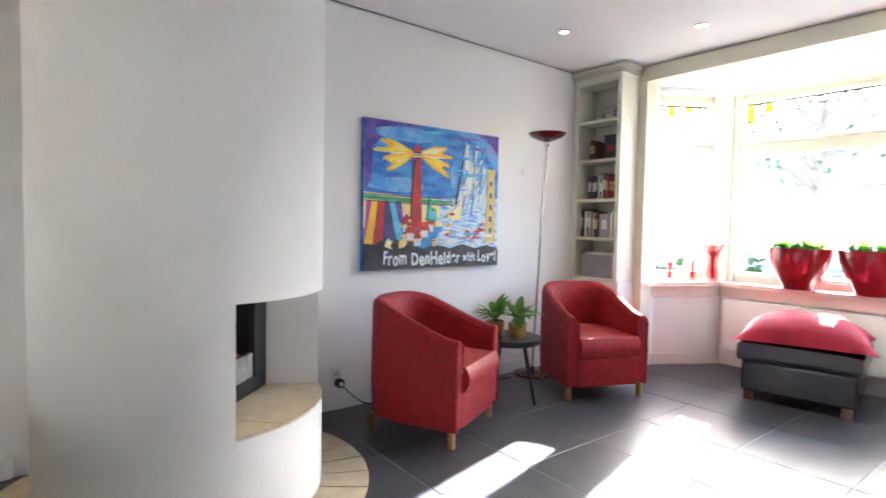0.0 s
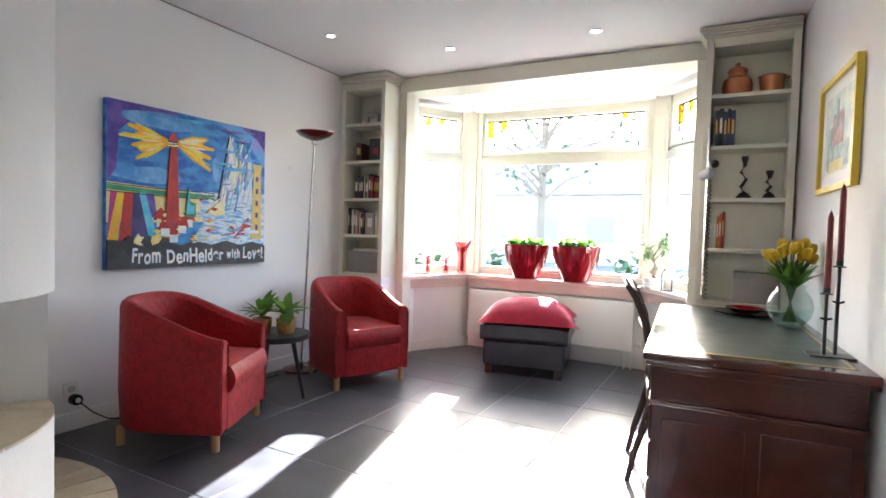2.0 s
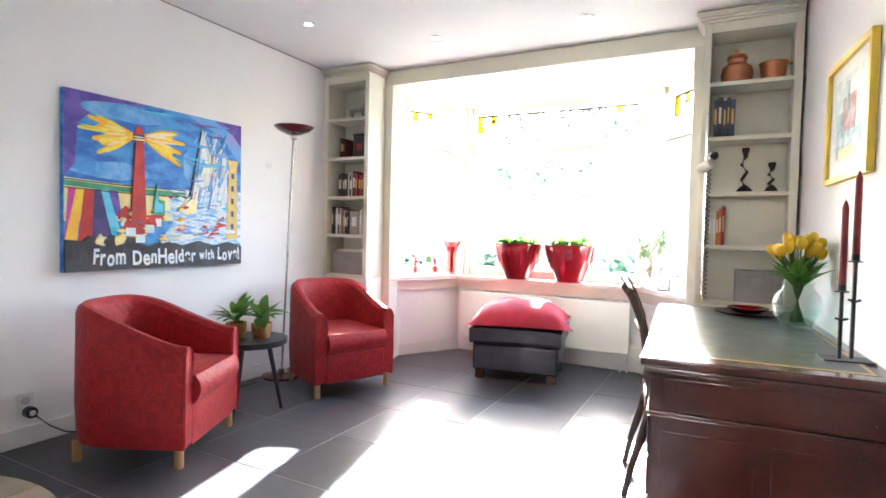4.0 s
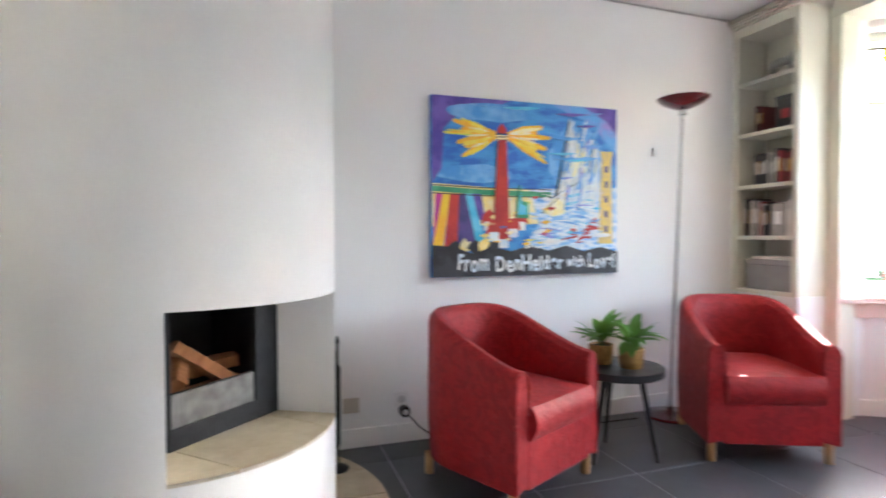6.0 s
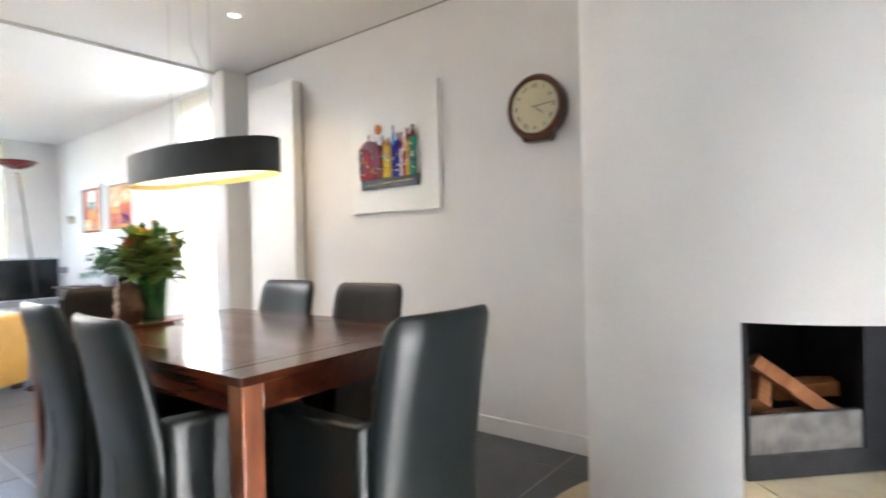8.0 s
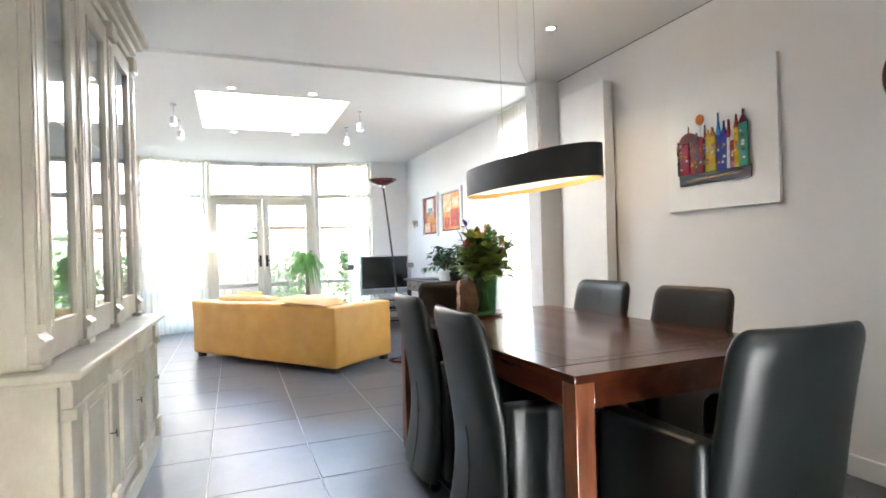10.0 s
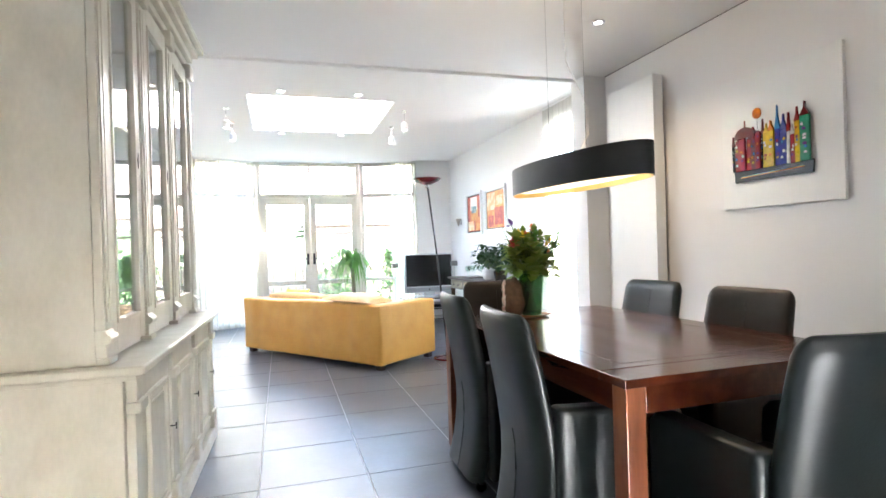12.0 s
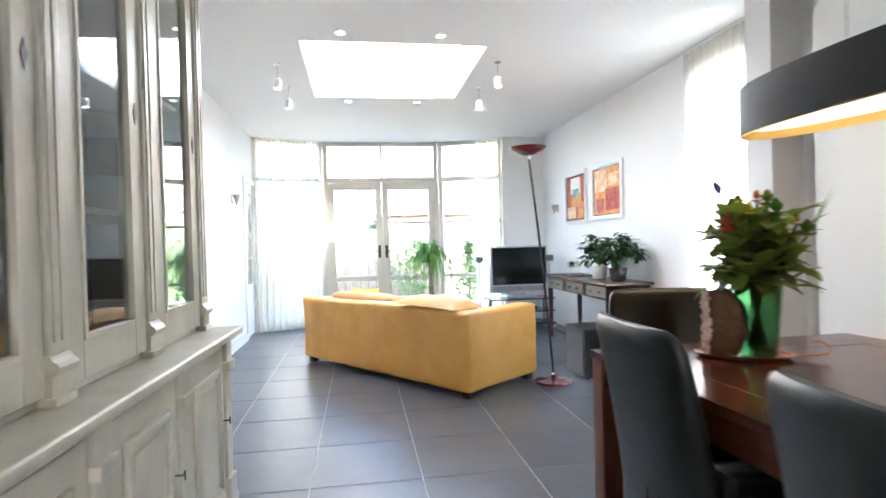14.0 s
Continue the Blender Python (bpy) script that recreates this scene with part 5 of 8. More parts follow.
# zebra figurine
bm = bmesh.new()
tube([(-0.07, 0, 0.095), (-0.03, 0, 0.10), (0.03, 0, 0.098), (0.07, 0, 0.10)], [0.02, 0.03, 0.028, 0.024], 12, bm)
tube([(0.06, 0, 0.105), (0.085, 0, 0.135), (0.10, 0, 0.155)], [0.022, 0.016, 0.013], 10, bm)
tube([(0.09, 0, 0.155), (0.12, 0, 0.150), (0.145, 0, 0.138)], [0.016, 0.014, 0.009], 10, bm)
for x, y in ((-0.065, 0.014), (-0.06, -0.014), (0.06, 0.014), (0.065, -0.014)):
    tube([(x, y, 0.085), (x + 0.004, y, 0.045), (x, y, 0.0)], [0.012, 0.007, 0.008], 8, bm)
tube([(-0.085, 0, 0.10), (-0.10, 0, 0.07), (-0.10, 0, 0.045)], [0.005, 0.004, 0.007], 6, bm)
ZEB = bpy.data.materials.new("zebra_stripes")
ZEB.use_nodes = True
zn, zl = ZEB.node_tree.nodes, ZEB.node_tree.links
wv = zn.new("ShaderNodeTexWave")
wv.inputs["Scale"].default_value = 26
wv.inputs["Distortion"].default_value = 3
tc = zn.new("ShaderNodeTexCoord")
rp = zn.new("ShaderNodeValToRGB")
rp.color_ramp.interpolation = "CONSTANT"
rp.color_ramp.elements[0].color = (0.02, 0.02, 0.02, 1)
rp.color_ramp.elements[1].color = (0.75, 0.74, 0.7, 1)
rp.color_ramp.elements[1].position = 0.5
zl.new(tc.outputs["Object"], wv.inputs["Vector"])
zl.new(wv.outputs["Fac"], rp.inputs[0])
zl.new(rp.outputs[0], zn["Principled BSDF"].inputs["Base Color"])
solo("zebra_figurine", bm, ZEB, "small black and white striped zebra figurine on a shelf", "figurine", m=Matrix.Translation((3.30, -3.45, SHELF[4] + 0.001)) @ Matrix.Rotation(radians(180), 4, "Z"))
# copper pots
cp = thing("copper_jug", "round lidded copper jug on the top shelf", "jug", m=Matrix.Translation((0.235, -3.45, SHELF[4] + 0.001)))
part("body", lathe([(0.075, 0), (0.09, 0.01), (0.095, 0.07), (0.085, 0.11), (0.055, 0.135), (0.055, 0.16), (0.062, 0.165)], 32), COPPER, cp)
part("lid", lathe([(0.062, 0.166), (0.055, 0.185), (0.025, 0.20), (0.012, 0.205), (0.018, 0.22), (0.005, 0.23)], 28), COPPER, cp)
cp = thing("copper_pan", "open copper pan on the top shelf", "pan", m=Matrix.Translation((0.03, -3.45, SHELF[4] + 0.001)))
part("body", lathe([(0.06, 0), (0.066, 0.006), (0.078, 0.11), (0.084, 0.115), (0.076, 0.112), (0.060, 0.012), (0.0, 0.008)], 32), COPPER, cp)
part("handle", tube([(-0.08, 0, 0.10), (-0.11, 0, 0.105), (-0.13, 0, 0.10)], 0.007, 8), COPPER, cp)
for x, h, s in ((0.165, 0.27, 1.0), (0.015, 0.17, 0.8)):
    bm = lathe([(0.045 * s, 0), (0.048 * s, 0.012), (0.035 * s, 0.03), (0.016 * s, 0.045)], 24)
    tube([(0, 0, 0.04), (0.02 * s, 0, h * 0.3), (-0.012 * s, 0, h * 0.5), (0.022 * s, 0, h * 0.68), (0.0, 0, h * 0.85), (0, 0, h)], [0.013, 0.011, 0.011, 0.011, 0.012, 0.018], 12, bm)
    cs = thing("candlestick", "dark bronze candlestick with a winding stem on a shelf", "candlestick", "winding candlesticks", Matrix.Translation((x, -3.45, SHELF[2] + 0.001)))
    part("body", bm, DARKIRON, cs)
    part("cup", lathe([(0.016, h - 0.01), (0.022, h), (0.022, h + 0.02), (0.015, h + 0.02)], 18), DARKIRON, cs)
# clip lamp on the bay casing
cl = thing("reading_spot", "white clip-on spot lamp with coiled cable on a steel rail", "lamp", m=Matrix.Translation((0.39, FY + 0.31, 0)))
part("rail", rbox(-0.008, 0.008, 0.0, 0.012, 0.84, 2.0, 0.002), CHROME, cl)
part("head", lathe([(0.028, 0), (0.032, 0.01), (0.03, 0.07), (0.02, 0.085)], 20, m=Matrix.Translation((-0.03, 0.07, 1.68)) @ Matrix.Rotation(radians(115), 4, "Y") @ Matrix.Rotation(radians(20), 4, "X")), PLASTIC, cl)
part("joint", lathe([(0.0, -0.03), (0.022, -0.02), (0.03, 0.0), (0.022, 0.02), (0.0, 0.03)], 16, m=Matrix.Translation((-0.045, 0.06, 1.73))), BLACKPLASTIC, cl)
part("arm", tube([(0, 0.008, 1.70), (-0.02, 0.04, 1.71), (-0.04, 0.06, 1.72)], 0.008, 8), PLASTIC, cl)
part("coiled_cable", tube([(-0.02 + 0.012 * math.cos(0.9 * k), 0.02 + 0.012 * math.sin(0.9 * k), 1.66 - 0.0042 * k) for k in range(200)], 0.0028, 5), BLACKPLASTIC, cl)

# ---- things on the bay sill ----
SZT = SZ + 0.0305
r = random.Random(9)
for x, y in ((2.05, -4.385), (1.545, -4.385)):
    bm = bmesh.new()
    add_leaves(bm, 0.06, 0.045, [Matrix.Translation((r.uniform(-0.155, 0.155), r.uniform(-0.15, 0.15), 0.315 + r.uniform(-0.01, 0.065))) @ Matrix.Rotation(r.uniform(0, 6.3), 4, "Z") @ Matrix.Rotation(radians(r.uniform(-10, 70)), 4, "X") for k in range(420)], 0.3)
    pt = potted("planter", "large glossy red bowl planter with small leaves on the sill", Matrix.Translation((x, y, SZT)),
                [(0.118, 0), (0.122, 0.004), (0.128, 0.03), (0.160, 0.08), (0.195, 0.16), (0.222, 0.26), (0.234, 0.335), (0.234, 0.342), (0.222, 0.342), (0.21, 0.312)], 0.208, 0.314, POTRED, bm, LEAF, group="red planters on the sill")
# bonsai in a white pot
bm = bmesh.new()
tube([(0, 0, 0.09), (0.01, 0, 0.14), (-0.015, 0, 0.19), (0.005, 0, 0.24), (0.02, 0.01, 0.30)], [0.03, 0.036, 0.026, 0.016, 0.009], 10, bm)
tw = []
for k in range(11):
    a, l = r.uniform(0, 6.28), r.uniform(0.08, 0.17)
    z = r.uniform(0.24, 0.32)
    p1 = (0.01 + l * math.cos(a), l * math.sin(a), z + r.uniform(0.02, 0.16))
    tube([(0.01, 0, z - 0.02), ((0.01 + p1[0]) / 2, p1[1] / 2, z + 0.05), p1], [0.006, 0.004, 0.002], 5, bm)
    tw.append(p1)
lv = bmesh.new()
add_leaves(lv, 0.075, 0.03, [Matrix.Translation((p[0] + r.uniform(-0.03, 0.03), p[1] + r.uniform(-0.03, 0.03), p[2] + r.uniform(-0.03, 0.03))) @ Matrix.Rotation(r.uniform(0, 6.3), 4, "Z") @ Matrix.Rotation(radians(r.uniform(-40, 50)), 4, "X") for p in tw for k in range(7)], 0.3)
potted("bonsai", "small bonsai fig with thick trunk in a ribbed white pot", Matrix.Translation((0.82, -4.27, SZT)),
       [(0.075, 0), (0.08, 0.006), (0.083, 0.02), (0.079, 0.03), (0.084, 0.045), (0.08, 0.055), (0.085, 0.07), (0.088, 0.095), (0.078, 0.095)], 0.076, 0.088, POTWHITE, lv, PALELEAF, bm, BARK)
hk = thing("hoop_stand", "slim black metal hoop stand on the sill", "ornament", m=Matrix.Translation((0.70, -4.16, SZT)))
part("base", lathe([(0.055, 0), (0.055, 0.008)], 24), BLACKMETAL, hk)
part("hoop", tube([(-0.04, 0, 0.008)] + [(-0.04 * math.cos(math.pi * k / 8), 0, 0.14 + 0.045 * math.sin(math.pi * k / 8)) for k in range(9)] + [(0.04, 0, 0.008)], 0.005, 8), BLACKMETAL, hk)
for x, y, h, s, nm in ((2.735, -4.31, 0.335, 1.0, "tall flared"), (2.865, -4.20, 0.20, 0.6, "small"), (2.965, -3.98, 0.21, 0.55, "small")):
    va = thing("glass_vase", "%s red and clear art glass vase on the sill" % nm, "vase", "red glass vases", Matrix.Translation((x, y, SZT)))
    part("body", lathe([(0.04 * s, 0), (0.045 * s, 0.01), (0.05 * s, h * 0.3), (0.045 * s, h * 0.55), (0.06 * s, h * 0.8), (0.085 * s, h), (0.078 * s, h), (0.04 * s, h * 0.55), (0.035 * s, 0.03), (0.0, 0.025)], 20), REDGLASS, va)
    part("core", lathe([(0.012 * s, 0.03), (0.020 * s, h * 0.3), (0.014 * s, h * 0.55), (0.024 * s, h * 0.85), (0.0, h * 0.86)], 14), POTRED, va)
    if s == 1.0:
        for q in (1, -1):
            part("lip", tube([(q * 0.03, 0, h * 0.72), (q * 0.05, 0.005, h * 0.86), (q * 0.088, 0, h * 1.02), (q * 0.098, 0, h * 1.06)], [0.016, 0.020, 0.013, 0.003], 8), POTRED, va)

# ---- writing desk corner ----
DM = pose(0.49, -1.50, 0.001, 0, 0, 4.3)
DW, DL, DH = 0.765, 1.72, 0.775
dk = thing("writing_desk", "large mahogany pedestal desk with green leather top", "desk", m=DM)
part("top", rbox(-DW, 0.02, -DL, 0.02, DH - 0.035, DH, 0.010, 3), MAHOGANY, dk)
part("top_moulding", rbox(-DW, 0.008, -DL, 0.008, DH - 0.055, DH - 0.036, 0.006), MAHOGANY, dk)
lt = part("leather_inlay", rbox(-DW + 0.05, -0.05, -DL + 0.06, -0.06, DH - 0.002, DH + 0.0012, 0.0005), DESKLEATHER, dk, "dark green leather writing surface")
bm = bmesh.new()
for x0, x1, y0, y1 in ((-DW + 0.062, -0.062, -0.084, -0.066), (-DW + 0.062, -0.062, -DL + 0.072, -DL + 0.080), (-0.070, -0.062, -DL + 0.080, -0.080), (-DW + 0.062, -DW + 0.070, -DL + 0.080, -0.080)):
    box(bm, x0, x1, y0, y1, DH + 0.0010, DH + 0.0018)
part("gilt_line", bm, GILT, lt, "gilt tooled border line")
bm = bmesh.new()
box(bm, -DW + 0.03, -0.012, -DL + 0.03, -0.012, DH - 0.20, DH - 0.056)
bevel(bm, 0.004)
part("frieze", bm, MAHOGANY, dk)
part("frieze_moulding", rbox(-DW + 0.025, -0.004, -DL + 0.025, -0.004, DH - 0.215, DH - 0.20, 0.005), MAHOGANY, dk)
for y0, y1 in ((-0.50, -0.015), (-DL + 0.03, -DL + 0.50)):
    ped = part("pedestal", rbox(-DW + 0.03, -0.018, y0, y1, 0.07, DH - 0.216, 0.005), MAHOGANY, dk)
    part("plinth", rbox(-DW + 0.02, -0.006, y0 - 0.01, y1 + 0.01, 0.0, 0.07, 0.006), MAHOGANY, ped)
    for k in range(3):
        z0 = 0.09 + 0.155 * k
        dr = part("drawer_front", rbox(-0.019, -0.008, y0 + 0.02, y1 - 0.02, z0, z0 + 0.145, 0.004), MAHOGANY, ped)
# raised panels on the end
for x0, x1 in ((-DW + 0.07, -DW / 2 - 0.025), (-DW / 2 + 0.025, -0.06)):
    part("end_panel", rbox(x0, x1, -0.016, -0.008, 0.12, DH - 0.27, 0.0035), MAHOGANY, dk)
part("frieze_panel", rbox(-DW + 0.07, -0.06, -0.0125, -0.006, DH - 0.185, DH - 0.075, 0.0028), MAHOGANY, dk)
DS = DM @ Matrix.Translation((0, 0, DH + 0.002))


def on_desk(x, y, z=0.0, rz=0.0):
    """A pose on the desktop, at world x, y."""
    return pose(x, y, DH + 0.0025 + z, 0, 0, rz)


# globe vase of tulips
r = random.Random(12)
VX, VY = -0.07, -2.58
gv = thing("globe_vase", "round clear glass vase half full of water with yellow tulips", "vase", m=on_desk(VX, VY) @ Matrix.Scale(0.85, 4))
prof = [(0.055, 0.0), (0.075, 0.004)] + [(0.128 * math.sin(radians(a)), 0.128 - 0.128 * math.cos(radians(a))) for a in range(40, 141, 10)] + [(0.078, 0.245), (0.085, 0.262)]
part("glass_body", lathe(prof + [(p[0] - 0.005, p[1] + 0.002) for p in reversed(prof)], 40), VASEGLASS, gv)
part("water", lathe([(0.05, 0.010), (0.072, 0.012)] + [(0.119 * math.sin(radians(a)), 0.128 - 0.119 * math.cos(radians(a))) for a in range(45, 86, 8)], 32), WATER, gv)
tu = thing("tulip_bunch", "bunch of yellow tulips with green leaves in a globe vase", "flowers", m=on_desk(VX, VY))
for k in range(22):
    a, t = 137.5 * k + r.uniform(-15, 15), r.uniform(4, 40) if k else 0
    L = r.uniform(0.27, 0.335)
    c, s = math.cos(radians(a)), math.sin(radians(a))
    d = Vector((c * math.sin(radians(t)), s * math.sin(radians(t)), math.cos(radians(t))))
    p0 = Vector((-0.03 * c, -0.03 * s, 0.03))
    p1 = Vector((0.03 * c, 0.03 * s, 0.24))
    p2 = p1 + d * (L - 0.16)
    st_ = part("stem", tube([p0, (p0 + p1) / 2, p1, (p1 + p2) / 2 + Vector((0, 0, 0.01)), p2], 0.0038, 6), STEM, tu)
    bm = lathe([(0.007, 0), (0.018, 0.010), (0.022, 0.026), (0.020, 0.044), (0.012, 0.056), (0.004, 0.058)], 12, m=Matrix.Scale(1.08, 4))
    part("tulip_head", bm, YELLOWPETAL, st_, m=Matrix.Translation(p2) @ d.to_track_quat("Z", "Y").to_matrix().to_4x4())
bm = bmesh.new()
add_leaves(bm, 0.16, 0.034, [Matrix.Translation((0.03 * math.cos(k), 0.03 * math.sin(k), 0.215)) @ Matrix.Rotation(k * 0.83, 4, "Z") @ Matrix.Rotation(radians(r.uniform(30, 80)), 4, "X") for k in range(44)], 0.25)
part("leaves", bm, LEAF, tu)
# twin candle holder
ch = thing("candle_holder", "black iron twin candle holder on a flat base plate", "candle holder", m=on_desk(-0.155, -1.84, 0, 8))
part("base_plate", rbox(-0.08, 0.08, -0.05, 0.05, 0, 0.006, 0.002), BLACKMETAL, ch)
for x, y, h in ((-0.02, -0.012, 0.36), (0.025, 0.012, 0.25)):
    po = part("post", rbox(x - 0.006, x + 0.006, y - 0.006, y + 0.006, 0.006, h, 0.001), BLACKMETAL, ch)
    part("drip_cup", lathe([(0.022, h), (0.024, h + 0.004), (0.013, h + 0.006), (0.013, h + 0.028), (0.011, h + 0.028)], 18, m=Matrix.Translation((x, y, 0))), BLACKMETAL, po)
    part("wing_nut", tube([(x - 0.02, y + 0.008, h * 0.62), (x, y + 0.012, h * 0.60), (x + 0.02, y + 0.008, h * 0.62)], 0.005, 6), BLACKMETAL, po)
    cd = thing("candle", "tall burgundy dinner candle in an iron holder", "candle", "burgundy candles", on_desk(-0.155, -1.84, 0, 8) @ Matrix.Translation((x, y, h + 0.007)))
    part("wax", lathe([(0.0105, 0), (0.0105, 0.02), (0.0125, 0.022), (0.011, 0.30), (0.004, 0.325)], 14), CANDLE, cd)
    part("wick", tube([(0, 0, 0.322), (0.001, 0, 0.335)], 0.001, 5), BLACKPLASTIC, cd)
# red tray and papers
ty = thing("tray", "dark shallow tray with a red dish on the desk", "tray", m=on_desk(0.13, -2.95, 0, 20))
part("tray_body", lathe([(0.12, 0), (0.17, 0.012), (0.175, 0.018), (0.165, 0.016), (0.115, 0.006), (0, 0.005)], 36), BLACKPLASTIC, ty)
rd = thing("red_dish", "red lacquered dish lying in a dark tray", "dish", m=on_desk(0.13, -2.95, 0.0075))
part("dish_body", lathe([(0.03, 0), (0.07, 0.008), (0.11, 0.035), (0.105, 0.036), (0.065, 0.012), (0, 0.008)], 32), POTRED, rd)
# carved desk chair
DC = pose(0.465, -2.24, 0.001, 0, 0, 99)
dc = thing("desk_chair", "dark carved wooden chair with curved back, tucked in at the desk", "chair", m=DC)
for s in (1, -1):
    part("back_post", tube([(s * 0.20, -0.20, 0.0), (s * 0.20, -0.17, 0.15), (s * 0.20, -0.12, 0.32), (s * 0.20, -0.10, 0.46), (s * 0.20, -0.11, 0.62), (s * 0.20, -0.14, 0.80), (s * 0.195, -0.19, 0.93), (s * 0.18, -0.235, 0.985)], [0.016, 0.017, 0.021, 0.024, 0.020, 0.019, 0.019, 0.014], 10), DARKWOOD, dc)
    part("front_leg", tube([(s * 0.20, 0.30, 0.44), (s * 0.21, 0.32, 0.33), (s * 0.20, 0.29, 0.15), (s * 0.21, 0.31, 0.0)], [0.024, 0.028, 0.016, 0.018], 10), DARKWOOD, dc)
part("crest_rail", tube([(-0.20, -0.20, 0.95), (-0.10, -0.235, 1.0), (0, -0.24, 1.005), (0.10, -0.235, 1.0), (0.20, -0.20, 0.95)], [0.018, 0.022, 0.026, 0.022, 0.018], 10), DARKWOOD, dc)
for z, y in ((0.60, -0.115), (0.78, -0.145)):
    part("back_rail", tube([(-0.20, y, z), (0, y - 0.02, z + 0.01), (0.20, y, z)], 0.013, 8), DARKWOOD, dc)
part("seat_frame", rbox(-0.22, 0.22, -0.12, 0.32, 0.39, 0.45, 0.012), DARKWOOD, dc)
part("seat_pad", rbox(-0.20, 0.20, -0.09, 0.30, 0.45, 0.485, 0.015, 3), BROWNREFLECTLEATHER, dc)

# pictures on the desk wall
def framed(name, label, y0, y1, z0, z1, fmat, fw, art, wall="desk", matw=0.06):
    ym = (y0 + y1) / 2
    if wall == "desk":
        x = -0.093 - 0.08 * (ym + 3.9)
        m = pose(x + 0.002, ym, (z0 + z1) / 2, 0, 0, 90 + 4.57)
    else:
        m = pose(W - 0.002, ym, (z0 + z1) / 2, 0, 0, -90)
    fr = thing(name, label, "picture", m=m)
    w, h = abs(y1 - y0) / 2, (z1 - z0) / 2
    bm = bmesh.new()
    for a, b, c, d in ((-w, w, h - fw, h), (-w, w, -h, -h + fw), (-w, -w + fw, -h + fw, h - fw), (w - fw, w, -h + fw, h - fw)):
        box(bm, a, b, -0.03, 0, c, d)
    bevel(bm, 0.002)
    part("picture_frame", bm, fmat, fr)
    bm = bmesh.new()
    box(bm, -w + fw, w - fw, -0.012, -0.002, -h + fw, h - fw)
    part("mount", bm, PAPER, fr)
    bm = bmesh.new()
    n = 0
    for (u0, u1, v0, v1, ma) in art:
        n += 1
        iw, ih = w - fw - matw, h - fw - matw
        bm = bmesh.new()
        box(bm, -iw + 2 * iw * u0, -iw + 2 * iw * u1, -0.0125 - 0.0004 * n, -0.012, -ih + 2 * ih * v0, -ih + 2 * ih * v1)
        part("print_field", bm, ma, fr)
    return fr


P_paleprint = paint("pale_print", (0.66, 0.66, 0.55), (0.45, 0.52, 0.50), 12)
P_teal = paint("teal_print", (0.10, 0.20, 0.22), (0.35, 0.42, 0.40), 16)
P_ochre = paint("ochre_print", (0.55, 0.45, 0.10), (0.60, 0.55, 0.30), 16)
P_maroon = paint("maroon_print", (0.20, 0.05, 0.06), (0.40, 0.25, 0.25), 22)
framed("framed_print", "harbour print in a bright yellow frame above the desk", -2.66, -2.00, 1.48, 2.035, YELLOWFRAME, 0.028,
       ((0.0, 1.0, 0.0, 1.0, P_paleprint), (0.1, 0.9, 0.05, 0.35, P_teal), (0.2, 0.75, 0.02, 0.16, P_ochre), (0.3, 0.7, 0.35, 0.75, P_maroon), (0.12, 0.3, 0.3, 0.6, P_teal), (0.42, 0.5, 0.55, 0.92, P_teal)))
framed("framed_print", "pale print in a thin silver frame behind glass", -1.50, -1.00, 1.44, 2.12, SILVER, 0.014,
       ((0.0, 1.0, 0.0, 1.0, P_paleprint), (0.2, 0.8, 0.1, 0.4, P_ochre), (0.3, 0.6, 0.45, 0.8, P_teal)))

# ---- dining table ----
TM = pose(1.69, 1.30, 0.001, 0, 0, 1.5)
TW, TL, TH_ = 1.09, 1.76, 0.785
tb = thing("dining_table", "long dark red wooden dining table with square legs", "table", m=TM)
for k in range(3):
    y0, y1 = (0.0, 0.14) if k == 0 else ((0.1405, TL - 0.1405) if k == 1 else (TL - 0.14, TL))
    part("tabletop_board", rbox(0, TW, y0, y1, TH_ - 0.028, TH_ - (0.0 if k == 1 else 0.0004), 0.003), TABLEWOOD, tb)
bm = bmesh.new()
for x0, x1, y0, y1 in ((0.13, TW - 0.13, 0.20, 0.203), (0.13, TW - 0.13, TL - 0.203, TL - 0.20), (0.13, 0.133, 0.203, TL - 0.203), (TW - 0.133, TW - 0.13, 0.203, TL - 0.203)):
    box(bm, x0, x1, y0, y1, TH_ - 0.001, TH_ + 0.0004)
part("inlay_line", bm, DARKWOOD, tb)
bm = bmesh.new()
for x0, x1, y0, y1 in ((0.015, 0.035, 0.085, TL - 0.085), (TW - 0.035, TW - 0.015, 0.085, TL - 0.085), (0.085, TW - 0.085, 0.015, 0.035), (0.085, TW - 0.085, TL - 0.035, TL - 0.015)):
    part("apron", rbox(x0, x1, y0, y1, TH_ - 0.115, TH_ - 0.029, 0.002), TABLEWOOD, tb)
for x in (0.006, TW - 0.078):
    for y in (0.006, TL - 0.078):
        part("leg", rbox(x, x + 0.072, y, y + 0.072, 0, TH_ - 0.0285, 0.004), LEGWOOD, tb)


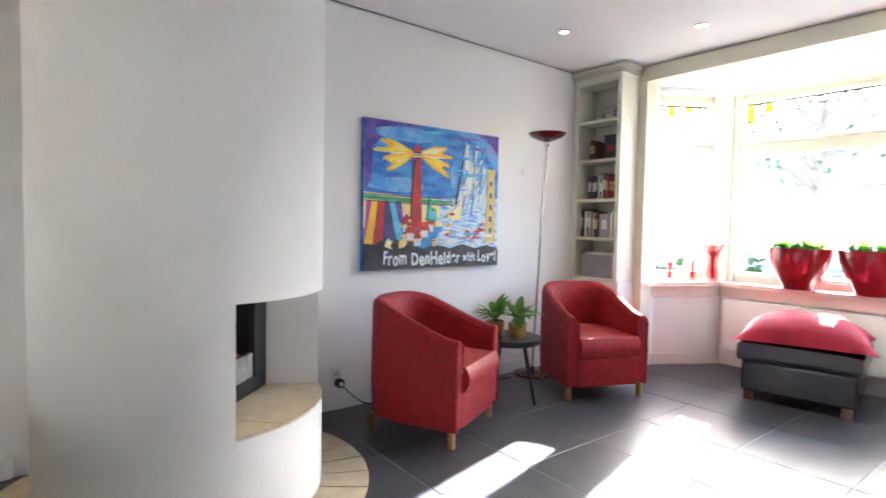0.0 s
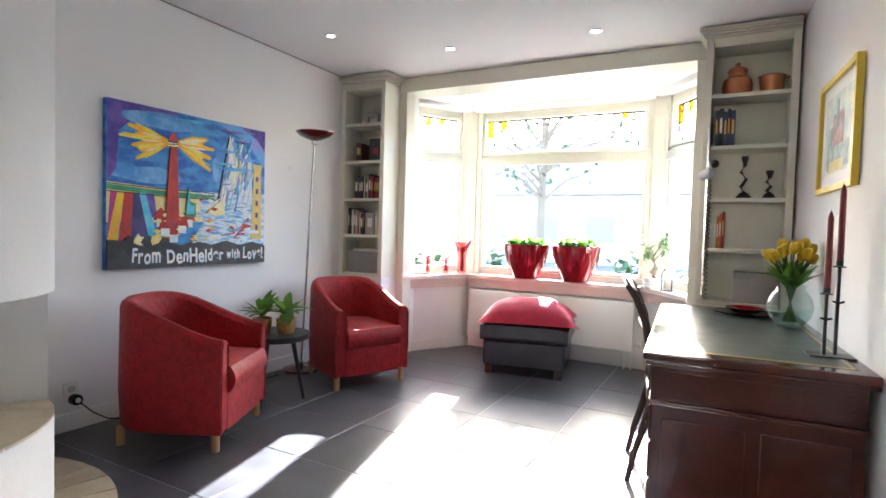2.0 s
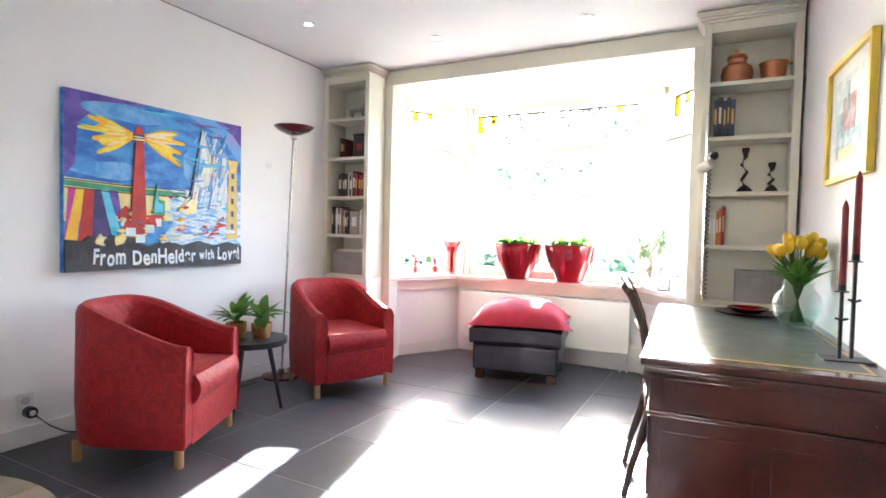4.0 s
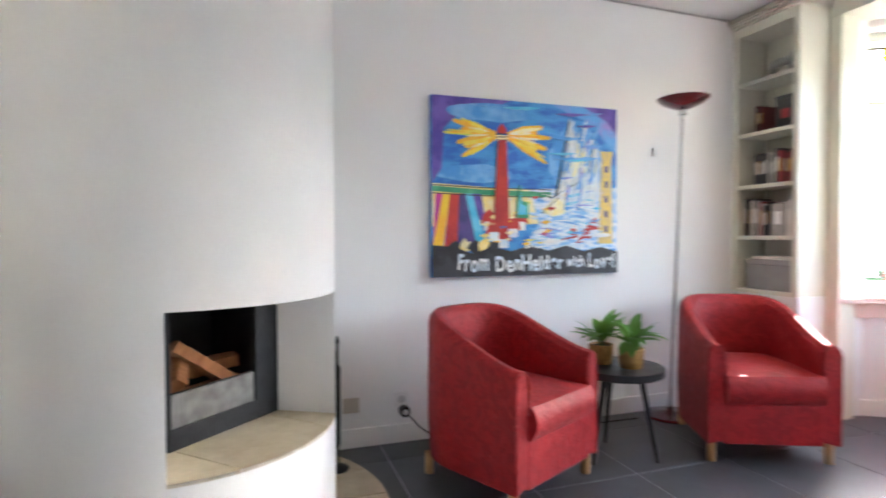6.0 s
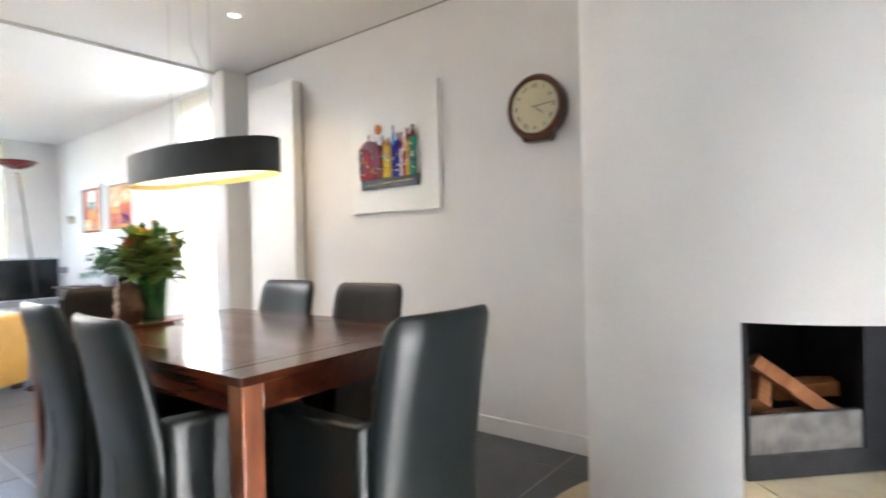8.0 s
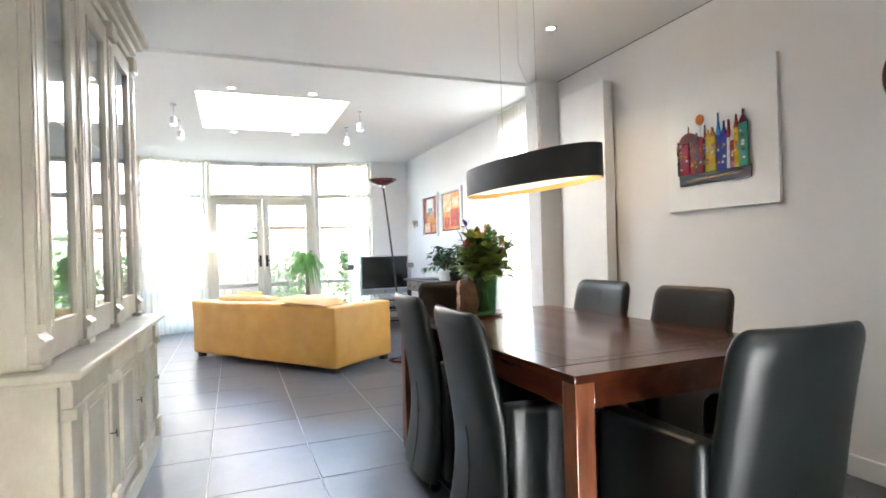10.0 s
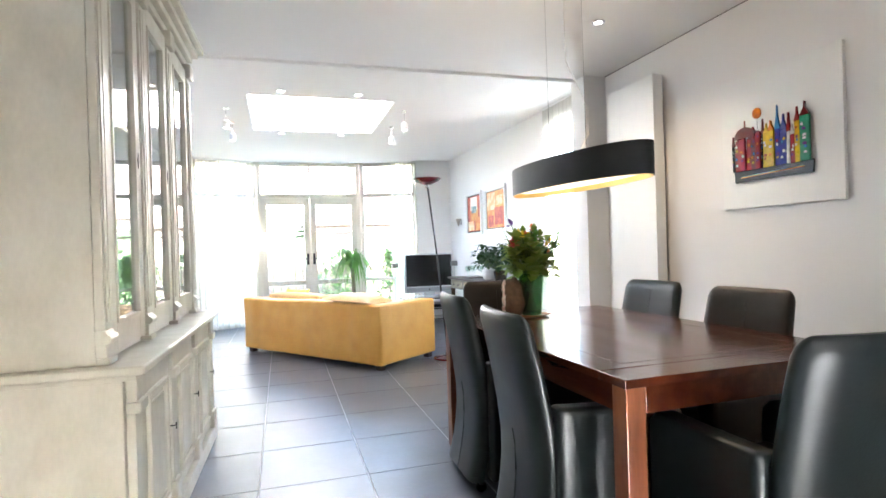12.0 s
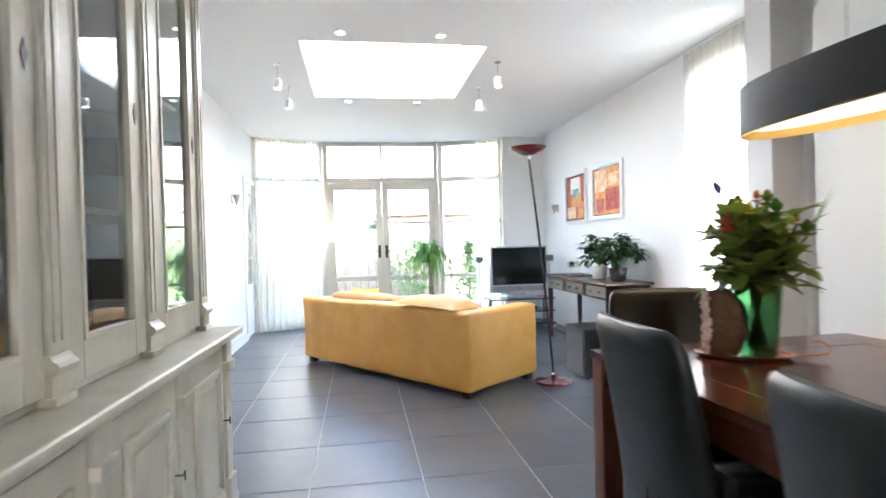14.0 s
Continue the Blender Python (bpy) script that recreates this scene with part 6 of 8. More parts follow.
def dining_chair(m, ma, label):
    dn = thing("dining_chair", label, "chair", "leather dining chairs", m)
    # back: a tall padded slab, waisted, leaning back, its foot flaring out
    def mid(z):
        u = (z - 0.055) / 0.905
        return -0.245 - 0.015 * u - 0.105 * u * u - 0.075 * max(0.0, 1 - u / 0.45) ** 1.6 - 0.026 * u

    def half(z):
        return 0.047 - 0.014 * (z - 0.055) / 0.905

    bm = bmesh.new()
    rings = []
    n = 40
    for z in (0.055, 0.10, 0.17, 0.25, 0.34, 0.44, 0.55, 0.66, 0.77, 0.86, 0.905, 0.93, 0.945, 0.955, 0.96):
        u = (z - 0.055) / 0.905
        e = math.sqrt(max(0.0, 1 - (max(0.0, z - 0.90) / 0.061) ** 2))
        hw_ = 0.226 + 0.010 * math.sin(math.pi * u) - 0.045 * (1 - e)
        ring = []
        for i in range(n):
            c, q = math.cos(2 * math.pi * i / n), math.sin(2 * math.pi * i / n)
            x = hw_ * math.copysign(abs(c) ** 0.38, c)
            y = half(z) * (0.15 + 0.85 * e) * math.copysign(abs(q) ** 0.75, q)
            ring.append(bm.verts.new((x, mid(z) + 0.030 * u * (x / 0.23) ** 2 + y, z)))
        rings.append(ring)
    for lo, hi in zip(rings, rings[1:]):
        for i in range(n):
            j = (i + 1) % n
            bm.faces.new((lo[i], lo[j], hi[j], hi[i]))
    bm.faces.new(list(reversed(rings[0])))
    bm.faces.new(rings[-1])
    part("backrest", bm, ma, dn)
    part("back_seam", tube([(0.0, mid(z) - half(z) - 0.0006, z) for z in (0.058, 0.10, 0.17, 0.25, 0.34, 0.44, 0.50)], 0.003, 6), ma, dn)
    part("front_seam", tube([(0.0, mid(z) + half(z) + 0.0002, z) for z in (0.50, 0.55, 0.66, 0.77, 0.86, 0.90)], 0.0022, 6), ma, dn)
    # seat and padded arm panels
    part("seat", rbox(-0.19, 0.19, -0.20, 0.20, 0.36, 0.475, 0.025, 3), ma, dn)
    part("seat_base", rbox(-0.19, 0.19, -0.20, 0.17, 0.10, 0.36, 0.01), ma, dn)
    for s in (1, -1):
        bm = bmesh.new()
        side = [(-0.27, 0.06), (0.19, 0.06), (0.225, 0.10), (0.235, 0.50), (0.228, 0.585), (0.19, 0.622), (-0.05, 0.628), (-0.27, 0.64)]
        lo = [bm.verts.new((s * 0.186, y, z)) for y, z in side]
        hi = [bm.verts.new((s * 0.272, y, z)) for y, z in side]
        for i in range(len(side)):
            j = (i + 1) % len(side)
            bm.faces.new((lo[i], lo[j], hi[j], hi[i]))
        bm.faces.new(list(reversed(lo)))
        bm.faces.new(hi)
        bmesh.ops.recalc_face_normals(bm, faces=bm.faces)
        bevel(bm, 0.030, 4)
        part("armrest", bm, ma, dn)
    for x in (-0.20, 0.20):
        for y in (-0.305, 0.15):
            ca = part("caster", lathe([(0.024, -0.01), (0.026, 0.0), (0.024, 0.01)], 16, m=Matrix.Translation((x, y, 0.026)) @ Matrix.Rotation(radians(90), 4, "Y")), BLACKPLASTIC, dn)
            part("caster_fork", rbox(x - 0.016, x + 0.016, y - 0.012, y + 0.012, 0.038, 0.075, 0.003), BLACKMETAL, ca)
    return dn


first = dining_chair(pose(1.868, 1.80, 0.002, 0, 0, -92), BLACKLEATHER, "black leather dining armchair on casters, tucked under the table")
copy_thing(first, pose(1.92, 2.57, 0.002, 0, 0, -92))
copy_thing(first, pose(2.165, 1.25, 0.002, 0, 0, -5))
copy_thing(first, pose(2.54, 2.69, 0.002, 0, 0, 95))
# brown here partly stands in for the table reflected in black leather
brown = dining_chair(pose(2.05, 3.03, 0.002, 0, 0, 169), BROWNREFLECTLEATHER, "dark leather dining armchair on casters, brown partly as table reflection")
copy_thing(brown, pose(2.54, 1.955, 0.002, 0, 0, 97))

# ---- pendant lamp ----
PL = pose(2.05, 2.19, 1.474, 0, 0, 6)
pd = thing("pendant_lamp", "long oval black pendant lamp with gold lining, lit", "pendant lamp", m=PL)


def stadium(a, b, n=14):
    out = []
    for k in range(4 * n):
        t = 2 * math.pi * k / (4 * n)
        c, s = math.cos(t), math.sin(t)
        y = a * math.copysign(abs(s) ** 0.8, s)
        e = (1 - abs(y / a) ** 9) ** 0.5
        out.append((math.copysign(b * (1 - 0.50 * (y / a) ** 2) * e, c) if abs(c) > 1e-6 else 0.0, y))
    return out


def band(o, i, z0, z1):
    bm = bmesh.new()
    n = len(o)
    v = [[bm.verts.new((x, y, z)) for x, y in ring] for ring, z in ((o, z0), (o, z1), (i, z1), (i, z0))]
    for k in range(n):
        j = (k + 1) % n
        for a in range(4):
            b = (a + 1) % 4
            bm.faces.new((v[a][k], v[a][j], v[b][j], v[b][k]))
    return bm


part("shade", band(stadium(0.50, 0.152), stadium(0.497, 0.149), 0.0, 0.135), SHADEBLACK, pd, "black fabric band")
part("lining", band(stadium(0.4965, 0.1485), stadium(0.493, 0.145), -0.003, 0.133), GOLDINSIDE, pd, "shiny gold lining")
part("diffuser", prism(stadium(0.455, 0.112), 0.016, 0.03), LAMPGLOW, pd, "glowing warm diffuser")
part("crossbar", rbox(-0.004, 0.004, -0.47, 0.47, 0.10, 0.125, 0.001), SHADEBLACK, pd)
lamp_up = new("pendant_light", bpy.data.lights.new("pendant_light", "AREA"))
lamp_up.data.shape, lamp_up.data.size, lamp_up.data.size_y = "RECTANGLE", 0.14, 0.80
lamp_up.data.energy, lamp_up.data.color = 0.24, (1.0, 0.70, 0.38)
lamp_up.matrix_world = PL @ pose(0, 0, 0.05, 180, 0, 0)
for y in (-0.11, 0.185):
    part("suspension_wire", tube([(0, y, 0.125), (0, y + 0.01, CZ - 1.474 + 0.006)], 0.0013, 5), CHROME, pd)
part("cord", tube([(0, -0.03, 0.125), (0.03, -0.09, 0.24), (0.02, -0.10, 0.36), (0.01, -0.03, 0.50), (0.0, 0.03, 0.62), (0.005, 0.04, 0.80), (-0.004, 0.02, 1.02), (0, 0.04, CZ - 1.474 - 0.02)], 0.0022, 6), PLASTIC, pd)
part("canopy", lathe([(0.05, 0), (0.052, 0.006), (0.05, 0.03)], 24, m=Matrix.Translation((0, 0, CZ - 1.474 - 0.023))), WHITE, pd)

# ---- wall things of the dining side ----
# dial clock
CKM = pose(W - 0.001, 1.286, 1.915, 0, 0, -90) @ Matrix.Diagonal((0.90, 0.95, 0.92, 1))
ck = thing("wall_clock", "round wooden drop-dial wall clock with Roman numerals", "clock", m=CKM)
turn = Matrix.Rotation(radians(90), 4, "X")
part("case", lathe([(0.185, 0.0), (0.19, 0.01), (0.185, 0.05), (0.196, 0.06), (0.198, 0.075), (0.185, 0.092), (0.165, 0.096), (0.158, 0.086), (0.158, 0.078), (0.0, 0.078)], 48, m=turn), CLOCKWOOD, ck)
bm = bmesh.new()
prism([(-0.11, -0.165), (-0.085, -0.205), (0.085, -0.205), (0.11, -0.165)], 0.0, 0.075, bm, turn)
bevel(bm, 0.006)
part("drop_box", bm, CLOCKWOOD, ck)
dl = part("dial", lathe([(0.158, 0.079), (0.158, 0.082)], 48, m=turn), DIAL, ck)
for k, num in enumerate(("XII", "I", "II", "III", "IIII", "V", "VI", "VII", "VIII", "IX", "X", "XI")):
    a = radians(-30 * k)
    part("numeral", lettering(num, 0.036, 0.0003), BLACKPLASTIC, dl, m=turn @ Matrix.Translation((-0.124 * math.sin(a), 0.124 * math.cos(a), 0.0826)) @ Matrix.Rotation(a, 4, "Z"))
bm = bmesh.new()
for k in range(60):
    m = turn @ Matrix.Rotation(radians(6 * k), 4, "Z")
    box(bm, -0.001, 0.001, 0.146, 0.152, 0.0822, 0.0827, m)
part("minute_track", bm, BLACKPLASTIC, dl)
for ang, l, w in ((-128, 0.075, 0.005), (-84, 0.125, 0.004)):
    bm = bmesh.new()
    box(bm, -w / 2, w / 2, -0.02, l, 0.084, 0.085, turn @ Matrix.Rotation(radians(ang), 4, "Z"))
    part("clock_hand", bm, BLACKPLASTIC, dl)
part("glass_cover", lathe([(0.160, 0.088), (0.12, 0.094), (0.0, 0.098)], 40, m=turn), glass("clock_glass", (0.98, 0.98, 0.97), 1.3), ck)

# fused glass city on a white board
ab = thing("glass_artwork", "fused glass city skyline in bright colours on a white board", "wall art", m=pose(W - 0.001, 2.83, 1.40, 0, 0, -90))
aw, ah = 0.82, 0.842
part("board", rbox(0, aw, -0.022, 0, 0, ah, 0.003), WHITE, ab)
r = random.Random(21)
GC = [mat("fused_glass", c, 0.08, vary=0.3, scale=40, bump=0.03, coat=0.5) for c in ((0.26, 0.004, 0.008), (0.62, 0.17, 0.01), (0.62, 0.40, 0.01), (0.006, 0.012, 0.24), (0.02, 0.24, 0.12), (0.10, 0.015, 0.16), (0.34, 0.006, 0.03), (0.03, 0.20, 0.50), (0.72, 0.72, 0.74), (0.12, 0.006, 0.008), (0.012, 0.012, 0.014))]
blk = mat("black_glass", (0.01, 0.01, 0.012), 0.08, bump=0.0, coat=0.5)
bx0, bx1 = 0.113, 0.651
bm = bmesh.new()
prism([(bx0, 0.165), (bx1, 0.165), (bx1 + 0.005, 0.24), (0.45, 0.262), (0.25, 0.258), (bx0 - 0.005, 0.27)], 0.023, 0.034, bm, turn)
part("glass_base", bm, blk, ab, "black glass base strip")
# tower: left, right, shoulder, tip, colour, tip colour
TOWERS = ((0.106, 0.123, 0.40, 0.465, 10, 9), (0.128, 0.165, 0.42, 0.44, 0, 0), (0.166, 0.210, 0.44, 0.46, 6, 0), (0.211, 0.250, 0.43, 0.45, 0, 9),
          (0.252, 0.285, 0.47, 0.50, 9, 0), (0.286, 0.322, 0.46, 0.47, 0, 9), (0.324, 0.336, 0.44, 0.535, 10, 9), (0.338, 0.375, 0.44, 0.50, 2, 2),
          (0.376, 0.418, 0.45, 0.51, 2, 1), (0.420, 0.455, 0.45, 0.59, 3, 7), (0.456, 0.500, 0.44, 0.53, 3, 3), (0.502, 0.520, 0.42, 0.53, 8, 0),
          (0.522, 0.552, 0.40, 0.46, 0, 8), (0.553, 0.585, 0.47, 0.55, 2, 0), (0.586, 0.645, 0.49, 0.57, 4, 9))
for k, (x0, x1, h, tip, c0, c1) in enumerate(TOWERS):
    lean = r.uniform(-0.006, 0.006)
    d = 0.044 + 0.003 * (k % 3)
    bm = bmesh.new()
    prism([(x0, 0.235), (x1, 0.235), (x1 + lean, h), (x0 + lean, h)], 0.0345, d, bm, turn)
    bevel(bm, 0.0015, 1)
    tw = part("glass_tower", bm, GC[c0], ab)
    bm = bmesh.new()
    xm = (x0 + x1) / 2 + lean
    prism([(x0 + lean - 0.002, h + 0.0005), (x1 + lean + 0.002, h + 0.0005), (xm + 0.004, h + 0.6 * (tip - h)), (xm + 0.002, tip), (xm - 0.002, tip), (xm - 0.005, h + 0.55 * (tip - h))], 0.0345, d, bm, turn)
    part("glass_spire", bm, GC[c1], tw)
    for q in range(7):
        zq = 0.275 + 0.026 * q + r.uniform(-0.008, 0.008)
        if zq < h - 0.03 and r.random() < 0.8:
            w = (x1 - x0) * r.uniform(0.12, 0.22)
            xq = (x0 + x1) / 2 + r.uniform(-0.3, 0.3) * (x1 - x0 - 2 * w)
            bm = bmesh.new()
            prism([(xq - w, zq), (xq + w, zq + r.uniform(-0.003, 0.003)), (xq + w, zq + 0.012), (xq, zq + r.uniform(0.012, 0.019)), (xq - w, zq + 0.012)], d + 0.0005, d + 0.003, bm, turn)
            part("glass_chip", bm, GC[r.choice((1, 2, 8, 8, 5, 0, 7))], tw)
# dome over the red houses
bm = bmesh.new()
prism([(0.212 + 0.078 * math.cos(radians(a)), 0.440 + 0.068 * math.sin(radians(a))) for a in range(0, 181, 15)], 0.046, 0.056, bm, turn)
part("glass_dome", bm, GC[9], ab, "dark red glass dome")
bm = bmesh.new()
prism([(0.209, 0.50), (0.215, 0.50), (0.213, 0.55), (0.211, 0.55)], 0.046, 0.054, bm, turn)
part("glass_spire", bm, GC[0], ab)
for q, c in enumerate((0, 1, 2, 4, 3)):
    bm = bmesh.new()
    prism([(0.16, 0.190 + 0.0022 * q), (0.60, 0.204 + 0.0022 * q), (0.60, 0.206 + 0.0022 * q), (0.16, 0.192 + 0.0022 * q)], 0.0345, 0.0352, bm, turn)
    part("glass_thread", bm, GC[c], ab)
part("disc_stem", tube([turn @ Vector((0.299, 0.47, 0.040)), turn @ Vector((0.297, 0.545, 0.040))], 0.0015, 5), CHROME, ab)
bm = bmesh.new()
prism([(0.296 + 0.030 * math.cos(a * 0.3491), 0.578 + 0.034 * math.sin(a * 0.3491)) for a in range(18)], 0.036, 0.044, bm, turn)
part("glass_sun", bm, GC[1], ab, "amber glass disc")

# tall white design radiator
dr = thing("tall_radiator", "tall flat white design radiator on the wall", "radiator", m=Matrix.Translation((W, 0, 0)))
part("front_panel", rbox(-0.122, -0.10, 3.39, 3.99, 0.45, 2.495, 0.008), WHITE, dr)
part("casing", rbox(-0.0995, -0.028, 3.395, 3.985, 0.46, 2.49, 0.006), WHITE, dr)
for z in (0.8, 2.2):
    part("bracket", rbox(-0.0275, 0, 3.6, 3.66, z, z + 0.04, 0.003), WHITE, dr)
part("pipe", tube([(-0.06, 3.5, 0.001), (-0.06, 3.5, 0.46)], 0.008, 8), CHROME, dr)

# flower vase, stone and dish on the table
TBT = 0.785 + 0.0016
fl_x, fl_y = 2.105, 2.79
tw_m = pose(2.065, 2.805, TBT, 0, 0, -26)
ty = thing("copper_dish", "flat dark copper dish with a curled wire handle", "dish", m=tw_m)
part("plate", lathe([(0.14, 0), (0.17, 0.004), (0.185, 0.014), (0.18, 0.015), (0.165, 0.008), (0, 0.006)], 40, m=Matrix.Diagonal((0.80, 0.46, 1, 1))), COPPER, ty)
part("wire_handle", tube([(0.145, -0.02, 0.012), (0.235, -0.01, 0.02), (0.25, 0.02, 0.035), (0.23, 0.045, 0.05), (0.205, 0.05, 0.045)], 0.0035, 6), COPPER, ty)
fv = thing("flower_vase", "tall clear green glass vase holding flower stems", "vase", m=pose(fl_x, fl_y, TBT + 0.0065))
prof = [(0.052, 0), (0.057, 0.005), (0.064, 0.10), (0.076, 0.24), (0.078, 0.245)]
part("glass_body", lathe(prof + [(p[0] - 0.006, p[1] + 0.001) for p in reversed(prof)] + [(0.0, 0.012)], 32), GREENGLASS, fv)
part("water", lathe([(0.046, 0.013), (0.052, 0.08), (0.058, 0.15)], 24), WATER, fv)
bq = thing("bouquet", "loose green bouquet with small orange, coral and purple flowers", "flowers", m=pose(fl_x, fl_y, TBT + 0.0065))
r = random.Random(33)
heads = [Vector((-0.115, -0.03, 0.40))]
for k in range(30):
    a, t = r.uniform(0, 6.28), 0.165 * r.random() ** 0.6
    z = 0.455 - 0.75 * t * t / 0.2 + r.uniform(-0.06, 0.05)
    p = Vector((t * math.cos(a), t * math.sin(a), z))
    heads.append(p)
    part("stem", tube([(-0.03 * math.cos(a), -0.03 * math.sin(a), 0.03), (0.02 * math.cos(a), 0.02 * math.sin(a), 0.22), p], 0.0042, 6), STEM, bq)
BQLEAF = mat("bouquet_leaf", (0.13, 0.21, 0.035), 0.42, vary=0.3, scale=9, bump=0.05, second=(0.21, 0.25, 0.05))
leafy(BQLEAF, (0.24, 0.34, 0.05), 0.4)
bm = bmesh.new()
add_leaves(bm, 0.095, 0.06, [Matrix.Translation((p.x * r.uniform(0.3, 1.05), p.y * r.uniform(0.3, 1.05), r.uniform(0.22, 0.45))) @ Matrix.Rotation(math.atan2(p.y, p.x) - 1.57 + r.uniform(-0.9, 0.9), 4, "Z") @ Matrix.Rotation(radians(r.uniform(-25, 60)), 4, "X") for p in heads for q in range(7)], 0.3)
part("leaves", bm, BQLEAF, bq)
for k, p in enumerate(heads):
    ma = (ORANGEPETAL, BQLEAF, LEAF, BQLEAF, YELLOWPETAL, BQLEAF, BQLEAF, ORANGEPETAL, LEAF, YELLOWPETAL)[k % 10] if k else CORALPETAL
    bm = bmesh.new()
    s = 0.046 if ma is CORALPETAL else (0.032 if ma in (BQLEAF, LEAF) else 0.020)
    n = 20
    add_leaves(bm, s, s * 0.8, [Matrix.Translation(p + Vector((0, 0, 0.01 * (q // 7)))) @ Matrix.Rotation(2.4 * q, 4, "Z") @ Matrix.Rotation(radians(5 + 32 * (q // 7)), 4, "X") for q in range(n)], -0.3, 0.1)
    part("flower_head", bm, ma, bq)
bm = bmesh.new()
add_leaves(bm, 0.16, 0.022, [Matrix.Translation((x, y, 0.38)) @ Matrix.Rotation(az, 4, "Z") @ Matrix.Rotation(radians(el), 4, "X") for x, y, az, el in ((-0.08, 0.10, 0.9, 78), (0.13, -0.08, -2.2, 74), (0.10, -0.12, -2.5, 80))], 0.15)
part("tall_leaves", bm, LEAF, bq)
# an iris that stands out
p = Vector((-0.09, 0.055, 0.53))
st_ = part("stem", tube([(0.0, 0.0, 0.22), (-0.055, 0.035, 0.40), p], 0.003, 5), STEM, bq)
bm = bmesh.new()
add_leaves(bm, 0.05, 0.028, [Matrix.Translation(p) @ Matrix.Rotation(2.1 * q, 4, "Z") @ Matrix.Rotation(radians(70 if q < 3 else 10), 4, "X") for q in range(6)], 0.3, 0.1)
part("flower_head", bm, PURPLEPETAL, bq, "purple iris bloom")
bm = bmesh.new()
bmesh.ops.create_icosphere(bm, subdivisions=4, radius=1)
for v in bm.verts:
    d = noise.noise(v.co * 2.2) * 0.10 + noise.noise(v.co * 7) * 0.05
    v.co = Vector((v.co.x * 0.080, v.co.y * 0.080, v.co.z * 0.118)) * (1 + d)
    v.co.z = max(v.co.z, -0.10)
    v.co.x = min(v.co.x, 0.040 + 0.006 * noise.noise(v.co * 60))
geo = thing("geode", "rough brown geode standing with pinkish crystal edge", "stone", m=pose(2.005, 2.835, TBT + 0.1075, 0, 0, 150))
part("stone", bm, mat("geode_rind", (0.13, 0.06, 0.03), 0.7, vary=0.4, scale=25, bump=0.5), geo)
bm = bmesh.new()
rg = random.Random(8)
for k in range(380):
    a, q = rg.uniform(0, 6.28), rg.uniform(0.75, 1.02)
    w = rg.uniform(0.0025, 0.007)
    box(bm, -w, w, -w, w, -w, w, Matrix.Translation((0.042 + rg.uniform(-0.006, 0.008), 0.070 * q * math.cos(a), max(-0.092, 0.103 * q * math.sin(a)))) @ Euler((rg.uniform(0, 3), rg.uniform(0, 3), 0)).to_matrix().to_4x4())
part("crystal_edge", bm, mat("rose_crystal", (0.62, 0.33, 0.26), 0.3, vary=0.3, scale=40, bump=0.1, second=(0.78, 0.66, 0.58)), geo)

# ---- china cabinet ----
CY0, CY1, CX = 1.97, 3.76, WF + 0.006
CBM = Matrix.Translation((0.19, CY0, 0.001)) @ Matrix.Rotation(radians(-1.6), 4, "Z") @ Matrix.Translation((-0.19, -CY0, 0))
cb = thing("china_cabinet", "large antique cream-grey china cabinet with three glazed doors", "cabinet", m=CBM)
FB, FU = 0.19, 0.10        # front planes of base and upper part
part("plinth", rbox(CX, FB + 0.02, CY0 - 0.01, CY1 + 0.01, 0, 0.09, 0.008), CABPAINT, cb)
part("base_body", rbox(CX, FB - 0.02, CY0, CY1, 0.09, 0.78, 0.004), CABPAINT, cb)
part("ledge", rbox(CX, FB + 0.055, CY0 - 0.03, CY1 + 0.03, 0.80, 0.832, 0.012, 3), CABPAINT, cb)
part("ledge_moulding", rbox(CX, FB + 0.025, CY0 - 0.012, CY1 + 0.012, 0.78, 0.80, 0.006), CABPAINT, cb)
for nm, y0, y1, z0, z1 in (("side_panel", CY0 + 0.03, CY0 + 0.055, 0.832, 2.42), ("side_panel", CY1 - 0.055, CY1 - 0.03, 0.832, 2.42), ("top_panel", CY0 + 0.055, CY1 - 0.055, 2.39, 2.42), ("bottom_panel", CY0 + 0.055, CY1 - 0.055, 0.833, 0.85)):
    part(nm, rbox(CX, FU - 0.02, y0, y1, z0, z1, 0.002), CABPAINT, cb)
# dimness of the cabinet's inside is put into this panel's grey
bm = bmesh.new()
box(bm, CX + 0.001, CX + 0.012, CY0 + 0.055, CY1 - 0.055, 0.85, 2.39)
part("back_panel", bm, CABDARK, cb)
for z in (1.30, 1.78):
    part("shelf", rbox(CX + 0.012, FU - 0.09, CY0 + 0.056, CY1 - 0.056, z, z + 0.02, 0.003), CABPAINT, cb)
for o, z0, z1 in ((0.0, 2.42, 2.46), (0.03, 2.46, 2.50), (0.06, 2.50, 2.535), (0.09, 2.535, 2.575)):
    part("cornice", rbox(CX, FU + o, CY0 + 0.03 - o, CY1 - 0.03 + o, z0, z1 - 0.0005, 0.008), CABPAINT, cb)
PW = 0.085
step = (CY1 - CY0 - 0.06 - PW) / 3
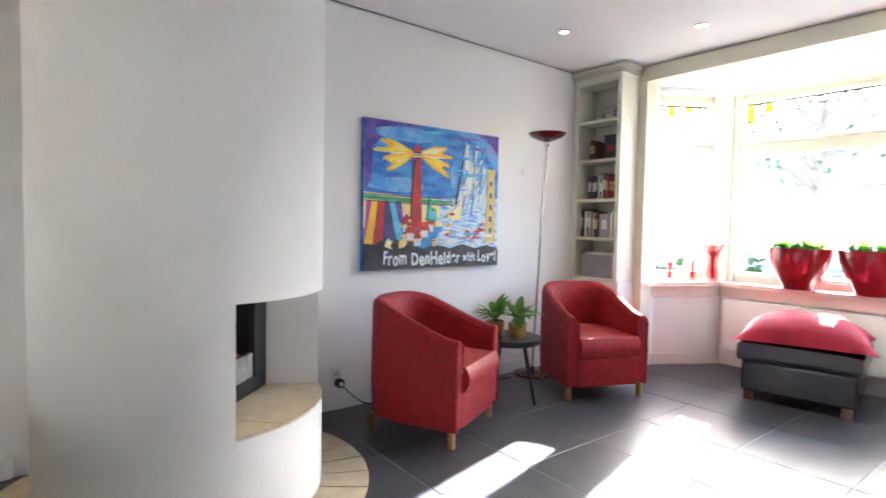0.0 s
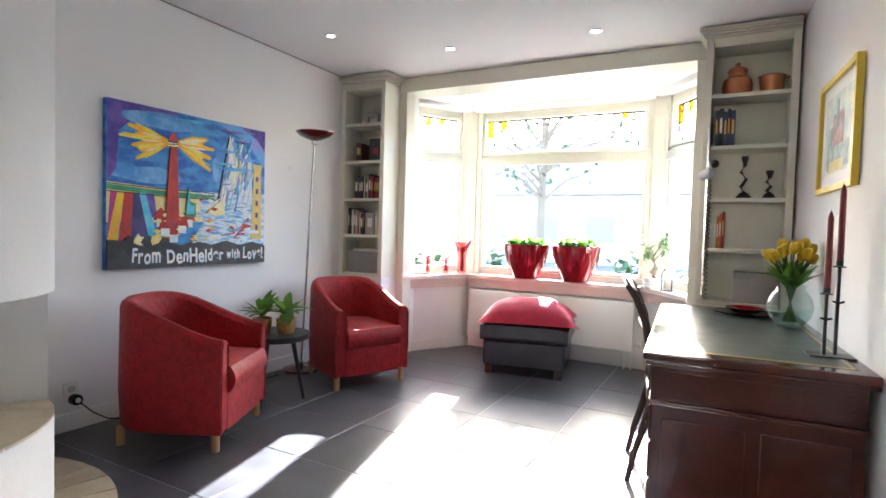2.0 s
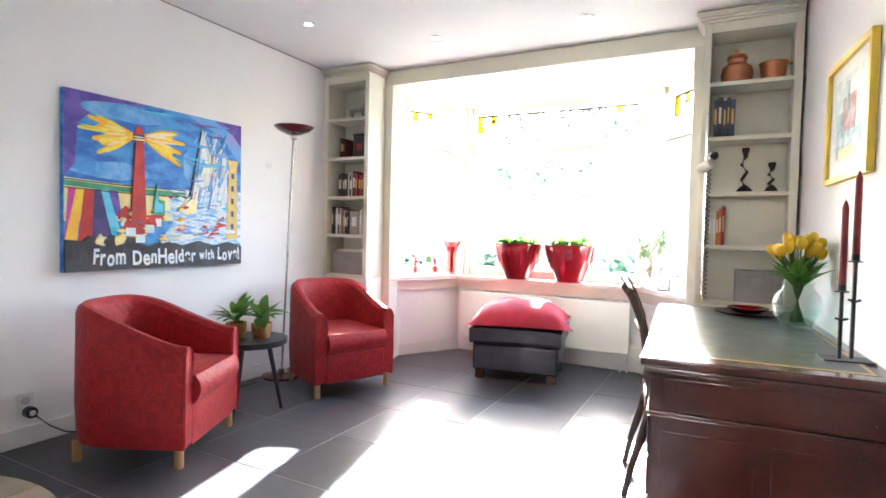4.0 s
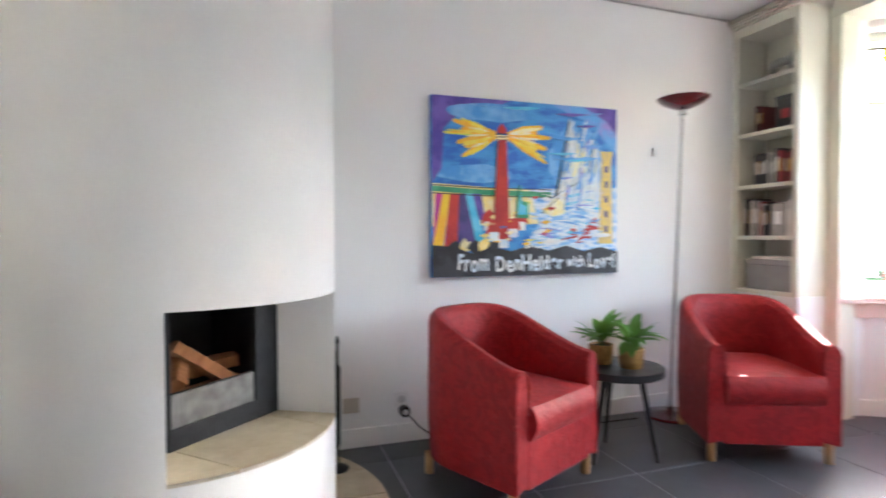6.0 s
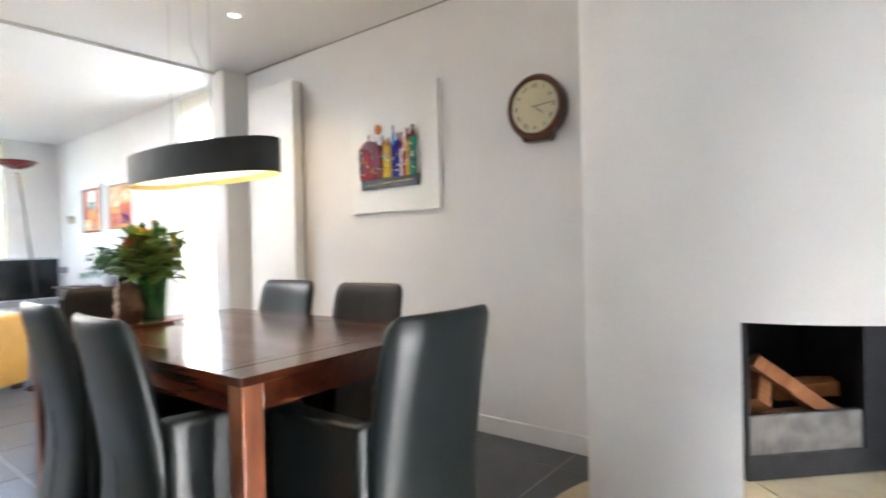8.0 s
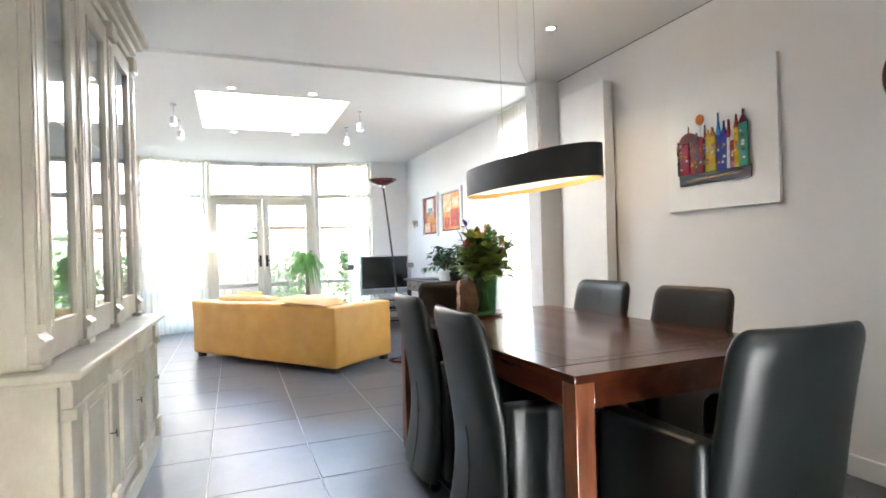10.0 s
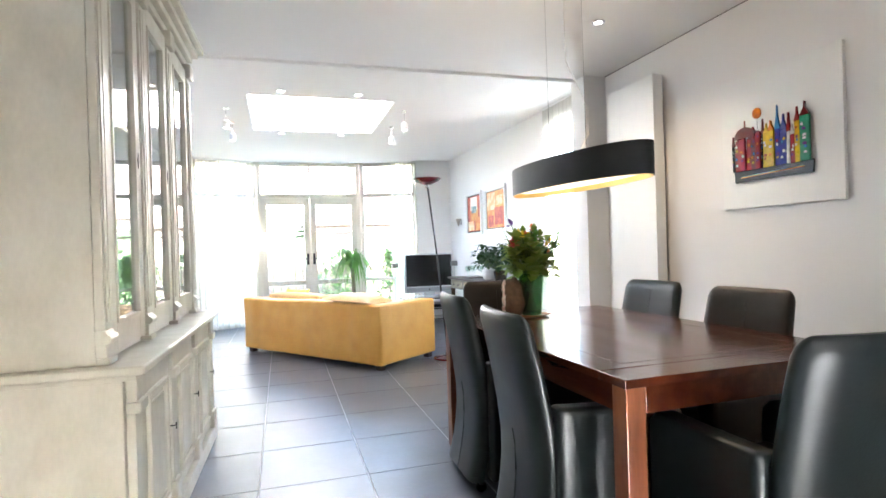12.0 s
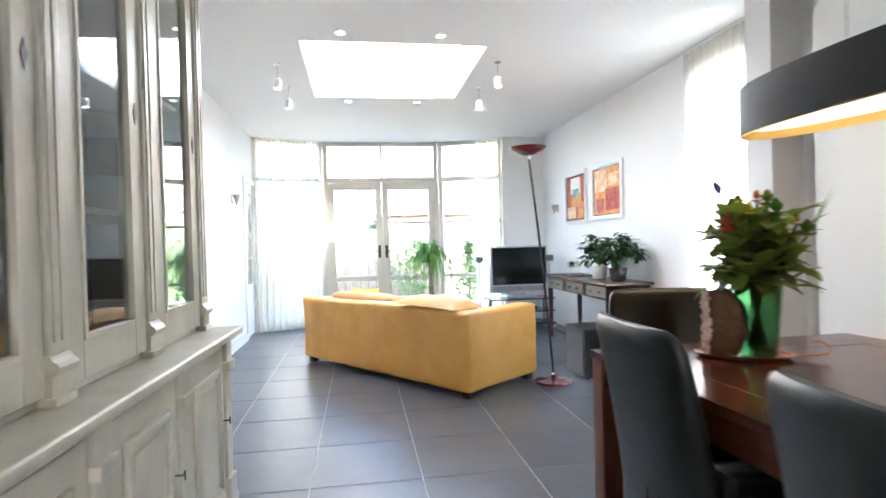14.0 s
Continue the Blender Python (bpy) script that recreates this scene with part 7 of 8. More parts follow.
for k in range(4):
    y0 = CY0 + 0.03 + step * k
    # upper pilaster with bracket foot and capital
    pi = part("pilaster", rbox(FU - 0.019, FU + 0.012, y0, y0 + PW, 0.95, 2.33, 0.006), CABPAINT, cb)
    for q in range(2):
        part("reed", rbox(FU + 0.012, FU + 0.018, y0 + 0.014 + 0.033 * q, y0 + 0.036 + 0.033 * q, 0.98, 2.30, 0.0028), CABPAINT, pi)
    part("pilaster_foot", rbox(FU - 0.019, FU + 0.026, y0 - 0.004, y0 + PW + 0.004, 0.833, 0.855, 0.005), CABPAINT, pi)
    part("foot_block", rbox(FU - 0.019, FU + 0.016, y0, y0 + PW, 0.855, 0.905, 0.004), CABPAINT, pi)
    bm = bmesh.new()
    prism([(FU - 0.019, 0.905), (FU + 0.022, 0.905), (FU + 0.030, 0.914), (FU + 0.032, 0.924), (FU + 0.027, 0.933), (FU + 0.019, 0.937), (FU + 0.015, 0.944), (FU + 0.013, 0.95), (FU - 0.019, 0.95)], 0, PW, bm, Matrix.Translation((0, y0 + PW, 0)) @ Matrix.Rotation(radians(90), 4, "X"))
    part("foot_scroll", bm, CABPAINT, pi)
    part("capital", rbox(FU - 0.019, FU + 0.034, y0 - 0.010, y0 + PW + 0.010, 2.33, 2.42, 0.010), CABPAINT, pi)
    # lower pilaster
    pi = part("pilaster", rbox(FB - 0.019, FB + 0.012, y0 - 0.01, y0 + PW - 0.01, 0.20, 0.66, 0.006), CABPAINT, cb)
    part("capital", rbox(FB - 0.019, FB + 0.032, y0 - 0.018, y0 + PW - 0.002, 0.66, 0.70, 0.008), CABPAINT, pi)
    part("upper_block", rbox(FB - 0.019, FB + 0.018, y0 - 0.01, y0 + PW - 0.01, 0.70, 0.779, 0.005), CABPAINT, pi)
    part("lower_block", rbox(FB - 0.019, FB + 0.026, y0 - 0.016, y0 + PW - 0.004, 0.091, 0.20, 0.008), CABPAINT, pi)
for k in range(3):
    y0 = CY0 + 0.03 + PW + step * k + 0.004
    y1 = y0 + step - PW - 0.008
    gd = part("glazed_door", bmesh.new(), CABPAINT, cb)
    bm = bmesh.new()
    f = 0.075
    for a, b, c, d in ((y0, y0 + f, 0.86, 2.38), (y1 - f, y1, 0.86, 2.38), (y0 + f, y1 - f, 0.86, 0.86 + 0.10), (y0 + f, y1 - f, 2.38 - 0.09, 2.38)):
        box(bm, FU - 0.02, FU + 0.004, a, b, c, d)
    bevel(bm, 0.004)
    gd.data = mesh_of("glazed_door", bm, CABPAINT)
    bm = bmesh.new()
    for a, b, c, d in ((y0 + f, y0 + f + 0.014, 0.96, 2.29), (y1 - f - 0.014, y1 - f, 0.96, 2.29), (y0 + f + 0.014, y1 - f - 0.014, 0.96, 0.974), (y0 + f + 0.014, y1 - f - 0.014, 2.276, 2.29)):
        box(bm, FU - 0.014, FU + 0.010, a, b, c, d)
    bevel(bm, 0.003)
    part("glazing_bead", bm, CABPAINT, gd)
    bm = bmesh.new()
    box(bm, FU - 0.010, FU - 0.006, y0 + f + 0.001, y1 - f - 0.001, 0.961, 2.289)
    part("pane", bm, CABGLASS, gd)
    bm = bmesh.new()
    yk = y1 - f / 2
    prism([(yk - 0.012, 1.62), (yk, 1.585), (yk + 0.012, 1.62), (yk, 1.655)], 0, 0.003, bm, Matrix.Translation((FU + 0.0035, 0, 0)) @ Matrix(((0, 0, 1, 0), (1, 0, 0, 0), (0, 1, 0, 0), (0, 0, 0, 1))))
    part("escutcheon", bm, DARKWOOD, gd)
    # lower door with raised panel
    ld = part("lower_door", rbox(FB - 0.019, FB + 0.002, y0 - 0.006, y1 - 0.012, 0.11, 0.765, 0.004), CABPAINT, cb)
    bm = bmesh.new()
    a, b, c, d = y0 + 0.065, y1 - 0.085, 0.18, 0.69
    for q0, q1, w0, w1 in ((a, a + 0.02, c, d), (b - 0.02, b, c, d), (a + 0.02, b - 0.02, c, c + 0.02), (a + 0.02, b - 0.02, d - 0.02, d)):
        box(bm, FB + 0.001, FB + 0.020, q0, q1, w0, w1)
    bevel(bm, 0.006)
    part("panel_moulding", bm, CABPAINT, ld)
    bm = bmesh.new()
    for q0, q1, w0, w1 in ((a + 0.024, a + 0.034, c + 0.024, d - 0.024), (b - 0.034, b - 0.024, c + 0.024, d - 0.024), (a + 0.034, b - 0.034, c + 0.024, c + 0.034), (a + 0.034, b - 0.034, d - 0.034, d - 0.024)):
        box(bm, FB + 0.001, FB + 0.010, q0, q1, w0, w1)
    bevel(bm, 0.003)
    part("panel_bead", bm, CABPAINT, ld)
    part("raised_panel", rbox(FB + 0.001, FB + 0.012, a + 0.05, b - 0.05, c + 0.05, d - 0.05, 0.008), CABPAINT, ld)
    part("key", tube([(FB + 0.002, y1 - 0.045, 0.46), (FB + 0.03, y1 - 0.045, 0.46), (FB + 0.035, y1 - 0.045, 0.475), (FB + 0.035, y1 - 0.045, 0.445)], 0.003, 6), DARKIRON, ld)
r = random.Random(3)
for y, z, s in ((2.4, 1.3215, 1.0), (2.9, 1.3215, 0.8), (3.45, 1.3215, 1.1), (2.3, 1.8015, 0.8), (2.85, 1.8015, 1.0), (3.5, 1.8015, 0.8), (2.45, 0.8515, 1.0), (3.1, 0.8515, 0.9)):
    bo = thing("porcelain_bowl", "white porcelain bowl standing inside the china cabinet", "bowl", "porcelain in the cabinet", CBM @ Matrix.Translation((-0.17, y, z - 0.001)))
    part("body", lathe([(0.04 * s, 0), (0.045 * s, 0.01), (0.09 * s, 0.07 * s), (0.11 * s, 0.13 * s), (0.105 * s, 0.13 * s), (0.08 * s, 0.07 * s), (0.0, 0.015)], 28), POTWHITE, bo)

# ---- yellow sofa ----
SM = pose(1.278, 6.316, 0.001, 0, 0, -53)
sf = thing("sofa", "ochre yellow leather sofa seen from behind", "sofa", m=SM)
SL, SD = 1.14, 0.45


def soft(x0, x1, y0, y1, z0, z1, r_=0.03, puff=0.0, cuts=6):
    bm = bmesh.new()
    box(bm, x0, x1, y0, y1, z0, z1)
    bevel(bm, r_, 3)
    if puff:
        bmesh.ops.subdivide_edges(bm, edges=[e for e in bm.edges if e.calc_length() > 0.12], cuts=cuts, use_grid_fill=True)
        cx, cy = (x0 + x1) / 2, (y0 + y1) / 2
        for v in bm.verts:
            u, w = (v.co.x - cx) / (x1 - x0) * 2, (v.co.y - cy) / (y1 - y0) * 2
            if v.co.z > (z0 + z1) / 2:
                v.co.z += puff * max(0, 1 - u * u) * max(0, 1 - w * w)
    return bm


bm = soft(-SL, SL, -SD, -SD + 0.20, 0.05, 0.66, 0.035)
bmesh.ops.subdivide_edges(bm, edges=[e for e in bm.edges if e.calc_length() > 0.3], cuts=14, use_grid_fill=True)
bmesh.ops.subdivide_edges(bm, edges=[e for e in bm.edges if e.calc_length() > 0.1], cuts=2, use_grid_fill=True)
for v in bm.verts:
    if v.co.y < -SD + 0.02:
        v.co.y += 0.004 * math.sin(11 * v.co.x + 5 * v.co.z) + 0.022 * noise.noise(Vector((v.co.x * 8, 0, v.co.z * 2.0))) * (0.3 + v.co.z)
    if v.co.z > 0.6:
        v.co.z += 0.008 * math.sin(4.1 * v.co.x + 1)
part("backrest", bm, YELLOWLEATHER, sf)
for s in (1, -1):
    bm = soft(min(s * (SL - 0.003), s * (SL - 0.20)), max(s * (SL - 0.003), s * (SL - 0.20)), -SD + 0.15, SD, 0.052, 0.648, 0.035)
    part("armrest", bm, YELLOWLEATHER, sf)
part("seat_frame", soft(-SL + 0.20, SL - 0.20, -SD + 0.20, SD - 0.02, 0.06, 0.27, 0.02), YELLOWLEATHER, sf)
for k in range(2):
    x0 = -SL + 0.205 + k * (SL - 0.205)
    part("seat_cushion", soft(x0, x0 + SL - 0.21, -SD + 0.22, SD - 0.01, 0.272, 0.43, 0.03, 0.03), YELLOWLEATHER, sf)
    x1 = x0 + SL - 0.21
    part("back_cushion", soft(x0, x1, -SD + 0.205, -SD + 0.38, 0.44, 0.70, 0.055, 0.022), TANLEATHER, sf)
for x in (-SL + 0.09, SL - 0.07):
    for y in (-SD + 0.07, SD - 0.07):
        part("foot", rbox(x - 0.035, x + 0.035, y - 0.035, y + 0.035, 0, 0.056, 0.006), DARKWOOD, sf)
cushion("cushion", "flat tan leather cushion lying over the sofa back", SM @ pose(0.66, -0.27, 0.655, -2, 3, 8), 0.66, 0.44, 0.095, TANLEATHER, edge=0.2)
cushion("cushion", "bright yellow cushion leaning in the sofa corner", SM @ pose(-0.66, -0.02, 0.56, 62, 0, 12), 0.36, 0.36, 0.12, mat("yellow_cushion", (0.75, 0.42, 0.04), 0.7, vary=0.15, scale=10, bump=0.08))

# ---- floor lamp of the garden end ----
uplighter(pose(2.40, 5.51, 0.001), Vector((-0.175, 0.0, 1.945)), "leaning uplighter with burgundy dish shade behind the sofa", bow=0.012)

# ---- television ----
tvs = thing("tv_stand", "low stand with smoked glass shelves under the television", "tv stand", m=pose(2.99, 8.40, 0.001, 0, 0, 0))
for z in (0.06, 0.22, 0.385):
    part("shelf", rbox(-0.45, 0.45, -0.20, 0.24, z, z + 0.015, 0.004), TVGLASS, tvs)
for x in (-0.38, 0.38):
    part("upright", rbox(x - 0.02, x + 0.02, 0.10, 0.16, 0, 0.40 - 0.0155, 0.004), SILVER, tvs)
rc = thing("media_player", "silver media player on the television stand", "player", m=pose(2.99, 8.40, 0.2365))
part("body", rbox(-0.21, 0.21, -0.15, 0.15, 0, 0.07, 0.004), SILVER, rc)
part("front_panel", rbox(-0.20, 0.20, -0.153, -0.1505, 0.01, 0.06, 0.001), BLACKPLASTIC, rc)
tv = thing("television", "silver-framed flat television, switched off", "television", m=pose(2.99, 8.42, 0.4015, 0, 0, 0))
part("foot", rbox(-0.22, 0.22, -0.13, 0.13, 0, 0.03, 0.01), SILVER, tv)
part("neck", rbox(-0.10, 0.10, -0.03, 0.05, 0.03, 0.08, 0.006), SILVER, tv)
part("cabinet", rbox(-0.405, 0.405, -0.05, 0.05, 0.075, 0.715, 0.012, 3), SILVER, tv)
part("screen", rbox(-0.378, 0.378, -0.0535, -0.0505, 0.185, 0.690, 0.001), SCREEN, tv)
part("speaker_strip", rbox(-0.378, 0.378, -0.0530, -0.0505, 0.095, 0.165, 0.001), mat("speaker_grey", (0.30, 0.32, 0.34), 0.5, bump=0.1), tv)
part("power_button", lathe([(0.012, 0), (0.010, 0.003)], 14, m=Matrix.Translation((0, -0.053, 0.13)) @ Matrix.Rotation(radians(90), 4, "X")), BLACKPLASTIC, tv)
for x in (2.42, 3.40):
    sp = thing("speaker", "small grey satellite speaker on a slim stand", "speaker", "satellite speakers", pose(x, 8.32, 0.001))
    part("foot", lathe([(0.09, 0), (0.09, 0.012)], 24), SILVER, sp)
    part("stand_pole", tube([(0, 0, 0.01), (0, 0.01, 0.55), (0, 0, 0.90)], 0.008, 8), SILVER, sp)
    part("box", rbox(-0.05, 0.05, -0.04, 0.05, 0.90, 0.98, 0.006), mat("speaker_body", (0.18, 0.18, 0.19), 0.5), sp)

# ---- console table along the wall ----
cn = thing("console_table", "dark wooden console table with olive-brown drawers and turned legs", "console table", m=pose(0, 0, 0.001))
part("top", rbox(3.07, 3.55, 5.90, 7.62, 0.74, 0.765, 0.006), DARKWOOD, cn)
bm = bmesh.new()
box(bm, 3.11, 3.53, 5.94, 7.58, 0.60, 0.739)
part("apron", bm, DARKWOOD, cn)
for k in range(3):
    y0 = 5.98 + 0.535 * k
    dw = part("drawer", rbox(3.098, 3.11, y0, y0 + 0.44, 0.615, 0.725, 0.004), mat("pale_drawer", (0.21, 0.175, 0.12), 0.5, vary=0.15, scale=8, bump=0.05), cn)
    for q in (0.12, 0.32):
        part("pull", tube([(3.096, y0 + q - 0.025, 0.675), (3.082, y0 + q - 0.018, 0.66), (3.080, y0 + q, 0.655), (3.082, y0 + q + 0.018, 0.66), (3.096, y0 + q + 0.025, 0.675)], 0.004, 6), DARKIRON, dw)
for x in (3.13, 3.50):
    for y in (5.98, 7.54):
        part("leg", lathe([(0.018, 0), (0.024, 0.02), (0.020, 0.10), (0.027, 0.30), (0.030, 0.50), (0.032, 0.60)], 14, m=Matrix.Translation((x, y, 0))), DARKWOOD, cn)
part("stretcher", rbox(3.12, 3.14, 5.99, 7.53, 0.10, 0.125, 0.004), DARKWOOD, cn)
r = random.Random(41)
for k, (y, rad, h) in enumerate(((6.14, 0.26, 0.33), (6.55, 0.18, 0.33))):
    bm = bmesh.new()
    sb = bmesh.new()
    pl_ = []
    for q in range(26):
        a, t = r.uniform(0, 6.28), rad * math.sqrt(r.uniform(0.05, 1))
        p = Vector((t * math.cos(a) * 0.8, t * math.sin(a), 0.16 + h * r.uniform(0.25, 1) * (1 - 0.5 * (t / rad) ** 2)))
        tube([(0, 0, 0.12), (p.x * 0.4, p.y * 0.4, 0.12 + (p.z - 0.12) * 0.7), p], 0.003, 5, sb)
        pl_ += [p] * 9
    add_leaves(bm, 0.085, 0.045, [Matrix.Translation(p + Vector((r.uniform(-0.05, 0.05), r.uniform(-0.05, 0.05), r.uniform(-0.05, 0.04)))) @ Matrix.Rotation(r.uniform(0, 6.28), 4, "Z") @ Matrix.Rotation(radians(r.uniform(-45, 45)), 4, "X") for p in pl_], 0.35)
    potted("potted_shrub", "bushy dark green houseplant on the console table", pose(3.31, y, 0.7665), [(0.06, 0), (0.07, 0.01), (0.09, 0.13), (0.08, 0.13)], 0.078, 0.12, POTWHITE if k else BLACKPLASTIC, bm, DARKLEAF, sb, STEM, "plants on the console")
gs = random.Random(2)
tr = thing("serving_tray", "dark tray carrying glasses on the console table", "tray", m=pose(3.30, 7.15, 0.7665))
part("tray_body", rbox(-0.14, 0.14, -0.22, 0.22, 0, 0.012, 0.004), DARKWOOD, tr)
for q in range(7):
    gl_ = thing("drinking_glass", "clear stemmed glass standing on a tray", "glass", "glasses on the tray", pose(3.30 + gs.uniform(-0.09, 0.09), 6.97 + 0.06 * q, 0.7790))
    part("bowl", lathe([(0.028, 0), (0.026, 0.004), (0.004, 0.008), (0.004, 0.06), (0.030, 0.09), (0.034, 0.13), (0.028, 0.15), (0.027, 0.148), (0.030, 0.10), (0.0, 0.07)], 16), VASEGLASS, gl_)
# black box and low bench beside the lamp
su = thing("subwoofer", "black cube subwoofer on the floor beside the lamp", "speaker", m=pose(2.86, 5.70, 0.001))
part("cabinet", rbox(-0.19, 0.19, -0.21, 0.21, 0.015, 0.42, 0.006), BLACKPLASTIC, su)
part("side_panel", rbox(-0.195, -0.1905, -0.18, 0.18, 0.05, 0.39, 0.002), SCREEN, su)
for x in (-0.15, 0.15):
    for y in (-0.17, 0.17):
        part("foot", lathe([(0.02, 0), (0.02, 0.0155)], 12, m=Matrix.Translation((x, y, 0))), BLACKPLASTIC, su)
lb = thing("low_bench", "low dark wooden bench against the wall", "bench", m=pose(0, 0, 0.001))
part("seat_board", rbox(3.06, 3.50, 5.32, 5.86, 0.40, 0.435, 0.006), DARKWOOD, lb)
part("side_board", rbox(3.06, 3.09, 5.33, 5.85, 0, 0.40, 0.004), DARKWOOD, lb)
part("side_board", rbox(3.47, 3.50, 5.33, 5.85, 0, 0.40, 0.004), DARKWOOD, lb)
bm = bmesh.new()
add_leaves(bm, 0.10, 0.05, rosette(random.Random(6), 22, 0.10, 0.10, (10, 80)), 0.4)
potted("potted_plant", "small green houseplant standing on the low bench", pose(3.16, 5.70, 0.4365), [(0.04, 0), (0.05, 0.01), (0.06, 0.10), (0.052, 0.10)], 0.05, 0.09, POTWHITE, bm, PALELEAF)

# ---- palm in front of the garden doors ----
r = random.Random(17)
bm = bmesh.new()
for k in range(170):
    a = r.uniform(0, 6.28)
    rise, L, sag = radians(r.uniform(38, 86)), r.uniform(0.70, 1.0), r.uniform(0.95, 1.35)
    pts = []
    for q in range(9):
        u = q / 8
        out = 0.03 + L * math.cos(rise) * 0.62 * u * (1 - 0.22 * u) + 0.10 * u
        pts.append(Vector((out * math.cos(a), out * math.sin(a), 0.93 + L * (1.12 * math.sin(rise) * u - sag * u * u))))
    side_ = Vector((-math.sin(a), math.cos(a), 0))
    prev = None
    for q, p in enumerate(pts):
        w = 0.0095 * (1 - (q / 8) ** 2 * 0.92)
        cur = (bm.verts.new(p - side_ * w), bm.verts.new(p + side_ * w))
        if prev:
            bm.faces.new((prev[0], prev[1], cur[1], cur[0]))
        prev = cur
sb = tube([(0, 0, 0.30), (0.01, 0, 0.5), (0, 0.01, 0.97)], [0.05, 0.032, 0.024], 12)
potted("ponytail_palm", "ponytail palm with long drooping green leaves on the floor", pose(1.72, 8.05, 0.001), [(0.14, 0), (0.15, 0.01), (0.18, 0.32), (0.165, 0.32)], 0.163, 0.31, POTWHITE, bm, LEAF, sb, BARK)

# ---- curtains ----
def curtain(name, label, a, b, z0, z1, folds, depth, ma):
    bm = bmesh.new()
    a, b = Vector(a), Vector(b)
    d = (b - a)
    n = Vector((d.y, -d.x, 0)).normalized()
    cols = []
    N = folds * 8
    for i in range(N + 1):
        u = i / N
        o = depth * math.sin(2 * math.pi * folds * u) + depth * 0.4 * math.sin(2 * math.pi * folds * 0.37 * u + 1)
        cols.append([bm.verts.new(a + d * u + n * (o * (0.6 + 0.4 * (1 - k / 4))) + Vector((0, 0, z0 + (z1 - z0) * k / 4))) for k in range(5)])
    for p, q in zip(cols, cols[1:]):
        for k in range(4):
            bm.faces.new((p[k], q[k], q[k + 1], p[k + 1]))
    cu = thing(name, label, "curtain", "sheer curtains")
    part("fabric", bm, ma, cu)
    t = Vector((0, 0, z1 + 0.012))
    part("rail", tube([a + t, b + t], 0.011, 8), WHITE, cu)
    return cu


curtain("curtain", "sheer cream curtain drawn across the wide side light", (-0.56, 8.96, 0), (0.30, 9.28, 0), 0.01, 2.68, 11, 0.025, SHEER)
curtain("curtain", "sheer cream curtain gathered at the corner near the television", (2.55, 9.13, 0), (2.96, 8.97, 0), 0.01, 2.68, 7, 0.03, SHEER)
curtain("curtain", "sheer white curtain hanging before the tall side window", (3.555, 4.47, 0), (3.555, 5.38, 0), 0.02, 2.70, 12, 0.014, VOILE)

# ---- pictures, wall lights ----
P_or = paint("abstract_orange", (0.58, 0.15, 0.03), (0.62, 0.32, 0.08), 10)
P_rd = paint("abstract_red", (0.34, 0.03, 0.02), (0.50, 0.10, 0.04), 12)
P_cr = paint("abstract_cream", (0.72, 0.60, 0.38), (0.70, 0.35, 0.15), 12)
framed("framed_painting", "abstract orange and red painting in a white box frame", 6.51, 7.27, 1.40, 2.03, WHITE, 0.035,
       ((0, 1, 0, 1, BLACKPLASTIC), (0.025, 0.975, 0.025, 0.975, P_or), (0.05, 0.5, 0.5, 0.95, P_cr), (0.45, 0.95, 0.1, 0.55, P_rd), (0.1, 0.4, 0.05, 0.35, P_rd), (0.55, 0.9, 0.6, 0.85, P_cr)), "east", 0.012)
framed("framed_painting", "abstract orange and cream painting in a white box frame", 7.42, 8.10, 1.38, 2.04, WHITE, 0.035,
       ((0, 1, 0, 1, BLACKPLASTIC), (0.025, 0.975, 0.025, 0.975, P_rd), (0.2, 0.8, 0.3, 0.85, P_or), (0.04, 0.5, 0.05, 0.3, P_cr), (0.25, 0.75, 0.6, 0.95, PAPER), (0.32, 0.68, 0.52, 0.70, P_teal), (0.6, 0.96, 0.04, 0.4, P_or)), "east", 0.012)
for x, y, z, s in ((W, 8.42, 1.62, -1), (WB, 7.76, 1.75, 1)):
    sc = thing("wall_light", "small metal wall light with a pointed shade", "wall light", "wall lights", pose(x, y, z))
    part("back_plate", rbox(min(0, s * 0.012), max(0, s * 0.012), -0.025, 0.025, -0.05, 0.05, 0.003), CHROME, sc)
    part("shade", lathe([(0.006, -0.07), (0.02, -0.03), (0.042, 0.05), (0.038, 0.05), (0.0, -0.02)], 18, m=Matrix.Translation((s * 0.055, 0, 0.0))), BEIGEPLASTIC, sc)
    part("arm", tube([(s * 0.01, 0, -0.03), (s * 0.05, 0, -0.04)], 0.006, 6), CHROME, sc)

# ---- ceiling spots ----
def downlight(x, y, z):
    dn = thing("downlight", "round recessed ceiling spotlight, lit", "downlight", "ceiling downlights", pose(x, y, z))
    part("ring", lathe([(0.030, -0.001), (0.030, -0.006), (0.044, -0.005), (0.046, 0.0)], 28), CHROME, dn)
    part("bulb", lathe([(0.029, -0.0022), (0.029, -0.001)], 20), SPOTGLOW, dn)


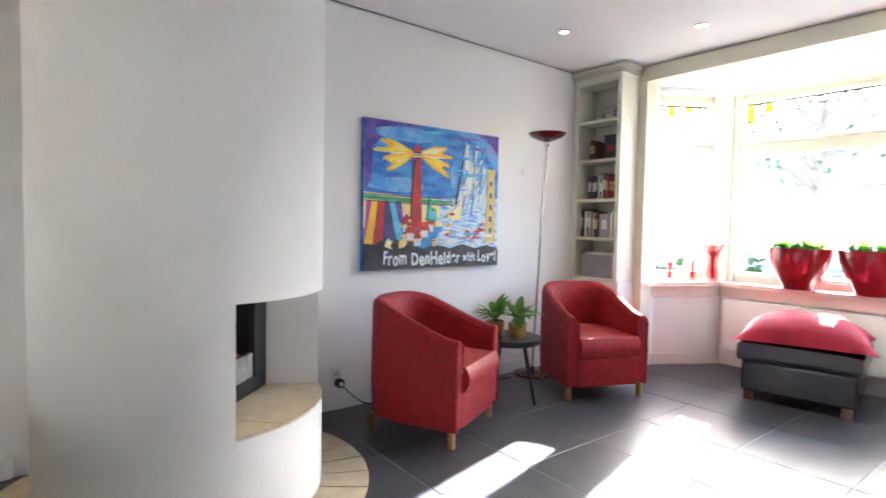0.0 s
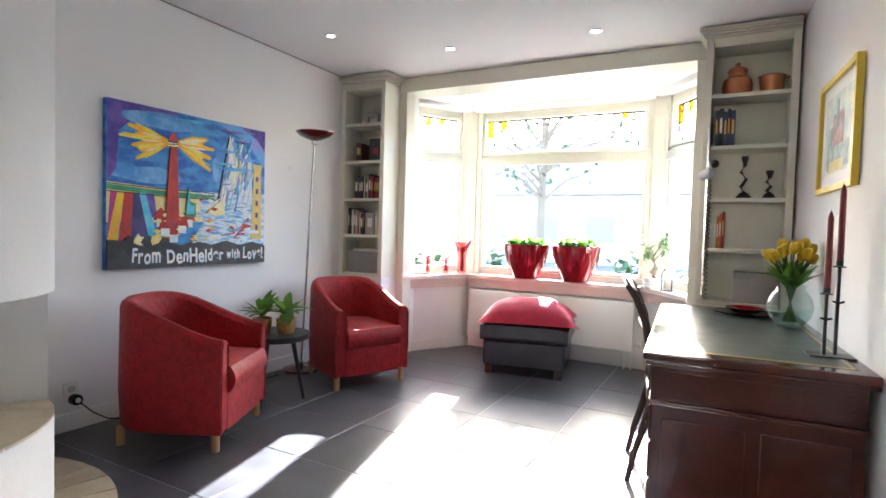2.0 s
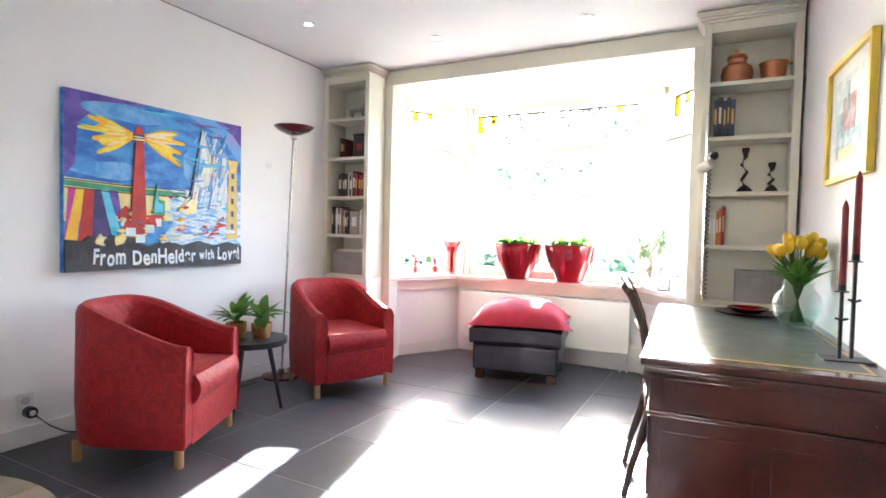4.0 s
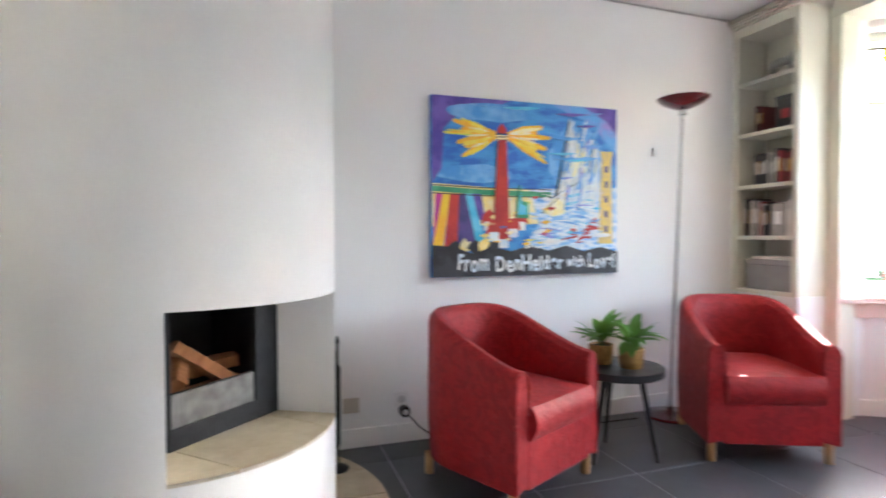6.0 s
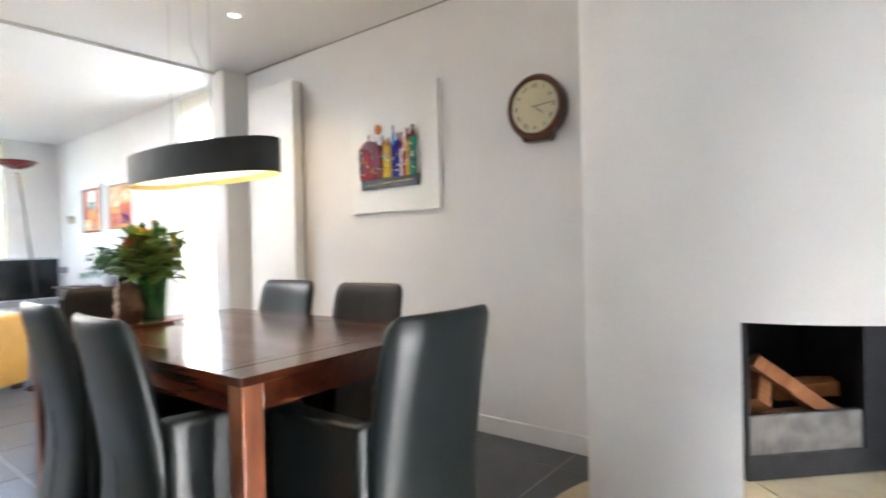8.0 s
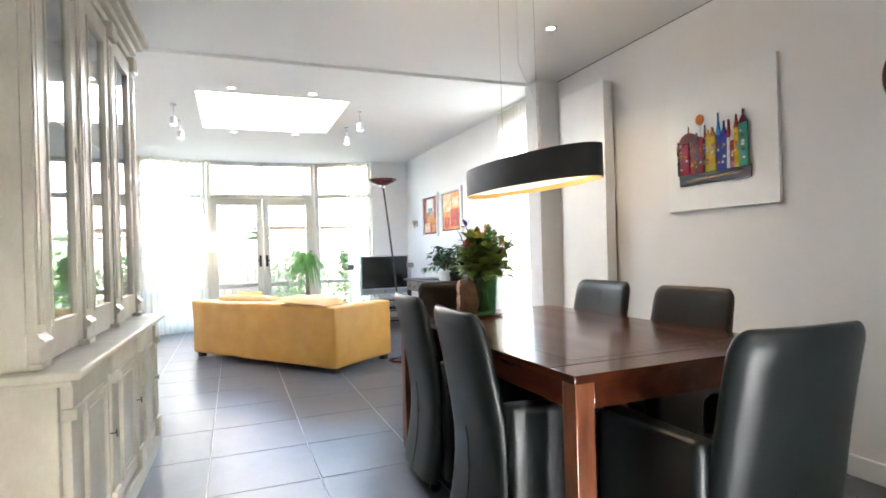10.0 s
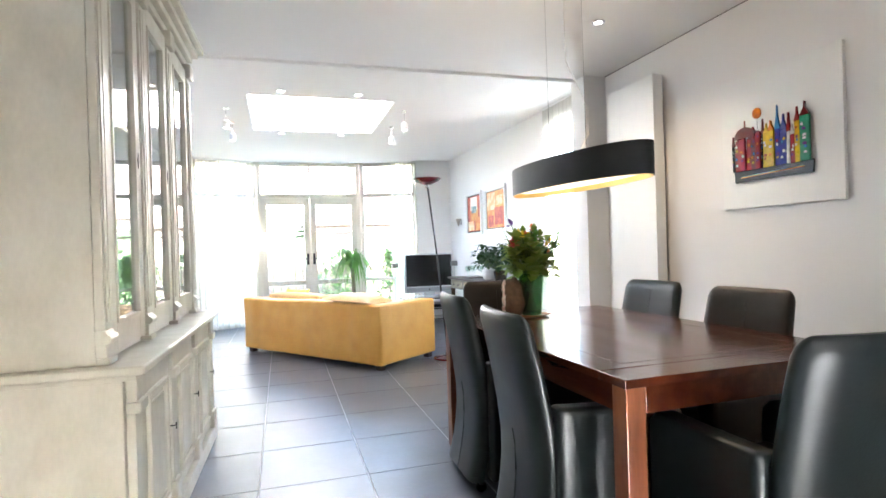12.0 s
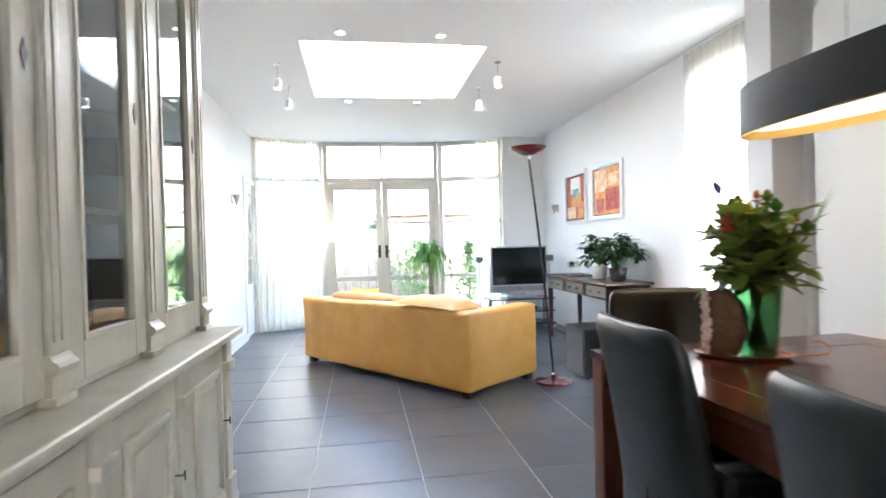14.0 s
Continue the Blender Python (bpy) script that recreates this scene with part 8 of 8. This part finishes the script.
for x, y in ((2.96, -2.41), (2.25, -3.01), (1.13, -3.08), (2.835, 3.135)):
    downlight(x, y, ceil_at(y) - 0.0005)
    beam = new("downlight_beam", bpy.data.lights.new("downlight_beam", "SPOT"))
    beam.data.energy, beam.data.color = (0.9 if y < 0 else 2.8), (1.0, 0.74, 0.44)
    beam.data.spot_size, beam.data.spot_blend, beam.data.shadow_soft_size = radians(120), 0.9, 0.03
    beam.matrix_world = pose(x, y, ceil_at(y) - 0.012)
for x, y in ((0.74, 5.20), (1.47, 5.20), (0.76, 7.10), (1.50, 7.09)):
    downlight(x, y, CZ + 0.012)
for x, y in ((0.19, 5.93), (0.20, 6.59), (2.05, 5.745), (2.06, 6.53)):
    hs = thing("pendant_spot", "small hanging ceiling spot with a glass cylinder", "spotlight", "hanging ceiling spots", pose(x, y, CZ + 0.012))
    part("canopy", lathe([(0.022, -0.012), (0.028, -0.010), (0.03, 0.0)], 18), CHROME, hs)
    part("stem", tube([(0, 0, -0.01), (0, 0, -0.13)], 0.004, 6), CHROME, hs)
    part("head", lathe([(0.030, -0.21), (0.033, -0.205), (0.033, -0.14), (0.02, -0.125)], 20), PLASTIC, hs)
    part("bulb", lathe([(0.026, -0.2125), (0.026, -0.2105)], 16), SPOTGLOW, hs)

# ---- outside: garden and street ----
PAVE = mat("pale_paving", (0.20, 0.195, 0.185), 0.8, vary=0.2, scale=2, fine=30, bump=0.2)
HEDGE = mat("hedge_leaf", (0.05, 0.10, 0.03), 0.6, vary=0.4, scale=3, fine=20, bump=0.2)
BRICK = mat("pale_painted_brick", (0.66, 0.62, 0.57), 0.85, vary=0.2, scale=4, fine=25, bump=0.3)
ROOF = mat("roof_tile", (0.36, 0.29, 0.26), 0.8, vary=0.3, scale=3, fine=18, bump=0.3)
FENCE = mat("weathered_fence", (0.22, 0.18, 0.14), 0.8, vary=0.3, scale=6, bump=0.2)
bm = bmesh.new()
s = 400
for v in ((-s, -s), (s, -s), (s, s), (-s, s)):
    bm.verts.new((v[0], v[1], -0.22))
bm.faces.new(bm.verts)
structure("ground", bm, PAVE, "pale paved ground around the house", "ground")
bm = bmesh.new()
box(bm, -3, 7, 9.7, 13.0, -0.22, -0.03)
structure("terrace", bm, PAVE, "pale paved garden terrace", "terrace")
r = random.Random(77)


def hedge(x0, x1, y0, y1, z0, z1, n, label):
    bm = bmesh.new()
    add_leaves(bm, 0.16, 0.11, [Matrix.Translation((r.uniform(x0, x1), r.uniform(y0, y1), r.uniform(z0, z1) + 0.12 * r.random())) @ Euler((r.uniform(-1, 1), r.uniform(-1, 1), r.uniform(0, 6))).to_matrix().to_4x4() for k in range(n)], 0.3)
    box(bm, x0 + 0.1, x1 - 0.1, y0 + 0.15, y1 - 0.15, -0.22, z1 - 0.15)
    return tagged(new("hedge", mesh_of("hedge", bm, HEDGE)), label, "hedge", kind="stuff")


hedge(-4, 8, 16.0, 16.8, -0.2, 2.0, 1500, "clipped green garden hedge")
hedge(-2, 6, -8.4, -7.8, -0.2, 0.75, 700, "low green front garden hedge")
SHRUB = mat("shrub_leaf", (0.09, 0.17, 0.06), 0.5, vary=0.35, scale=5, bump=0.1, second=(0.05, 0.11, 0.04))
leafy(SHRUB, (0.20, 0.34, 0.10), 0.35)


def shrub(name, label, x, y, rad, h, n, pointed):
    sb_ = thing(name, label, "shrub", "garden shrubs", pose(x, y, -0.03))
    part("stem", tube([(0, 0, 0), (0.02, 0, h * 0.5), (0, 0.01, h * 0.9)], [0.03, 0.02, 0.008], 8), BARK, sb_)
    bm = bmesh.new()
    spots = []
    for k in range(n):
        u = r.random()
        a, w = r.uniform(0, 6.28), rad * math.sqrt(r.random()) * ((1 - u) ** 0.8 + 0.08 if pointed else math.sqrt(max(0.05, 1 - (2 * u - 0.9) ** 2)))
        spots.append(Matrix.Translation((w * math.cos(a), w * math.sin(a), 0.12 + (h - 0.12) * u)) @ Euler((r.uniform(-0.9, 0.9), r.uniform(-0.9, 0.9), r.uniform(0, 6.28))).to_matrix().to_4x4())
    add_leaves(bm, 0.09, 0.05, spots, 0.3)
    part("leaves", bm, SHRUB, sb_)
    return sb_


shrub("conifer", "small pointed green conifer on the terrace", 2.95, 11.6, 0.30, 1.25, 420, True)
shrub("garden_shrub", "dense rounded green shrub beside the terrace", 2.1, 12.6, 0.75, 1.25, 800, False)
shrub("garden_shrub", "tall loose green shrub at the terrace edge", 4.3, 12.0, 0.95, 2.1, 1100, False)
shrub("garden_shrub", "low green shrub behind the garden table", -1.3, 12.4, 0.8, 1.4, 800, False)
fe = thing("garden_fence", "weathered wooden garden fence", "fence", m=pose(0, 0, -0.21))
for k in range(40):
    part("board", rbox(-4 + 0.18 * k, -4 + 0.18 * k + 0.16, 14.0, 14.025, 0, 1.75, 0.004), FENCE, fe)
sh = thing("garden_shed", "dark timber garden shed with a pitched roof", "shed", m=pose(2.4, 14.9, -0.22))
part("wall", rbox(-1.0, 1.2, -0.5, 1.0, 0, 2.1, 0.01), FENCE, sh)
bm = bmesh.new()
prism([(-1.2, 2.1), (1.4, 2.1), (0.1, 2.9)], -1.2, 0.7, bm, Matrix.Rotation(radians(90), 4, "X"))
part("roof", bm, ROOF, sh)
part("door", rbox(-0.4, 0.4, -0.53, -0.501, 0.05, 1.95, 0.005), DARKWOOD, sh)
gt = thing("garden_table", "dark wooden garden table on the terrace", "table", m=pose(-0.25, 10.6, -0.03))
part("top", rbox(-0.5, 0.5, -0.4, 0.4, 0.70, 0.73, 0.005), DARKWOOD, gt)
for x in (-0.44, 0.44):
    for y in (-0.34, 0.34):
        part("leg", rbox(x - 0.03, x + 0.03, y - 0.03, y + 0.03, 0, 0.70, 0.004), DARKWOOD, gt)


def house(x0, x1, y, face, eaves, ridge, label):
    ho = thing("house", label, "house", "houses outside", pose(0, 0, -0.22))
    d = 7.0 * face
    bm = bmesh.new()
    box(bm, x0, x1, min(y, y + d), max(y, y + d), 0, eaves)
    part("wall", bm, BRICK, ho)
    bm = bmesh.new()
    prism([(y - 0.4 * face, eaves), (y + d + 0.4 * face, eaves), (y + d / 2, ridge)], x0 - 0.2, x1 + 0.2, bm, Matrix(((0, 0, 1, 0), (1, 0, 0, 0), (0, 1, 0, 0), (0, 0, 0, 1))))
    part("roof", bm, ROOF, ho)
    n = int((x1 - x0) / 2.6)
    for k in range(n):
        for z in ((0.9, 3.6) if eaves > 4 else (0.9,)):
            xa = x0 + 0.7 + 2.6 * k
            yy = y - 0.03 * face
            wi = part("window", rbox(xa, xa + 1.5, min(yy, y), max(yy, y), z, z + 1.4, 0.003), WHITE, ho)
            part("pane", rbox(xa + 0.1, xa + 1.4, min(yy - 0.012 * face, yy), max(yy - 0.012 * face, yy), z + 0.1, z + 1.3, 0.002), GREYBOX, wi)


house(-14, -1, -24, -1, 3.2, 6.2, "brick terraced house across the street")
house(-1, 12, -24.3, -1, 3.2, 6.2, "brick terraced house across the street")
house(-9, 3.5, 24, 1, 5.4, 8.8, "brick house beyond the garden")
house(4.5, 14, 25, 1, 3.0, 6.8, "low brick house beyond the garden")


def tree(x, y, h, label, seed, leaves):
    rr = random.Random(seed)
    te = thing("tree", label, "tree", "trees outside", pose(x, y, -0.22))
    bm = bmesh.new()
    tube([(0, 0, 0), (0.05, 0, h * 0.25), (0, 0.05, h * 0.5), (0.05, 0, h * 0.75)], [0.16, 0.12, 0.09, 0.05], 10, bm)
    tips = []
    for k in range(26):
        a, z = rr.uniform(0, 6.28), h * rr.uniform(0.35, 0.8)
        l = h * rr.uniform(0.15, 0.32)
        p = Vector((l * math.cos(a), l * math.sin(a), z + l * rr.uniform(0.3, 0.9)))
        tube([(0, 0, z), (p.x * 0.5, p.y * 0.5, z + (p.z - z) * 0.6), p], [0.05, 0.03, 0.01], 6, bm)
        tips.append(p)
        for q in range(3):
            e = p + Vector((rr.uniform(-0.5, 0.5), rr.uniform(-0.5, 0.5), rr.uniform(0, 0.5)))
            tube([p * 0.9 + Vector((0, 0, z * 0.1)), e], [0.018, 0.006], 5, bm)
            tips.append(e)
    part("trunk", bm, BARK, te)
    lv = bmesh.new()
    add_leaves(lv, 0.14, 0.09, [Matrix.Translation(t + Vector((rr.gauss(0, 0.28), rr.gauss(0, 0.28), rr.gauss(0, 0.25)))) @ Euler((rr.uniform(-1, 1), rr.uniform(-1, 1), rr.uniform(0, 6))).to_matrix().to_4x4() for t in tips for k in range(leaves)], 0.3)
    part("crown", lv, HEDGE, te)


tree(4.7, -13.0, 6.0, "slender street tree with sparse spring leaves", 4, 4)
tree(-2.5, 19.0, 6.5, "leafy garden tree behind the fence", 5, 14)

# ---- floor slab, joints and tiles ----
bm = bmesh.new()
prism([(-0.75, 9.6), (-0.75, 4.4), (-0.45, 4.4), (-0.45, -3.7), (0.40, -3.7), (0.42, -3.9), (0.8, -4.5), (2.75, -4.5), (3.08, -3.9), (3.1, -3.7), (3.7, -3.7), (3.7, 9.6)], -0.2, -0.0015, bm)
floor = structure("floor", bm, GROUT, "anthracite square floor tiles with pale joints", "floor")
T = 0.558
ys = [4.464 + T * k for k in range(-7, 10)]
y_front = [-0.79 + T * k for k in range(3, -8, -1)]
rows = sorted(ys + [y for y in y_front if y < ys[0] - 0.2])
cache = {}


def tile_mesh(w, h):
    key = (round(w, 3), round(h, 3))
    if key not in cache:
        bm = bmesh.new()
        g, b = 0.0022, 0.002
        lo = [bm.verts.new((x, y, -0.001)) for x, y in ((g, g), (w - g, g), (w - g, h - g), (g, h - g))]
        hi = [bm.verts.new((x, y, 0.001)) for x, y in ((g + b, g + b), (w - g - b, g + b), (w - g - b, h - g - b), (g + b, h - g - b))]
        for i in range(4):
            j = (i + 1) % 4
            bm.faces.new((lo[i], lo[j], hi[j], hi[i]))
        bm.faces.new(hi)
        cache[key] = mesh_of("tile", bm, SLATE)
    return cache[key]


for y0, y1 in zip(rows, rows[1:]):
    for k in range(-4, 5):
        x0 = 1.116 + T * k
        if x0 + T < (-0.62 if y0 > 4.0 else -0.3) or x0 > W or (y0 > 9.2):
            continue
        x1 = min(x0 + T, W + 0.03)
        if y1 < -3.65 and (x0 < 0.55 or x1 > 2.95):
            continue
        ob = new("tile", tile_mesh(x1 - x0, y1 - y0))
        ob.matrix_basis = Matrix.Translation((x0, y0, 0))
        ob.parent = floor
